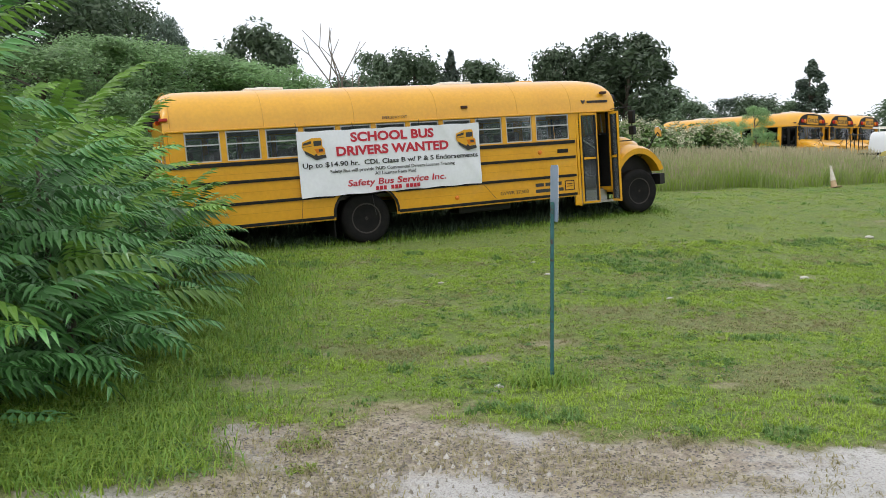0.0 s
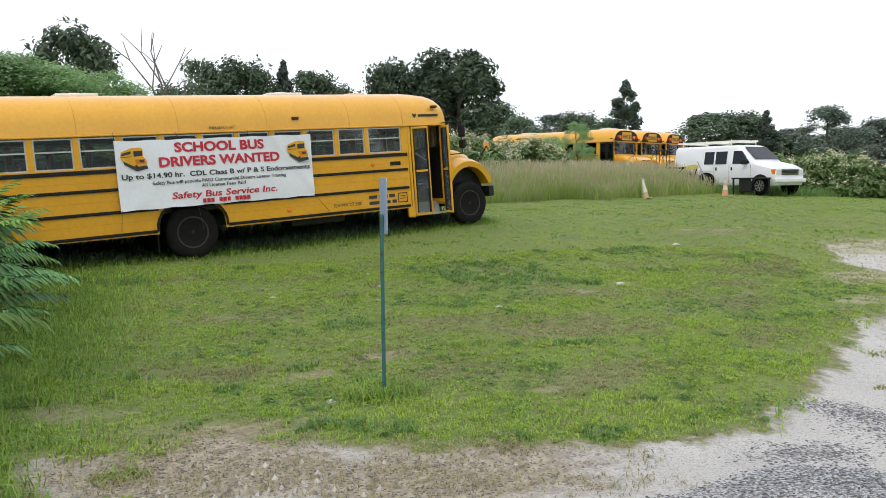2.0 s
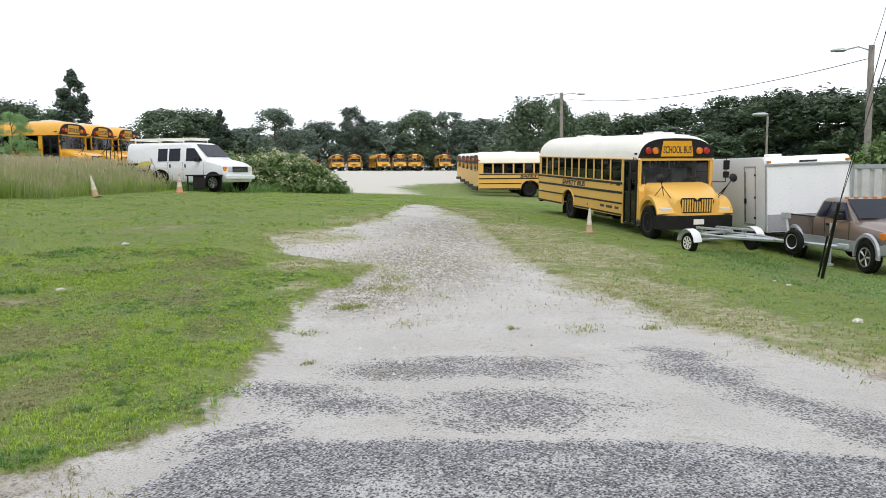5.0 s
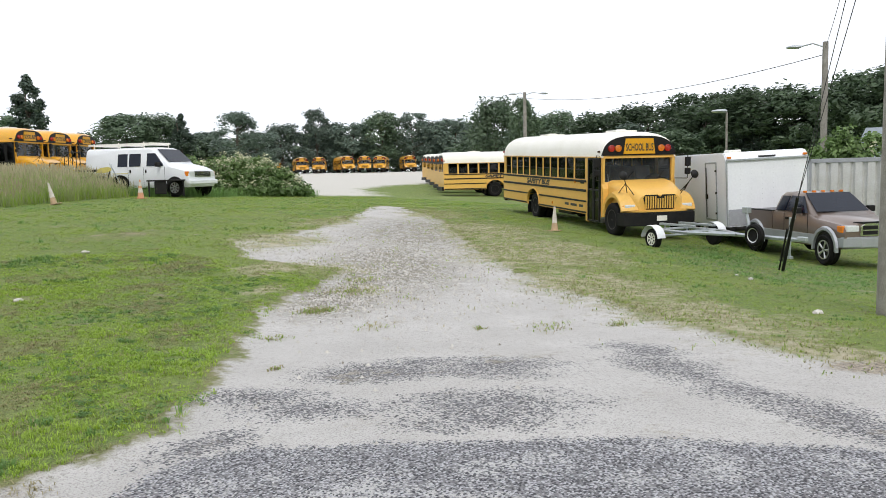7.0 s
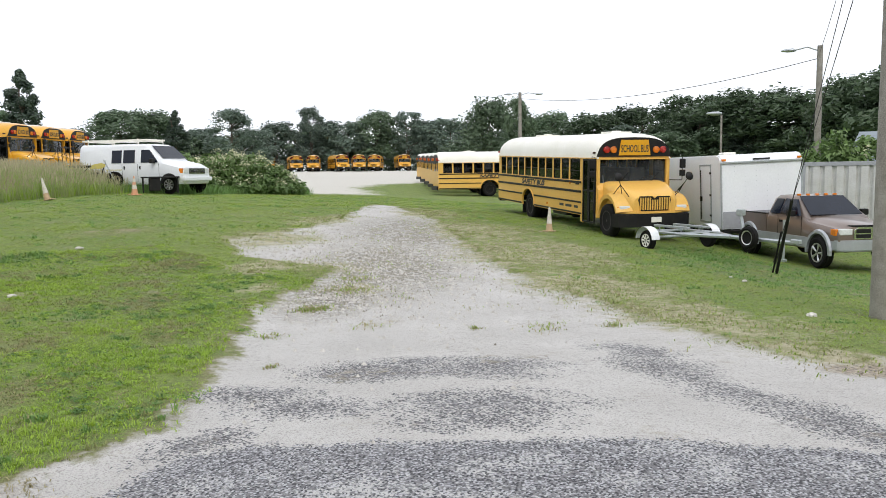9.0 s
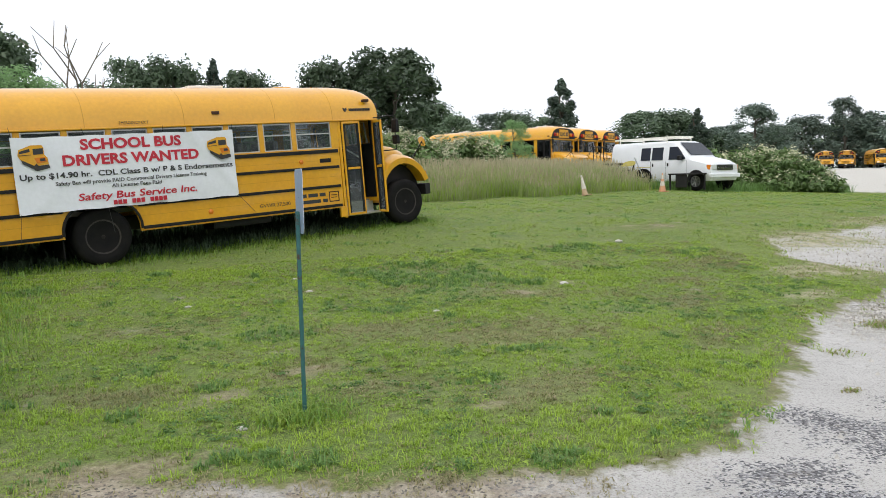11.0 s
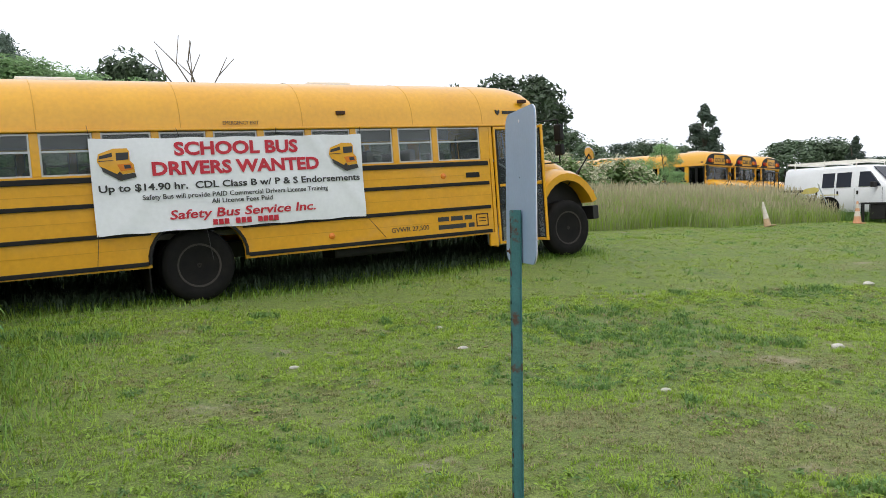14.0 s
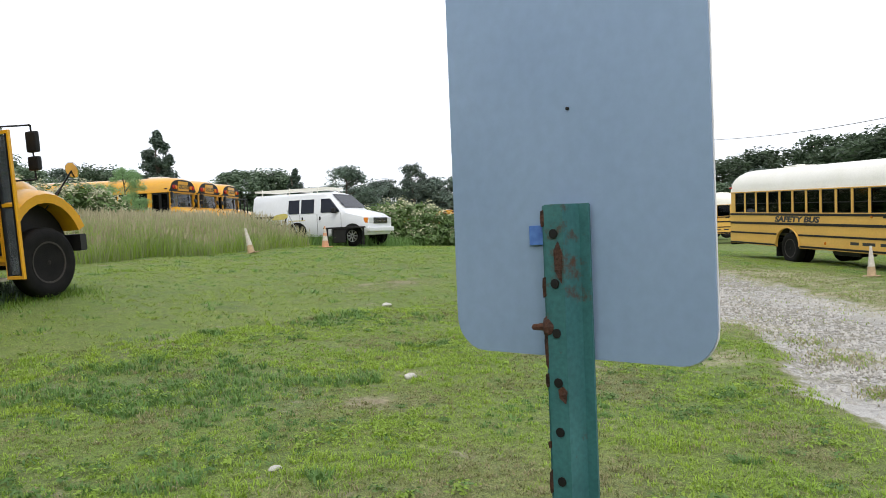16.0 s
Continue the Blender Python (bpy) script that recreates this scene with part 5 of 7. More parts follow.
def sumac(x, y, height, fronds, seed, lean=(0, 0)):
    r = random.Random(seed)
    z = float(lie(x, y))
    s = thing("sumac_shrub", "dense green shrub with long feathery drooping fronds", "shrub", Matrix.Translation((x, y, z)), "shrubs beside the bus")
    top = Vector((lean[0], lean[1], height))
    bm = bmesh.new()
    rod(bm, (0, 0, -.1), top * .5 + Vector((r.uniform(-.1, .1), r.uniform(-.1, .1), 0)), .035, .025, 7)
    rod(bm, top * .5, top, .025, .01, 6)
    part("stem", bm, M_BARK, s)
    for k in range(fronds):
        t = (k + .5) / fronds
        h = .04 + .96 * t ** .9
        a = k * 2.399 + r.uniform(-.4, .4)
        young = t > .84 or r.random() < .12
        me = (YOUNG if young else FRONDS)[r.randrange(8)]
        ob = new("frond", me)
        ob.parent = s
        tilt = 10 + 42 * (t ** 3) + r.uniform(-16, 18)
        size = r.uniform(.75, 1.1) * (1.05 - .2 * t)
        base = top * h if h > .5 else Vector((top.x * h, top.y * h, height * h))
        out = Vector((math.cos(a), math.sin(a), 0)) * r.uniform(.0, .42)
        ob.matrix_local = Matrix.Translation(base + out) @ pose(0, 0, 0, 0, -tilt, math.degrees(a)) @ pose(0, 0, 0, r.uniform(-25, 25), 0, 0) @ Matrix.Scale(size, 4)


for k, (x, y, h, n) in enumerate(((-3.55, 5.0, 2.2, 30), (-3.3, 5.9, 1.9, 32), (-3.9, 6.0, 3.0, 30), (-3.35, 6.9, 2.1, 30), (-4.3, 7.2, 2.7, 26), (-3.5, 8.0, 2.0, 30), (-4.4, 8.6, 2.5, 26), (-3.9, 9.4, 1.9, 30), (-4.9, 10.0, 2.2, 26), (-4.3, 10.8, 1.6, 28), (-4.6, 12.2, 1.45, 28), (-5.4, 11.8, 1.9, 24),
                                  (-3.6, 4.2, 2.0, 26), (-4.6, 5.0, 3.5, 30), (-5.3, 8.2, 3.0, 22), (-4.15, 13.0, 1.1, 24), (-3.6, 11.6, .95, 22), (-3.1, 7.6, 1.2, 22), (-3.3, 9.9, 1.1, 22), (-5.8, 6.6, 3.9, 26), (-3.2, 5.2, .8, 14), (-3.0, 6.6, .8, 14))):
    sumac(x - (.28 if y < 7.5 else .42), y, h, int(n * 1.45), 50 + k, (.18 * math.sin(k), .14 * math.cos(k * 1.7)))


# ---- rounded shrubs with cream blossom ----
def knotweed(x, y, rx, ry, top, seed, blossom=.16, turn=0):
    r = np.random.default_rng(seed)
    z = float(lie(x, y))
    s = thing("knotweed_bush", "sprawling light green bush with cream blossom", "shrub", Matrix.Translation((x, y, z)) @ pose(0, 0, 0, 0, 0, turn), "flowering bushes")
    n = int(26 * rx * ry) + 30
    a, q = r.random(n) * 2 * np.pi, np.sqrt(r.random(n))
    cx, cy = rx * q * np.cos(a), ry * q * np.sin(a)
    hz = top * np.clip(1 - (q ** 2.6), .12, 1) * (.80 + .3 * r.random(n))
    cs = np.concatenate([np.stack([cx, cy, hz], 1), np.stack([cx * 1.02, cy * 1.02, hz * .5], 1)])
    v, f = leaf_cloud(cs, .30 + .2 * r.random(len(cs)), 42, .12, r, .7, .8)
    quads("foliage", v, f, L_KNOT, s)
    up = np.stack([cx, cy, hz + .25], 1)[r.random(n) < blossom * 3]
    v, f = leaf_cloud(up, .24 + .12 * r.random(len(up)), 26, .065, r, .8, .9)
    quads("blossom", v, f, L_BLOSSOM, s)
    bm = bmesh.new()
    for k in range(0, n, 6):
        rod(bm, (cx[k] * .7, cy[k] * .7, -.05), (cx[k], cy[k], hz[k]), .012, .005, 5)
    part("stems", bm, M_BARK, s)


knotweed(25.6, 33.2, 3.6, 1.9, 1.75, 3, .16, -25)
knotweed(22.6, 33.5, 1.5, 1.5, 1.5, 4, .10)
knotweed(7.0, 31.5, 3.4, 2.2, 1.9, 5, .30, -20)
knotweed(10.6, 34.2, 3.0, 2.0, 1.8, 6, .30, -20)
knotweed(33.5, 6.2, 1.4, 3.4, 3.2, 8, .02, 0)
knotweed(34.0, 1.5, 1.4, 3.0, 3.6, 9, .02, 0)


# ---- grass ----
def blades(name, label, x, y, h, w, material, lean=.5, r=rng, kind="stuff", bottom=0.0, away=None, simple=False):
    """Bent grass blades as one object, each tapering to a tip; away: the way each one leans."""
    n = len(x)
    z = lie(x, y) + bumps(x, y, inside(x, y, DRIVE)) + bottom
    a = r.random(n) * 2 * np.pi if away is None else away - np.pi / 2
    ux, uy = np.cos(a), np.sin(a)
    b = a + np.pi / 2 + r.normal(scale=.5, size=n)
    lx, ly = np.cos(b) * h * lean * r.random(n), np.sin(b) * h * lean * r.random(n)
    w = w * (.7 + .6 * r.random(n))
    p0 = np.stack([x - ux * w, y - uy * w, z - .01], 1)
    p1 = np.stack([x + ux * w, y + uy * w, z - .01], 1)
    p2 = np.stack([x + ux * w * .7 + lx * .4, y + uy * w * .7 + ly * .4, z + h * .6], 1)
    p3 = np.stack([x - ux * w * .7 + lx * .4, y - uy * w * .7 + ly * .4, z + h * .6], 1)
    p4 = np.stack([x + lx * 1.2, y + ly * 1.2, z + h * (1 - .25 * lean)], 1)
    if simple:
        return tagged(quads(name, np.stack([p0, p1, p4], 1).reshape(-1, 3), np.arange(3 * n).reshape(-1, 3), material), label, "grass", kind=kind)
    v = np.stack([p0, p1, p2, p3, p4], 1).reshape(-1, 3)
    k = np.arange(n)[:, None] * 5
    f = np.concatenate([k + np.array([[0, 1, 2]]), k + np.array([[0, 2, 3]]), k + np.array([[3, 2, 4]])])
    ob = quads(name, v, f, material)
    return tagged(ob, label, "grass", kind=kind)


def mottled(x, y, s, seed):
    """A cheap smooth noise field, about -1 to 1."""
    q = np.random.default_rng(seed)
    f = np.zeros(x.shape)
    for k in range(5):
        a, p = q.random() * 6.28, q.random() * 6.28
        f += np.sin((x * np.cos(a) + y * np.sin(a)) * s * (1 + .6 * k) + p + 1.3 * np.sin((x * np.sin(a * 2) - y * np.cos(a * 2)) * s * .8))
    return f / 3


def scatter(n, x0, x1, y0, y1):
    return rng.uniform(x0, x1, n), rng.uniform(y0, y1, n)


def on_lawn(x, y, margin=-.12):
    d, t, lot = cover(x, y)
    rag = .16 * mottled(x, y, 2.2, 5)
    keep = (d + rag < margin + rng.uniform(-.12, .16, x.shape)) & (lot < -.5)
    weeds, bald = blobs(x, y, WEEDY), blobs(x, y, BARE)
    keep &= (weeds * (1 + .5 * mottled(x, y, 2.6, 9)) < rng.uniform(.02, .6, x.shape))
    return keep & (bald * (1 + .5 * mottled(x, y, 3, 8)) < rng.uniform(.05, .8, x.shape))


def build_lawn():
    # tufts of eight blades near by, of five wider ones farther off
    for n, box4, each, spread, wide, tall in ((60000, (-5, 9.5, 2.5, 14.5), 8, .030, .0036, 1.0), (95000, (-9, 34, 1.5, 31), 6, .055, .0085, 1.25)):
        cx, cy = scatter(n, *box4)
        keep = on_lawn(cx, cy) & (mottled(cx, cy, 3.4, 31) < rng.uniform(.2, 1.5, n))
        if tall > 1:
            keep &= ~((cx > -5) & (cx < 9.5) & (cy > 2.5) & (cy < 14.5) & (rng.random(n) < .75))
        cx, cy = cx[keep], cy[keep]
        n = len(cx)
        dull = blobs(cx, cy, DULL) + .35 * mottled(cx, cy, 1.7, 12) + .20 * mottled(cx, cy, 6, 13)
        clover = blobs(cx, cy, CLOVER) + .25 * mottled(cx, cy, 2.5, 14)
        lush = mottled(cx, cy, .9, 2) + .5 * mottled(cx, cy, 2.4, 3) + .5 * mottled(cx, cy, 7, 21)
        pick = rng.random(n)
        kind = np.where(pick < .30 + .3 * np.clip(lush, -.6, .9), 0, 1)
        kind = np.where((lush < -.9) & (pick > .6), 2, kind)
        kind = np.where((clover > .18) & (pick < .62), 2, kind)
        kind = np.where((dull > .12) & (pick < .15 + 1.2 * dull), 3, kind)
        kind = np.where((rng.random(n) < .05 + .75 * np.clip(dull - .18, 0, .6)), 4, kind)
        h = (.026 + .020 * np.clip(lush + .3, 0, 1.8)) * rng.uniform(.7, 1.25, n) * np.where(dull > .12, .9, 1) * np.where(clover > .18, 1.35, 1) * tall
        for k, (name, label, material, lean, scale) in enumerate((("lawn_grass", "bright yellow-green tufts of lawn grass", L_GRASSBRIGHT, 1.5, 1.0), ("lawn_grass", "short mown green lawn grass", L_GRASS, 1.6, .9), ("lawn_grass", "darker clover-green patches of lawn grass", L_GRASSDARK, 1.2, 1.1), ("lawn_grass", "dull olive worn lawn grass", L_OLIVE, 1.9, .8), ("dry_grass", "dry straw-coloured grass in the lawn", L_STRAW, 2.2, .9))):
            m = np.flatnonzero(kind == k)
            who = np.repeat(m, each)
            turn = rng.random(len(who)) * 2 * np.pi
            off = spread * np.sqrt(rng.random(len(who)))
            hh = h[who] * scale * rng.uniform(.55, 1.2, len(who))
            ww = wide * (1.7 if k == 2 else 1.0)
            blades(name, label, cx[who] + off * np.cos(turn), cy[who] + off * np.sin(turn), hh, ww * np.ones(len(who)), material, lean, away=turn + rng.normal(scale=.6, size=len(who)), simple=tall > 1)
    # low olive and dry tufts where lawn and gravel meet
    cx, cy = scatter(60000, 8, 28, 0, 21)
    keep = (blobs(cx, cy, WEEDY) + .35 * mottled(cx, cy, 2.2, 41) + .25 * mottled(cx, cy, 6, 42) > rng.uniform(.10, .75, len(cx))) & (inside(cx, cy, DRIVE) < .35)
    cx, cy = cx[keep], cy[keep]
    shade = rng.random(len(cx)) + .25 * mottled(cx, cy, 3, 43)
    for low, high, name, label, material in ((-9, .40, "verge_weeds", "low olive weeds at the edge of the drive", L_OLIVE), (.40, .72, "verge_weeds", "low green weeds at the edge of the drive", L_GRASS), (.72, 9, "dry_weeds", "dry straw weeds at the edge of the drive", L_STRAW)):
        m = np.repeat(np.flatnonzero((shade >= low) & (shade < high)), 6)
        turn, off = rng.random(len(m)) * 2 * np.pi, .06 * np.sqrt(rng.random(len(m)))
        blades(name, label, cx[m] + off * np.cos(turn), cy[m] + off * np.sin(turn), rng.uniform(.02, .055, len(m)), .007 * np.ones(len(m)), material, 2.0, away=turn, simple=True)
    # low broad-leaved weeds among the grass
    n = 2600
    x, y = scatter(n, -3, 9, 4, 14)
    k = on_lawn(x, y, -.2) & (mottled(x, y, 1.3, 17) > .15)
    x, y = x[k], y[k]
    for name, label, pick, leaf in (("clover", "low clover-like weeds in the lawn", slice(0, None, 2), L_GRASSDARK), ("broadleaf_weeds", "light green broad-leaved weeds in the lawn", slice(1, None, 2), L_GRASS)):
        cs = np.stack([x[pick], y[pick], lie(x[pick], y[pick]) + .025], 1)
        v, f = leaf_cloud(cs, rng.uniform(.05, .14, len(cs)), 34, .016, rng, .22, 1.4)
        tagged(quads(name, v, f, leaf), label, "weeds", kind="stuff")
    # long grass along the shrubs, under the bus and round the sign post
    px, py = [], []
    for n, cx, cy, sx, sy in ((16000, -2.7, 6.5, .55, 2.2), (9000, -2.6, 4.6, .6, .6), (7000, -3.1, 10.5, .6, 1.6), (700, .80, 6.55, .17, .14)):
        px.append(rng.normal(cx, sx, n))
        py.append(rng.normal(cy, sy, n))
    t = rng.uniform(-4.5, 7.3, 15000)
    o = np.abs(rng.normal(0, .38, 15000))
    hx, hy = math.cos(hd), math.sin(hd)
    px.append(-1.46 + hx * t + hy * (o - .75))
    py.append(15.01 + hy * t - hx * (o - .75))
    # weeds coloured dark to deepen the shade there; the taller ones block light
    t, o = rng.uniform(-4.0, 7.0, 14000), rng.uniform(.25, 3.2, 14000)
    ux, uy = -1.46 + hx * t - hy * o, 15.01 + hy * t + hx * o
    blades("undergrowth", "weeds under and behind the bus, darkened to deepen its shade", ux, uy, rng.uniform(.08, .30, 14000) * np.where(o > 2.0, 2.0, 1), .012, L_OAK, .9)
    x, y = np.concatenate(px), np.concatenate(py)
    k = on_lawn(x, y, -.05)
    x, y = x[k], y[k]
    hl = rng.uniform(.05, .17, len(x))
    blades("long_grass", "unmown longer grass along the shrubs and bus", x[::2], y[::2], hl[::2], .005, L_GRASS, 1.6)
    blades("long_grass", "lighter unmown grass along the shrubs and bus", x[1::2], y[1::2], hl[1::2], .005, L_LUSH, 1.6)
    # tufts and weeds in the sand
    px, py = [], []
    for cx, cy, s, n in ((7.4, 6.7, .17, 60), (6.2, 7.1, .10, 60), (8.9, 5.0, .20, 70), (9.6, 4.4, .10, 90), (7.8, 8.1, .14, 220), (8.2, 5.6, .05, 40), (5.2, 5.9, .05, 40), (-1.0, 5.0, .10, 260), (-.9, 4.55, .06, 120), (7.75, 8.1, .16, 200), (10.2, 9.6, .2, 200), (9.3, 9.0, .3, 300)):
        px.append(rng.normal(cx, s, n))
        py.append(rng.normal(cy, s * .7, n))
    x, y = scatter(70000, 8, 26, 0, 24)
    k = (blobs(x, y, WEEDY) + .5 * mottled(x, y, 2, 4) > rng.uniform(.1, .9, len(x))) | (blobs(x, y, COARSE) * .6 + .6 * mottled(x, y, 2.6, 15) + .4 * mottled(x, y, 7, 16) > rng.uniform(.75, 1.3, len(x)))
    x, y = np.r_[np.concatenate(px), x[k]], np.r_[np.concatenate(py), y[k]]
    half = rng.random(len(x)) < .42
    sx, sy = scatter(16000, -2.4, 2.6, 3.4, 5.8)
    k = blobs(sx, sy, SOIL) + .3 * mottled(sx, sy, 4, 6) > rng.uniform(.1, .8, len(sx))
    blades("dead_grass", "flat dead straw lying on the bare soil", sx[k], sy[k], rng.uniform(.02, .05, k.sum()), .004, L_STRAW, 2.6)
    blades("weed_tufts", "low weeds and grass tufts in the sandy drive", x[half], y[half], rng.uniform(.02, .07, half.sum()), .007, L_GRASS, 2.2)
    blades("dry_weeds", "dry weeds in the sandy drive", x[~half], y[~half], rng.uniform(.02, .06, (~half).sum()), .006, L_STRAW, 2.2)


FIELD = [(2.5, 22.0), (6.3, 23.2), (9.2, 24.4), (12.7, 26.2), (15.6, 28.0), (18.2, 30.4), (18.6, 36), (22, 42), (14, 46), (0, 40)]


def build_field():
    x, y = np.r_[rng.uniform(0, 20, 120000), rng.uniform(0, 24, 30000)], np.r_[rng.uniform(21, 34, 120000), rng.uniform(30, 42, 30000)]
    d = inside(x, y, FIELD)
    k = d + .35 * mottled(x, y, 1.1, 6) > 0
    x, y, d = x[k], y[k], d[k]
    h = rng.uniform(.75, 1.30, len(x)) * np.clip(.50 + .40 * d, .4, 1.0)
    green = rng.random(len(x)) < .38
    blades("tall_grass", "tall unmown field grass", x[~green], y[~green], h[~green], .008, L_TALL, .6)
    blades("tall_grass", "greener stems low in the tall grass", x[green], y[green], h[green] * .8, .010, L_GRASS, .6)
    s = rng.random(len(x)) < .2
    n = s.sum()
    blades("seed_heads", "brownish seed heads over the tall grass", x[s], y[s], rng.uniform(.14, .24, n), .011, L_SEED, .5, bottom=(h[s] * .85))
    x, y = scatter(16000, 17, 31, 28.5, 36)
    k = inside(x, y, [(17.5, 29.5), (20, 29.2), (24, 31), (29.5, 31.5), (31, 34), (24, 35.5), (18, 34)]) > 0
    x, y = x[k], y[k]
    blades("rough_grass", "rough grass round the van and bushes", x, y, rng.uniform(.22, .62, len(x)), .010, L_GRASSDARK, .8)


build_lawn()
build_field()


# ---- the sign on its post ----
def build_sign():
    x, y = .875, 6.568
    z = float(lie(x, y))
    s = thing("road_sign", "back of a grey aluminium sign on a rusting green steel post", "sign", Matrix.Translation((x, y, z)) @ pose(0, 0, 0, 0, 0, 3.6))
    low, top = 1.209 - z, 1.677 - z
    h, w, r = top - low, .309, .038
    out = []
    for cx, cy, a0 in ((w / 2 - r, low + r, -90), (w / 2 - r, top - r, 0), (-w / 2 + r, top - r, 90), (-w / 2 + r, low + r, 180)):
        out += [(cx + r * math.cos(radians(a0 + k * 15)), cy + r * math.sin(radians(a0 + k * 15))) for k in range(7)]
    bm = bmesh.new()
    prism(bm, out, "x", 0, .003)
    plate = part("plate", bm, M_SIGN, s, "grey bare aluminium back")
    bm = bmesh.new()
    big = [(p * 1.004, (q - (low + top) / 2) * 1.003 + (low + top) / 2) for p, q in out]
    prism(bm, big, "x", .0032, .0055)
    part("rim", bm, M_SIGNEDGE, plate, "pale reflective front edge")
    bm = bmesh.new()
    turned(bm, [(.0045, 0), (.0045, .0015), (0, .0016)], (-.0003, 0, top - .035), (-1, 0, 0), 14)
    part("bolt_hole", bm, M_SIGNEDGE, plate)
    bm = bmesh.new()
    turned(bm, [(.0018, 0), (.0018, .002), (0, .0025)], (-.0003, -.004, low + .26), (-1, 0, 0), 8)
    part("rivet", bm, M_BLACK, plate)
    # U-channel post: flanges against the plate, web towards the lawn
    bm = bmesh.new()
    pt = low + .161
    prism(bm, [(-.004, -.028), (-.007, -.028), (-.007, -.017), (-.030, -.011), (-.030, .011), (-.007, .017), (-.007, .028), (-.004, .028), (-.004, .014), (-.026, .009), (-.026, -.009), (-.004, -.014)], "z", -.3, pt, .0008)
    post = part("post", bm, M_POST, s, "rusting green U-channel post")
    for k in range(26):
        bm = bmesh.new()
        zz = pt - .03 - k * .0508
        if zz < .05:
            break
        turned(bm, [(.005, 0), (.005, .0012), (0, .0013)], (-.0302, 0, zz), (-1, 0, 0), 10)
        part("punched_hole", bm, M_BLACK, post)
    r2 = random.Random(3)
    for k in range(16):
        bm = bmesh.new()
        zz, hh = pt - .05 - k * .085 * r2.uniform(.8, 1.2), r2.uniform(.012, .045)
        if zz - hh < .03:
            break
        yy = r2.choice((.0118, -.004, .013))
        prism(bm, [(yy - .006, zz), (yy - .001, zz + hh * .4), (yy + .004, zz + hh * .1), (yy + .003, zz - hh * .6), (yy - .004, zz - hh)], "x", -.0315 + (.004 if yy > .01 else 0), -.0300 + (.004 if yy > .01 else 0))
        part("rust_patch", bm, M_RUST, post)
    zz = pt - .004
    while zz > .05:
        hh = r2.uniform(.008, .034)
        bm = bmesh.new()
        prism(bm, [(.0235, zz), (.0292, zz - .002), (.0298, zz - hh * .5), (.0290, zz - hh), (.0215, zz - hh * .8), (.0185, zz - hh * .4)], "x", -.0085, -.0035)
        part("rust_patch", bm, M_RUST, post)
        zz -= hh + r2.uniform(.012, .06)
    bm = bmesh.new()
    turned(bm, [(.011, 0), (.011, .006), (.008, .009), (.004, .010), (.003, .020), (0, .022)], (-.022, .010, low + .035), (-.6, .8, 0), 8)
    part("bolt", bm, M_RUST, post, "rusty bolt")
    bm = bmesh.new()
    box(bm, -.0035, -.001, .030, .0475, low + .119, low + .140, .0004)
    part("tag", bm, M_BLUE, plate, "small blue sticker")


build_sign()


# ---- vehicles and trailers ----
def car_wheel(parent, x, y, r, side, rim_mat, spokes=5, wide=.22):
    base = new("wheel")
    base.parent = parent
    base.location = (x, y, r)
    w = wide / 2
    bm = bmesh.new()
    turned(bm, [(r * .62, -w * .8), (r * .72, -w), (r * .90, -w), (r, -w * .65), (r, w * .65), (r * .90, w), (r * .72, w), (r * .62, w * .8)], (0, 0, 0), (0, side, 0), 26)
    part("tyre", bm, M_RUBBER, base, smooth=True)
    bm = bmesh.new()
    turned(bm, [(r * .62, w * .6), (r * .63, w * .95), (r * .56, w * .92), (r * .54, w * .35), (r * .16, w * .30), (r * .14, w * .8), (0, w * .8)], (0, 0, 0), (0, side, 0), 22)
    for k in range(spokes):
        a = 2 * math.pi * k / spokes
        p, q = Vector((math.cos(a) * r * .12, side * w * .62, math.sin(a) * r * .12)), Vector((math.cos(a) * r * .57, side * w * .72, math.sin(a) * r * .57))
        rod(bm, p, q, r * .085, r * .10, 6)
    part("rim", bm, rim_mat, base, smooth=True)
    return base


def shell(bm, stations):
    """A car body: at each x a half outline of (y, z) from sill to centre, mirrored."""
    loft(bm, [[(x, -y, z) for y, z in half] + [(x, y, z) for y, z in half[::-1]] for x, half in stations])
    return bm


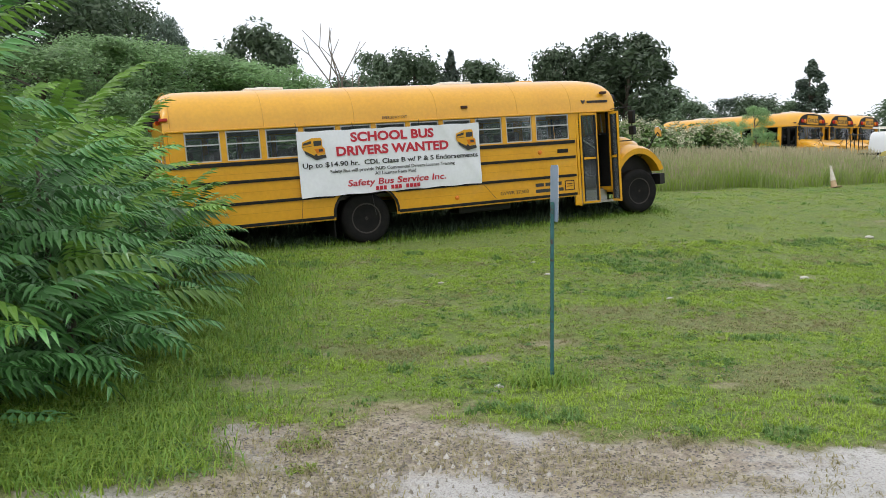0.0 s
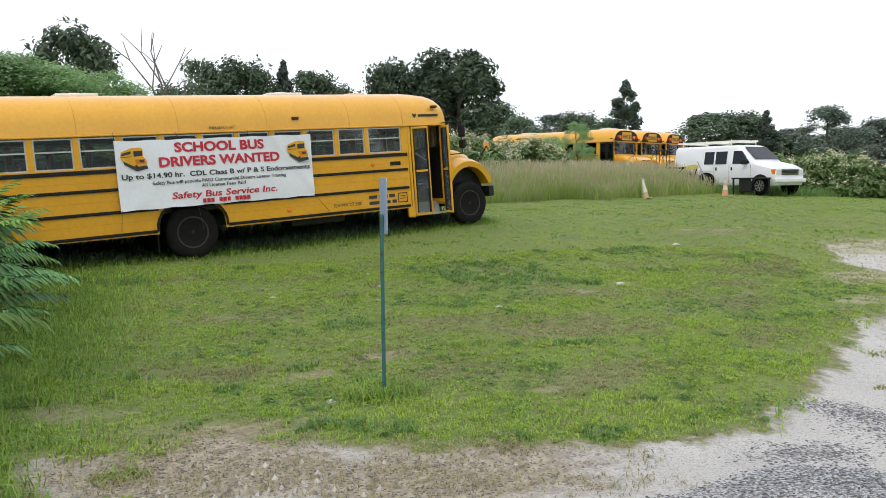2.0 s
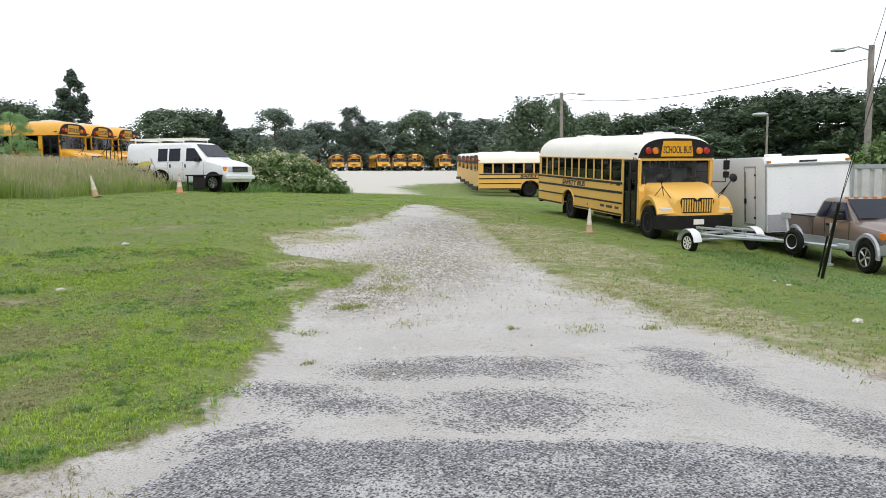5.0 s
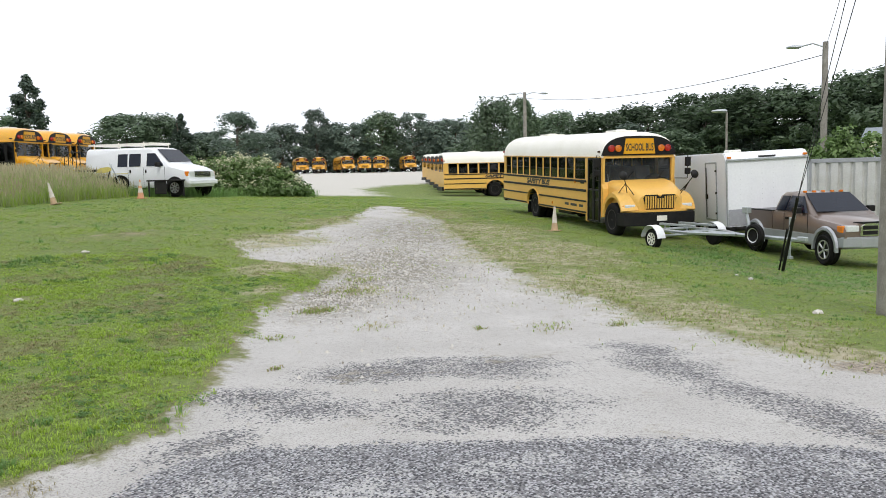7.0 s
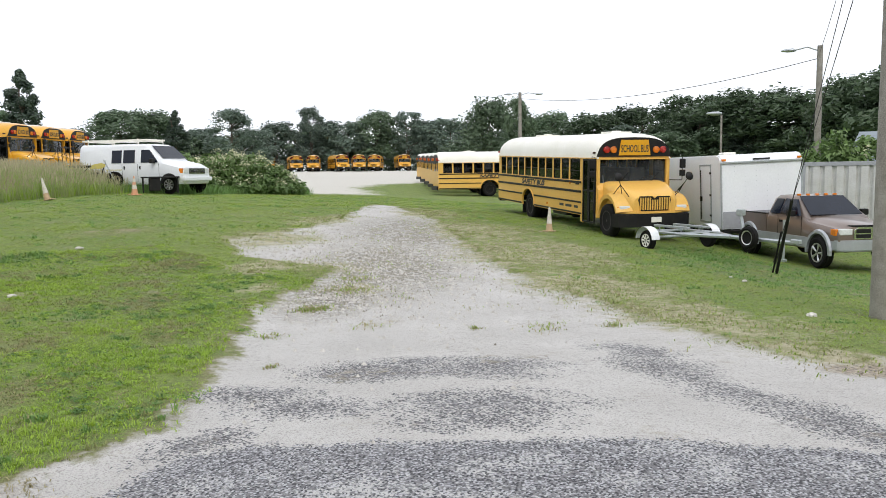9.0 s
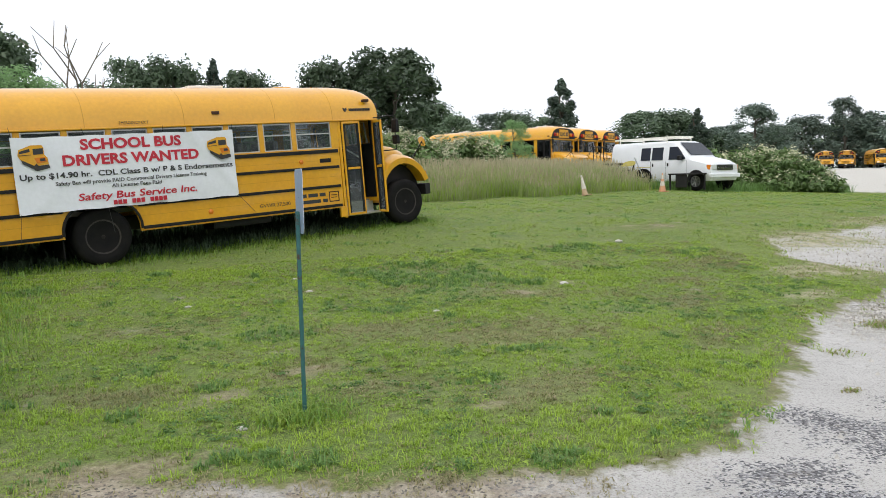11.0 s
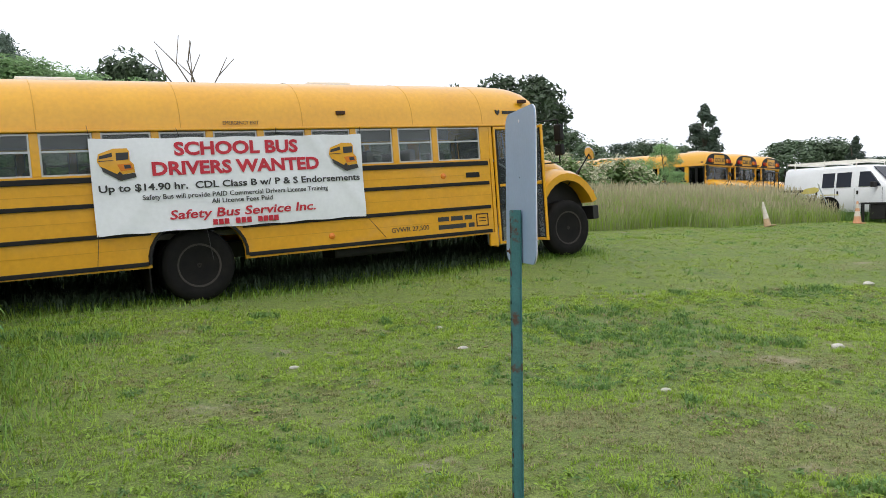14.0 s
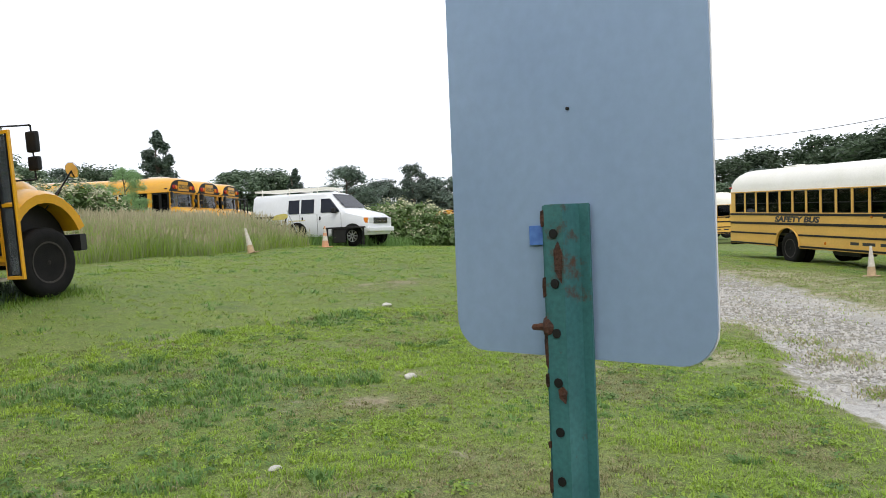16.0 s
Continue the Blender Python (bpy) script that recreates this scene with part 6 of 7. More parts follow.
def build_van():
    v = thing("van", "white full-size cargo van with ladder racks on its roof", "van", upright(19.2, 33.0, -70, 0, 0, float(lie(20.4, 30.9)) + .03))
    lo = .38
    def half(w, belt, top, tw, z0=lo):
        return [(w * .93, z0), (w, z0 + .12), (w, belt * .75 + .1), (w * .985, belt), (tw + (w - tw) * .45, belt + (top - belt) * .55), (tw, top - .08), (tw * .86, top), (0, top + .02)]
    bm = bmesh.new()
    shell(bm, [(-1.12, half(.96, 1.30, 2.06, .82)), (-1.05, half(1.0, 1.32, 2.10, .86)), (1.6, half(1.0, 1.32, 2.10, .86)), (2.22, half(1.0, 1.32, 2.09, .85)), (2.42, half(1.0, 1.32, 2.03, .83)), (3.10, half(1.0, 1.30, 1.44, .80)), (3.24, half(1.0, 1.24, 1.37, .82)), (3.92, half(.98, 1.08, 1.22, .80)), (4.10, half(.96, 1.0, 1.13, .78)), (4.16, half(.92, .92, 1.04, .74, .45))])
    part("body", bm, M_WHITE, v, smooth=True)
    for side in (-1, 1):
        for x, r in ((0, .40), (3.5, .42)):
            bm = bmesh.new()
            turned(bm, [(.44, 0), (.44, .02), (0, .021)], (x, side * .985, .40), (0, side, 0), 24)
            part("wheel_well", bm, M_BLACK, v)
            car_wheel(v, x, side * .93, .365, side, M_SILVER, 8)
        for a, b, c in ((.62, 1.12, 0), (1.22, 1.80, 0), (2.12, 2.86, 1)):
            bm = bmesh.new()
            z0, z1 = 1.30, 1.84
            pts = [(a, z0), (b if not c else 2.96, z0), (b if not c else 2.48, z1), (a, z1)]
            prism(bm, pts, "y", side * .90, side * .99)
            bmesh.ops.transform(bm, matrix=Matrix(((1, 0, 0, 0), (0, 1, -side * .16, side * .226), (0, 0, 1, 0), (0, 0, 0, 1))), verts=bm.verts)
            part("side_window", bm, M_TINT, v, "dark blue tinted window")
        for x in (1.16, 1.95, 3.02):
            bm = bmesh.new()
            box(bm, x - .006, x + .006, side * 1.0 - .004, side * 1.0 + .004, .5, 1.25)
            part("door_seam", bm, M_BLACK, v)
        for x in (1.28, 2.08):
            bm = bmesh.new()
            box(bm, x - .03, x + .03, *sorted((side * 1.0, side * 1.03)), 1.02, 1.16, .01)
            part("door_handle", bm, M_BLACK, v)
        bm = bmesh.new()
        box(bm, 2.72, 2.86, *sorted((side * 1.02, side * 1.24)), 1.26, 1.46, .03)
        part("side_mirror", bm, M_BLACK, v)
        bm = bmesh.new()
        box(bm, 4.04, 4.185, *sorted((side * .57, side * .88)), .84, 1.04, .02)
        part("headlight", bm, M_LENS, v)
        bm = bmesh.new()
        box(bm, 3.98, 4.14, *sorted((side * .88, side * .968)), .84, 1.04, .015)
        part("turn_lamp", bm, M_AMBER, v)
    bm = bmesh.new()
    prism(bm, [(-.78, 0), (.78, 0), (.70, .80), (-.70, .80)], "z", .018, .034)
    bmesh.ops.transform(bm, matrix=Matrix.Translation((3.09, 0, 1.47)) @ Matrix(((0, -.755, .656, 0), (1, 0, 0, 0), (0, .656, .755, 0), (0, 0, 0, 1))), verts=bm.verts)
    part("windshield", bm, M_TINT, v)
    bm = bmesh.new()
    box(bm, 4.14, 4.19, -.56, .56, .80, 1.05, .015)
    grille = part("grille", bm, M_CHROME, v)
    for z in (.835, .895, .955, 1.005):
        bm = bmesh.new()
        box(bm, 4.188, 4.196, -.52, .52, z - .016, z + .016)
        part("grille_opening", bm, M_BLACK, grille)
    bm = bmesh.new()
    box(bm, 4.10, 4.26, -.98, .98, .50, .68, .04)
    part("front_bumper", bm, M_WHITE, v)
    for x in (-.7, .6, 1.9):
        bm = bmesh.new()
        pipe(bm, [(x, -.82, 2.0), (x, -.82, 2.22), (x, .82, 2.22), (x, .82, 2.0)], .022, 6)
        for y in (-.82, .82):
            rod(bm, (x, y, 2.2), (x, y, 2.34), .022, n=6)
        part("ladder_rack", bm, M_ROOFWHITE, v)
    for y in (-.62, -.25, .3):
        bm = bmesh.new()
        for dy in (0, .18):
            box(bm, -1.2, 2.25, y + dy, y + dy + .03, 2.24, 2.31)
        for k in range(11):
            rod(bm, (-1.0 + k * .3, y, 2.275), (-1.0 + k * .3, y + .2, 2.275), .014, n=6)
        part("ladder", bm, M_ROOFWHITE, v)


build_van()


def build_pickup():
    p = thing("pickup_truck", "bronze and silver extended-cab pickup truck parked on grass", "pickup truck", upright(23.95, 6.2, -135, 0, 0, -.80))
    def half(w, belt, top, tw, z0=.42):
        return [(w * .94, z0), (w, z0 + .10), (w, .74), (w * 1.005, .78), (w * .985, belt - .06), (w * .95, belt), (tw, top - .06), (tw * .88, top), (0, top + .02)]
    # bed
    bm = bmesh.new()
    out = [(-1.12, .52), (-.48, .52)] + [(-.45 * math.cos(a), .44 + .45 * math.sin(a)) for a in np.linspace(.15, math.pi - .15, 9)] + [(.48, .46), (.86, .46), (.86, 1.20), (-1.12, 1.20)]
    for side in (-1, 1):
        prism(bm, out, "y", side * .89, side * .80)
    box(bm, -1.12, .86, -.80, .80, .62, .68)
    box(bm, -1.13, -1.07, -.80, .80, .55, 1.18)
    box(bm, .80, .86, -.80, .80, .6, 1.18)
    part("bed", bm, M_BRONZE, p)
    bm = bmesh.new()
    for side in (-1, 1):
        box(bm, -1.12, .86, side * .85 - .05, side * .85 + .05, 1.19, 1.225, .012)
    part("bed_rail", bm, M_BLACK, p)
    bm = bmesh.new()
    shell(bm, [(.90, half(.89, 1.20, 1.23, .70)), (.92, half(.89, 1.20, 1.66, .66)), (1.05, half(.89, 1.20, 1.71, .66)), (1.75, half(.89, 1.20, 1.71, .66)), (1.95, half(.89, 1.20, 1.67, .64)), (2.62, half(.89, 1.18, 1.20, .70)), (2.75, half(.89, 1.10, 1.17, .72)), (3.8, half(.87, 1.00, 1.08, .66)), (3.98, half(.82, .92, 1.02, .58, .52))])
    part("cab", bm, M_BRONZE, p, smooth=True)
    for side in (-1, 1):
        for x in (0, 3.33):
            bm = bmesh.new()
            turned(bm, [(.43, 0), (.43, .015), (0, .016)], (x, side * .885, .42), (0, side, 0), 24)
            part("wheel_well", bm, M_BLACK, p)
            bm = bmesh.new()
            loft(bm, [[(x - e * math.cos(a), side * o, .42 + e * math.sin(a)) for a in np.linspace(-.15, math.pi + .15, 15)] for e, o in ((.42, .90), (.43, .955), (.50, .955), (.53, .90))], False, False)
            part("wheel_flare", bm, M_TRUCKGREY, p, "silver wheel flare")
            car_wheel(p, x, side * .84, .375, side, M_SILVER, 5, .25)
        bm = bmesh.new()
        box(bm, .44, 2.86, *sorted((side * .893, side * .912)), .46, .72, .01)
        part("lower_cladding", bm, M_TRUCKGREY, p, "silver lower body panel")
        for pts in ([(1.02, 1.24), (1.42, 1.24), (1.42, 1.62), (1.08, 1.62)], [(1.50, 1.24), (2.42, 1.22), (1.98, 1.62), (1.50, 1.63)]):
            bm = bmesh.new()
            prism(bm, pts, "y", side * .80, side * .87)
            bmesh.ops.transform(bm, matrix=Matrix(((1, 0, 0, 0), (0, 1, -side * .46, side * .575), (0, 0, 1, 0), (0, 0, 0, 1))), verts=bm.verts)
            part("side_window", bm, M_TINT, p, "tinted side window")
        for x in (1.46, 2.55):
            bm = bmesh.new()
            box(bm, x - .005, x + .005, side * .893 - .004, side * .893 + .004, .5, 1.2)
            part("door_seam", bm, M_BLACK, p)
        bm = bmesh.new()
        box(bm, 1.54, 1.68, *sorted((side * .89, side * .915)), 1.02, 1.08, .008)
        part("door_handle", bm, M_BLACK, p)
        bm = bmesh.new()
        box(bm, 2.18, 2.32, *sorted((side * .90, side * 1.10)), 1.20, 1.36, .03)
        part("side_mirror", bm, M_BLACK, p)
        bm = bmesh.new()
        box(bm, 3.86, 4.0, *sorted((side * .48, side * .80)), .84, .99, .025)
        part("headlight", bm, M_LENS, p)
        bm = bmesh.new()
        box(bm, 3.72, 3.92, *sorted((side * .79, side * .868)), .82, .98, .02)
        part("turn_lamp", bm, M_AMBER, p)
    bm = bmesh.new()
    prism(bm, [(-.70, 0), (.70, 0), (.60, .80), (-.60, .80)], "z", .050, .062)
    bmesh.ops.transform(bm, matrix=Matrix.Translation((2.60, 0, 1.205)) @ Matrix(((0, -.83, .56, 0), (1, 0, 0, 0), (0, .56, .83, 0), (0, 0, 0, 1))), verts=bm.verts)
    part("windshield", bm, M_TINT, p)
    bm = bmesh.new()
    prism(bm, [(-.46, .74), (.46, .74), (.46, .96), (.36, 1.03), (-.36, 1.03), (-.46, .96)], "x", 3.94, 4.02, .01)
    grille = part("grille", bm, M_CHROME, p)
    for y0, z0 in ((-.40, .77), (.04, .77), (-.40, .89), (.04, .89)):
        bm = bmesh.new()
        box(bm, 4.015, 4.03, y0, y0 + .36, z0, z0 + .09)
        part("grille_opening", bm, M_BLACK, grille)
    bm = bmesh.new()
    prism(bm, [(3.78, -.90), (3.98, -.86), (4.12, -.5), (4.12, .5), (3.98, .86), (3.78, .90)], "z", .46, .72, .03)
    part("front_bumper", bm, M_TRUCKGREY, p)
    bm = bmesh.new()
    prism(bm, [(3.88, -.56), (4.0, -.4), (4.0, .4), (3.88, .56)], "z", 1.03, 1.07, .008)
    part("bug_shield", bm, M_BLACK, p)
    for k in range(5):
        bm = bmesh.new()
        box(bm, 1.72, 1.80, -.50 + k * .25 - .04, -.50 + k * .25 + .04, 1.705, 1.757, .012)
        part("cab_lamp", bm, M_AMBER, p)
    bm = bmesh.new()
    box(bm, -.9, 3.7, -.45, -.35, .40, .52)
    box(bm, -.9, 3.7, .35, .45, .40, .52)
    part("chassis", bm, M_BLACK, p)


build_pickup()


def build_cargo_trailer():
    t = thing("cargo_trailer", "white enclosed cargo trailer with a side door", "trailer", Matrix.Translation((23.25, 7.6, -.60)) @ pose(0, 0, 0, 0, 0, -139) @ pose(0, 0, 0, 2.0, 0, 0))
    # local: x forward, y left; the near right corner of the nose at the origin
    w, ln = 2.42, 6.2
    bm = bmesh.new()
    prism(bm, [(0, .48), (0, 2.42), (-.10, 2.58), (-.30, 2.62), (-ln, 2.62), (-ln, .48)], "y", 0, w, .03)
    body = part("body", bm, M_TRAILER, t)
    bm = bmesh.new()
    box(bm, .002, .012, .06, w - .06, .50, .98)
    part("stone_guard", bm, M_GREYPANEL, body, "grey stone guard")
    bm = bmesh.new()
    box(bm, .002, .05, 0, w, 2.36, 2.42, .01)
    for y in (.02, w - .02):
        box(bm, .002, .03, y - .02, y + .02, .48, 2.36)
    part("nose_trim", bm, M_GALV, body)
    for k in range(6):
        bm = bmesh.new()
        y = .42 + k * .32
        for z in np.linspace(1.1, 2.28, 9):
            turned(bm, [(.007, 0), (.005, .004), (0, .005)], (.001, y, float(z)), (1, 0, 0), 6)
        part("rivet_row", bm, M_GALV, body)
    bm = bmesh.new()
    box(bm, .012, .018, .95, 1.45, 2.44, 2.49)
    part("maker_mark", bm, M_LETTER_DARK, body)
    for y in (.10, w - .10):
        bm = bmesh.new()
        box(bm, -.02, .02, y - .06, y + .06, 2.44, 2.50, .008)
        part("clearance_lamp", bm, M_AMBER, body)
    bm = bmesh.new()
    for a, b, c, d in ((-1.55, -1.50, .62, 2.36), (-.72, -.67, .62, 2.36), (-1.5, -.72, 2.31, 2.36), (-1.5, -.72, .62, .67)):
        box(bm, a, b, -.02, 0, c, d, .004)
    door = part("side_door_frame", bm, M_GALV, body)
    bm = bmesh.new()
    box(bm, -1.495, -.725, -.012, -.002, .675, 2.305)
    leaf = part("door", bm, M_TRAILER, door)
    bm = bmesh.new()
    for z in (.85, 1.45, 2.1):
        box(bm, -.76, -.66, -.03, -.012, z - .03, z + .03)
    part("hinge", bm, M_BLACK, leaf)
    bm = bmesh.new()
    rod(bm, (-1.40, -.04, .7), (-1.40, -.04, 2.2), .014, n=6)
    box(bm, -1.46, -1.36, -.05, -.01, 1.25, 1.40)
    part("latch_bar", bm, M_BLACK, leaf)
    bm = bmesh.new()
    box(bm, -2.6, -2.2, w / 2 - .2, w / 2 + .2, 2.62, 2.70, .03)
    part("roof_vent", bm, M_ROOFWHITE, body)
    bm = bmesh.new()
    box(bm, -ln, 0, .05, w - .05, .36, .48)
    pipe(bm, [(0, .3, .42), (1.2, w / 2, .42)], .05, 6)
    pipe(bm, [(0, w - .3, .42), (1.2, w / 2, .42)], .05, 6)
    rod(bm, (1.0, w / 2, .05), (1.0, w / 2, .85), .035, n=8)
    part("tongue", bm, M_BLACK, t)
    for side, y in ((-1, .12), (1, w - .12)):
        for x in (-3.0, -3.8):
            car_wheel(t, x, y, .34, side, M_SILVER, 5)


build_cargo_trailer()


def build_boat_trailer():
    t = thing("boat_trailer", "empty galvanised boat trailer with white mudguards", "trailer", upright(21.0, 8.0, -120, 0, 0, -.50))
    for side in (-1, 1):
        bm = bmesh.new()
        pipe(bm, [(-.6, side * .55, .46), (.9, side * .55, .46), (2.0, side * .06, .46)], .045, 6)
        part("side_rail", bm, M_GALV, t)
    part("tongue", rod(bmesh.new(), (1.0, 0, .46), (4.0, 0, .46), .05, n=6), M_GALV, t)
    for x in (-.5, .6):
        part("crossbar", rod(bmesh.new(), (x, -.58, .46), (x, .58, .46), .04, n=6), M_GALV, t)
    part("axle", rod(bmesh.new(), (0, -1.0, .34), (0, 1.0, .34), .035, n=8), M_GALV, t)
    for side in (-1, 1):
        car_wheel(t, 0, side * 1.0, .27, side, M_ROOFWHITE, 8, .17)
        bm = bmesh.new()
        loft(bm, [[(.36 * e * math.cos(a), side * y, .27 + .36 * e * math.sin(a)) for a in np.linspace(.1, math.pi - .1, 11)] for y, e in ((.88, 1), (.90, 1.03), (1.12, 1.03), (1.14, 1))], False, False)
        part("mudguard", bm, M_WHITE, t, "white mudguard")
        bm = bmesh.new()
        box(bm, -.6, .8, side * .32 - .05, side * .32 + .05, .58, .64, .01)
        for x in (-.4, .5):
            rod(bm, (x, side * .32, .46), (x, side * .32, .6), .02, n=6)
        part("bunk", bm, M_GALV, t)
    # spare wheel, winch post, jack
    base = new("spare_wheel")
    base.parent = t
    base.location = (2.75, -.16, .50)
    bm = bmesh.new()
    turned(bm, [(.17, -.06), (.22, -.085), (.27, -.05), (.27, .05), (.22, .085), (.17, .06)], (0, 0, 0), (0, -1, 0), 22)
    part("tyre", bm, M_RUBBER, base, smooth=True)
    bm = bmesh.new()
    turned(bm, [(.17, .03), (.175, .07), (.15, .06), (.09, .01), (.05, .03), (0, .03)], (0, 0, 0), (0, -1, 0), 18)
    part("rim", bm, M_SILVER, base, smooth=True)
    bm = bmesh.new()
    pipe(bm, [(2.45, 0, .46), (2.30, 0, 1.05)], .04, 6)
    box(bm, 2.22, 2.40, -.07, .07, 1.0, 1.15, .02)
    part("winch_post", bm, M_GALV, t)
    bm = bmesh.new()
    rod(bm, (3.55, .12, .05), (3.55, .12, .95), .03, n=8)
    rod(bm, (3.55, .12, .0), (3.55, .12, .05), .08, n=10)
    pipe(bm, [(3.55, .12, .93), (3.70, .12, .93), (3.70, .12, 1.03)], .012, 5)
    part("jack", bm, M_GALV, t)
    bm = bmesh.new()
    box(bm, 3.9, 4.15, -.05, .05, .44, .54, .02)
    part("coupler", bm, M_GALV, t)


build_boat_trailer()


# ---- poles, wires, container, shed ----
def pole(name, label, x, y, top, r0, r1, lean=(0, 0), arms=(), z=None):
    z = float(lie(x, y)) if z is None else z
    p = thing(name, label, "utility pole" if r0 > .1 else "lamp post", Matrix.Translation((x, y, z)))
    bm = bmesh.new()
    rod(bm, (0, 0, -.3), (lean[0], lean[1], top - z), r0, r1, 14)
    part("shaft", bm, M_WOOD, p, smooth=True)
    for ax, ay, az in arms:
        bm = bmesh.new()
        b = Vector((lean[0], lean[1], top - z - .25))
        tip = b + Vector((ax, ay, az))
        mid = b.lerp(tip, .5) + Vector((0, 0, .16))
        pipe(bm, [b, mid, tip], .03, 6)
        arm = part("arm", bm, M_GALV, p)
        bm = bmesh.new()
        d = Vector((ax, ay, 0)).normalized()
        rings = []
        for s, w, h in ((-.05, .05, .05), (.1, .12, .09), (.35, .15, .08), (.55, .10, .05), (.6, .02, .02)):
            c = tip + d * s
            n = Vector((-d.y, d.x, 0))
            rings.append([c + n * w * math.cos(a) + Vector((0, 0, h * math.sin(a))) for a in np.linspace(0, 2 * math.pi, 11)[:-1]])
        loft(bm, rings)
        part("lamp_head", bm, M_GALV, arm, smooth=True)
    return p


near_pole = pole("utility_pole", "weathered grey wooden utility pole beside the drive", 12.85, 1.775, 9.5, .21, .15)
bm = bmesh.new()
d = Vector((-.988, -.149, 0))
for z in (2.02, 1.90):
    box(bm, -.06, .06, -.003, .003, z - .025, z + .025, m=Matrix.Translation(d * .212) @ pose(0, 0, 0, 0, 0, -81.5 + 172))
part("yellow_tag", bm, M_AMBER, near_pole, "small yellow number tag")
street_pole = pole("utility_pole", "wooden pole carrying a street lamp on an arm", 39.3, 8.75, 7.05, .17, .12, arms=((-.25, 1.0, .12),), z=-.3)
far_lamp = pole("street_lamp", "distant wooden pole with two lamp arms", 57.7, 36.3, 8.2, .17, .13, arms=((-.45, .6, .1), (.8, -1.1, .1)))
flood = pole("lamp_post", "thin pole with two small floodlights behind the trailer", 34.4, 11.45, 3.9, .05, .045, arms=((-.02, .03, .30),))


def wire(name, label, a, b, sag, r=.012, n=16):
    w = thing(name, label, "cable", Matrix.Translation(a))
    bm = bmesh.new()
    a, b = Vector(a), Vector(b)
    pts = [(b - a) * t - Vector((0, 0, 4 * sag * t * (1 - t))) for t in np.linspace(0, 1, n)]
    loft(bm, [[p + Vector((r * math.cos(q), r * math.sin(q) * .7, r * math.sin(q))) for q in (0, 1.57, 3.14, 4.71)] for p in pts])
    part("strand", bm, M_WIRE, w)


guy_foot = Vector((18.2, 4.72, float(lie(18.2, 4.72)) + .22))
wire("overhead_wire", "thin overhead wire between poles", (39.3, 8.75, 6.5), (57.7, 36.3, 7.7), .8, .014)
wire("overhead_wire", "thin overhead wire between poles", (39.3, 8.75, 6.8), (12.85, 1.5, 9.2), .5, .011)
wire("guy_wire", "steel guy wire running up to the pole", guy_foot, (12.95, 1.6, 8.3), .05, .008)
wire("guy_wire", "steel guy wire running up to the pole", guy_foot + Vector((.15, .1, 0)), (12.95, 1.6, 7.0), .05, .008)
g = thing("guy_guard", "black plastic guard round the foot of a guy wire", "guard", Matrix.Translation(guy_foot))
bm = bmesh.new()
way = (Vector((12.95, 1.6, 8.3)) - guy_foot).normalized()
rod(bm, (0, 0, -.3), way * 1.75, .036, .032, 10)
part("sleeve", bm, M_BLACK, g)
bm = bmesh.new()
rod(bm, Vector((.12, .1, -.25)), way * .9 + Vector((.1, .08, 0)), .02, .02, 8)
part("anchor_rod", bm, M_BLACK, g)


def build_container():
    c = thing("shipping_container", "white corrugated steel shipping container with dirt streaks", "container", Matrix.Translation((29.6, .2, -.80)) @ pose(0, 0, 0, 0, 0, 87))
    ln, w, h = 6.9, 2.44, 2.6
    bm = bmesh.new()
    out, x = [], .1
    while x < ln - .3:
        out += [(x, -.02), (x + .10, -.02), (x + .13, .06), (x + .35, .06), (x + .38, -.02)]
        x += .38
    out += [(ln - .1, 0), (ln - .1, -w), (.1, -w)]
    prism(bm, out, "z", .15, h - .1)
    part("wall", bm, M_CONTAINER, c)
    bm = bmesh.new()
    for z in (.08, h - .06):
        box(bm, 0, ln, -.06, .08, z - .07, z + .07, .01)
        box(bm, 0, ln, -w - .06, -w + .06, z - .07, z + .07, .01)
    for x in (.06, ln - .06):
        for y in (0, -w):
            box(bm, x - .07, x + .07, y - .07, y + .08, .0, h + .01, .01)
    part("frame", bm, M_GREYPANEL, c)
    bm = bmesh.new()
    box(bm, .05, ln - .05, -w, 0, h - .10, h - .04)
    part("roof", bm, M_CONTAINER, c)


build_container()


def build_shed():
    s = thing("shed", "low shed with a grey metal roof behind the container", "shed", Matrix.Translation((38.5, 1.5, -1.7)) @ pose(0, 0, 0, 0, 0, 90))
    bm = bmesh.new()
    box(bm, -5, 5, -3, 3, 0, 3.1)
    part("wall", bm, M_GREYPANEL, s)
    bm = bmesh.new()
    prism(bm, [(-3.4, 3.05), (0, 4.7), (3.4, 3.05), (3.4, 3.15), (0, 4.82), (-3.4, 3.15)], "x", -5.4, 5.4)
    part("roof", bm, M_METALROOF, s)


build_shed()


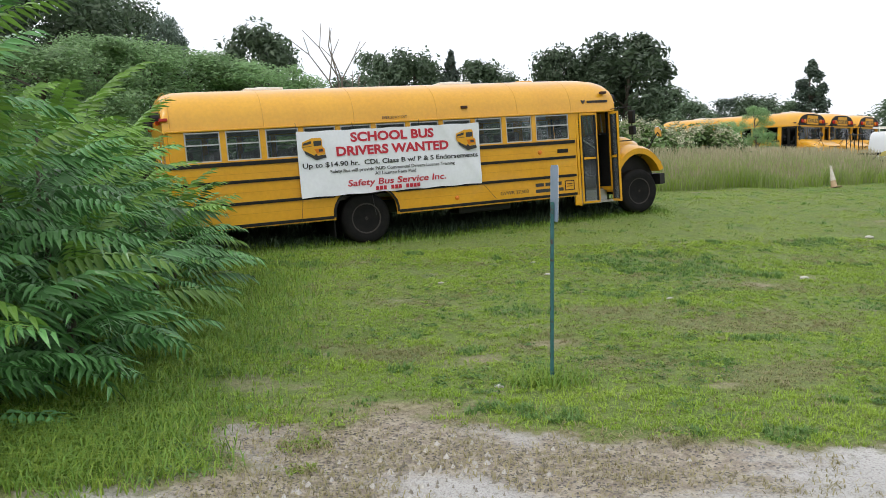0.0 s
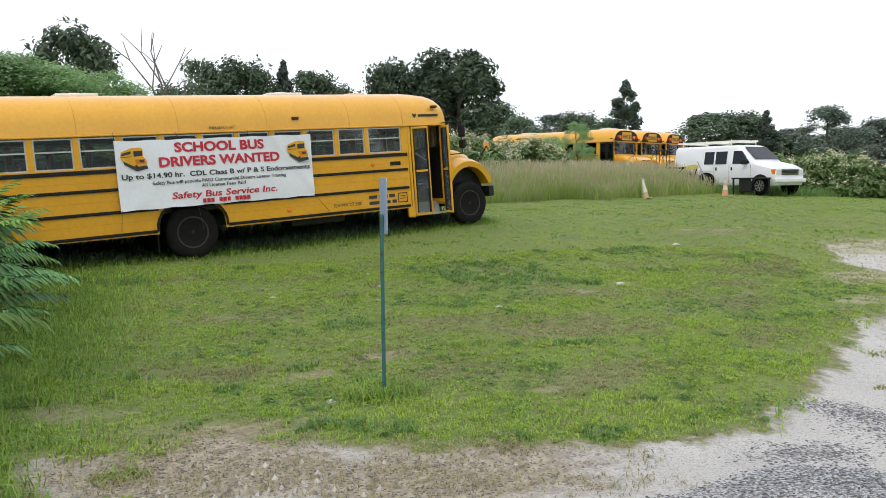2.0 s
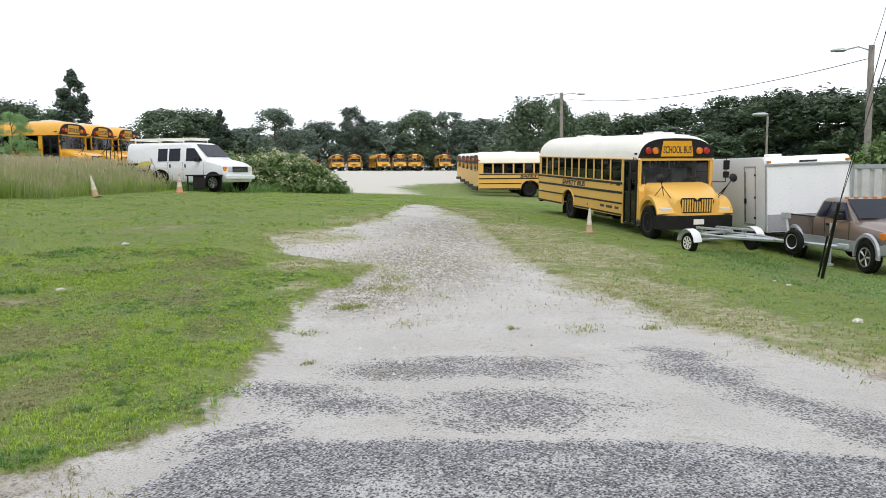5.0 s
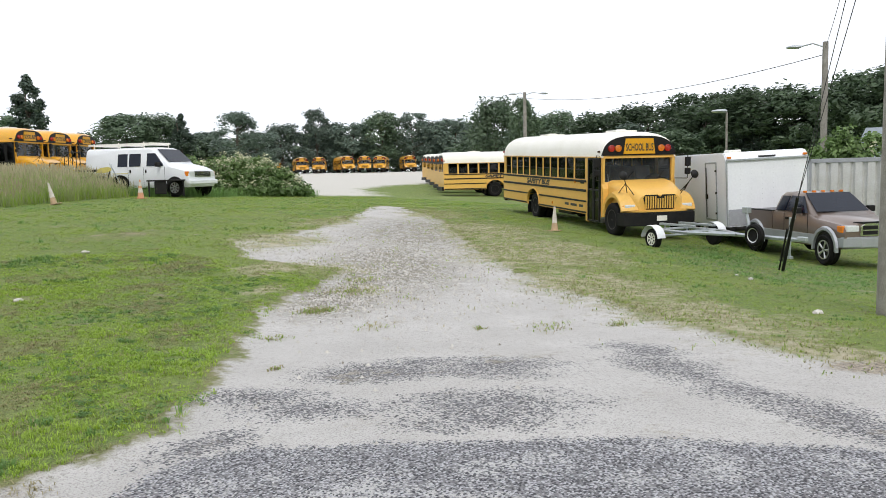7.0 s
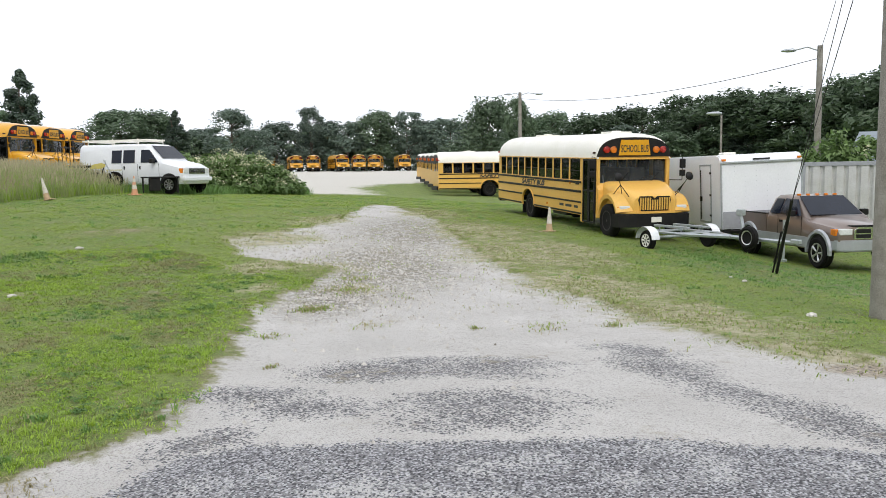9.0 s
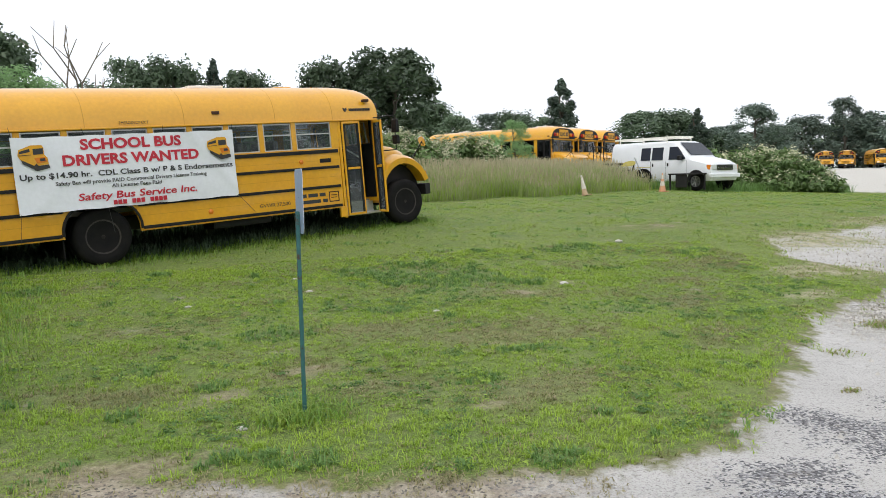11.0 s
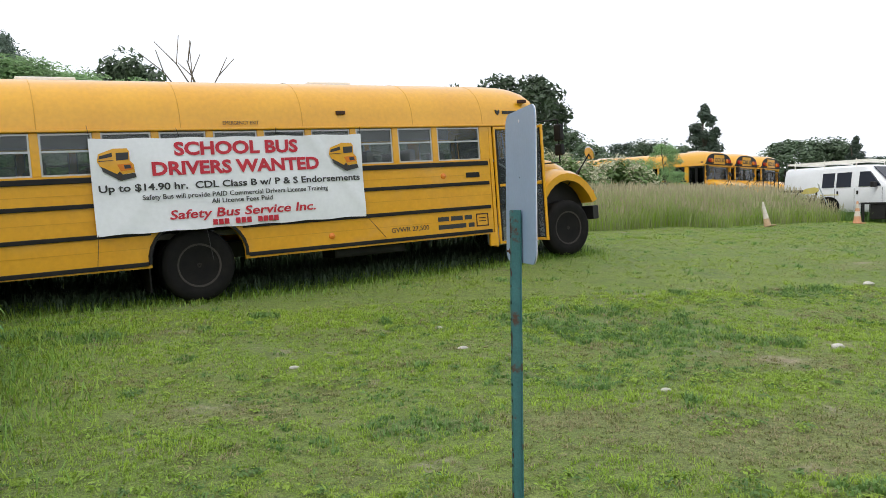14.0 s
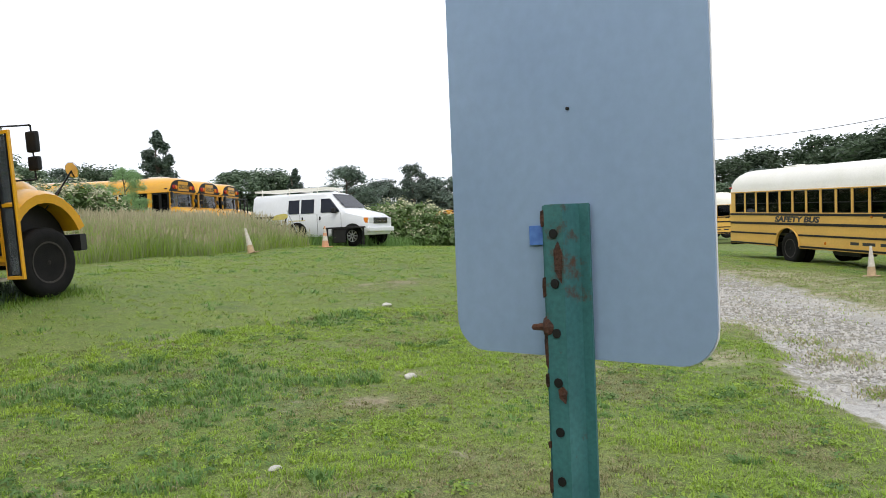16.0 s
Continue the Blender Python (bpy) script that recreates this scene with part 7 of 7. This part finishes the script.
# ---- cones, dirt bike, rack, small things ----
def cone(x, y, tilt, turn, faded=False, h=.72):
    z = float(lie(x, y))
    c = thing("traffic_cone", "faded cone leaning in the grass" if faded else "dirty orange traffic cone with white bands", "traffic cone", Matrix.Translation((x, y, z)) @ pose(0, 0, 0, 0, 0, turn) @ pose(0, 0, 0, 0, tilt, 0), "traffic cones")
    tone = M_CONEWHITE if faded else M_CONE
    bm = bmesh.new()
    box(bm, -.18, .18, -.18, .18, 0, .03, .008)
    part("base", bm, M_CONETAN if faded else M_CONE, c)
    r = lambda q: (.105 if faded else .13) - (.08 if faded else .105) * q
    for a, b, m in ((.03, .32, M_CONE if not faded else M_CONETAN), (.32, .55, M_CONEWHITE), (.55, .68, tone), (.68, .88, M_CONEWHITE), (.88, 1.0, tone)):
        bm = bmesh.new()
        rod(bm, (0, 0, a * h), (0, 0, b * h), r(a), r(b), 18, b == 1.0)
        part("sleeve", bm, m, c, smooth=True)


cone(12.45, 25.35, 12, 128, True)
cone(16.9, 27.75, 0, 0, False)
cone(20.55, 11.75, 3, 20, True)


def build_dirt_bike():
    b = thing("dirt_bike", "old dirt bike with a pale yellow tank beside the van", "motorcycle", upright(16.3, 30.9, -35, 0, 0) @ pose(0, 0, .10))
    for x in (0, 1.4):
        bm = bmesh.new()
        turned(bm, [(.27, -.03), (.31, -.05), (.34, 0), (.31, .05), (.27, .03)], (x, 0, .34), (0, 1, 0), 22)
        w = part("wheel", bm, M_RUBBER, b)
        bm = bmesh.new()
        for k in range(10):
            a = math.pi * k / 5
            rod(bm, (x, 0, .34), (x + .27 * math.cos(a), 0, .34 + .27 * math.sin(a)), .005, n=4)
        part("spokes", bm, M_GALV, w)
    bm = bmesh.new()
    pipe(bm, [(0, 0, .34), (.55, 0, .42), (.9, 0, .45), (1.05, 0, .95), (.45, 0, .85), (0, .0, .34)], .025, 6)
    box(bm, .5, .85, -.10, .10, .35, .65, .04)
    part("frame", bm, M_BLACK, b)
    bm = bmesh.new()
    for y in (-.08, .08):
        pipe(bm, [(1.4, y, .34), (1.08, y, 1.05)], .02, 6)
    pipe(bm, [(1.06, -.36, 1.14), (1.1, -.1, 1.05), (1.1, .1, 1.05), (1.06, .36, 1.14)], .013, 6)
    part("fork", bm, M_GALV, b)
    bm = bmesh.new()
    loft(bm, [[(x, y * w, z) for y, z in ((-.1, h0), (.1, h0), (.09, h1), (-.09, h1))] for x, w, h0, h1 in ((.5, .8, .8, .88), (.7, 1.2, .78, .98), (.95, 1.2, .80, 1.02), (1.08, .7, .88, .98))])
    part("tank", bm, M_DIRTBIKE, b, "pale yellow tank")
    bm = bmesh.new()
    box(bm, -.25, .6, -.09, .09, .84, .93, .03)
    part("seat", bm, M_BLACK, b)
    bm = bmesh.new()
    box(bm, -.55, -.1, -.07, .07, .80, .83, .01)
    part("mudguard", bm, M_DIRTBIKE, b)
    bm = bmesh.new()
    box(bm, 1.12, 1.70, -.07, .07, .72, .75, .01)
    part("mudguard", bm, M_DIRTBIKE, b)


build_dirt_bike()


def build_rack(x, y, turn, w, h, name, label):
    r = thing(name, label, "rack", upright(x, y, turn))
    for a in np.linspace(0, w, 5):
        part("bar", rod(bmesh.new(), (a, 0, 0), (a, 0, h), .018, n=6), M_BLACK, r)
    for z in (.3, h):
        part("rail", rod(bmesh.new(), (0, 0, z), (w, 0, z), .022, n=6), M_BLACK, r)


build_rack(16.75, 33.2, 30, 1.1, 1.75, "metal_gate", "dark metal gate frame standing behind the van")
t = thing("carrier", "low black metal carrier table beside the van", "rack", upright(18.3, 29.6, -30))
bm = bmesh.new()
box(bm, 0, 1.5, -.3, .3, .62, .68, .01)
for x in (.08, 1.42):
    for y in (-.25, .25):
        box(bm, x - .03, x + .03, y - .03, y + .03, 0, .62)
box(bm, .3, .75, -.25, .25, .1, .62, .03)
part("table", bm, M_BLACK, t)


def stones():
    """Loose pale stones on the gravel and a few white scraps in the lawn."""
    r = np.random.default_rng(21)
    v, f = [], []
    def stone(x, y, s):
        z = float(lie(x, y)) - .03
        k = len(v)
        for dx, dy, dz in ((1, 0, 0), (.3, .9, 0), (-.8, .5, 0), (-.7, -.6, 0), (.4, -.9, 0), (.1, .1, .38)):
            v.append((x + s * dx * r.uniform(.7, 1.2), y + s * dy * r.uniform(.7, 1.2), z + s * dz + (.0 if dz else -.02)))
        f.extend((k + i, k + (i + 1) % 5, k + 5) for i in range(5))
    for n, (cx, cy, sx, sy) in ((2600, (12.5, 10.8, 3.4, 1.5)), (900, (8.8, 8.8, 1.4, .8)), (160, (-.2, 4.5, .9, .35))):
        for _ in range(n):
            a = r.normal(size=2)
            stone(cx + sx * (a[0] * .72 - a[1] * .4), cy + sx * .75 * a[0] * .8 + sy * a[1], r.uniform(.006, .030) * (1 if n < 1000 else 1.25))
    pale = len(f)
    for n, (cx, cy, sx, sy) in ((900, (13.2, 11.4, 2.9, 1.2)), (420, (9.2, 9.2, 1.0, .7)), (260, (.2, 4.6, 1.0, .35))):
        for _ in range(n):
            a = r.normal(size=2)
            stone(cx + sx * (a[0] * .72 - a[1] * .4), cy + sx * .75 * a[0] * .8 + sy * a[1], r.uniform(.005, .019))
    clods = bpy.data.meshes.new("earth_clods")
    used = np.array(f[pale:]) - f[pale][0]
    clods.from_pydata(v[f[pale][0]:], [], used.tolist())
    clods.materials.append(M_CLOD)
    tagged(new("earth_clods", clods), "dark earth clods and stones in the gravel", "stones", kind="stuff")
    v, f = v[:f[pale][0]], f[:pale]
    me = bpy.data.meshes.new("gravel_stones")
    me.from_pydata(v, [], f)
    me.materials.append(M_STONE)
    tagged(new("gravel_stones", me), "loose pale stones scattered over the drive", "stones", kind="stuff")
    for x, y, s in ((1.52, 11.9, .05), (1.42, 12.9, .045), (-.1, 11.4, .04), (5.2, 11.4, .06), (7.9, 14.7, .07), (.4, 6.4, .04), (2.9, 10.2, .04), (16.4, 5.1, .05), (16.0, 4.7, .06), (12.2, 2.6, .09)):
        z = float(lie(x, y))
        bm = bmesh.new()
        bmesh.ops.create_icosphere(bm, subdivisions=2, radius=s)
        for q in bm.verts:
            q.co = Vector((q.co.x * 1.2, q.co.y * .8, q.co.z * .5)) * (1 + .35 * noise.noise(q.co * 14 + Vector((x, y, 0))))
        ob = part("stone", bm, M_STONE)
        ob.location = (x, y, z + s * .2)
        tagged(ob, "pale stone lying in the short grass", "stone", "stones in the lawn")


stones()
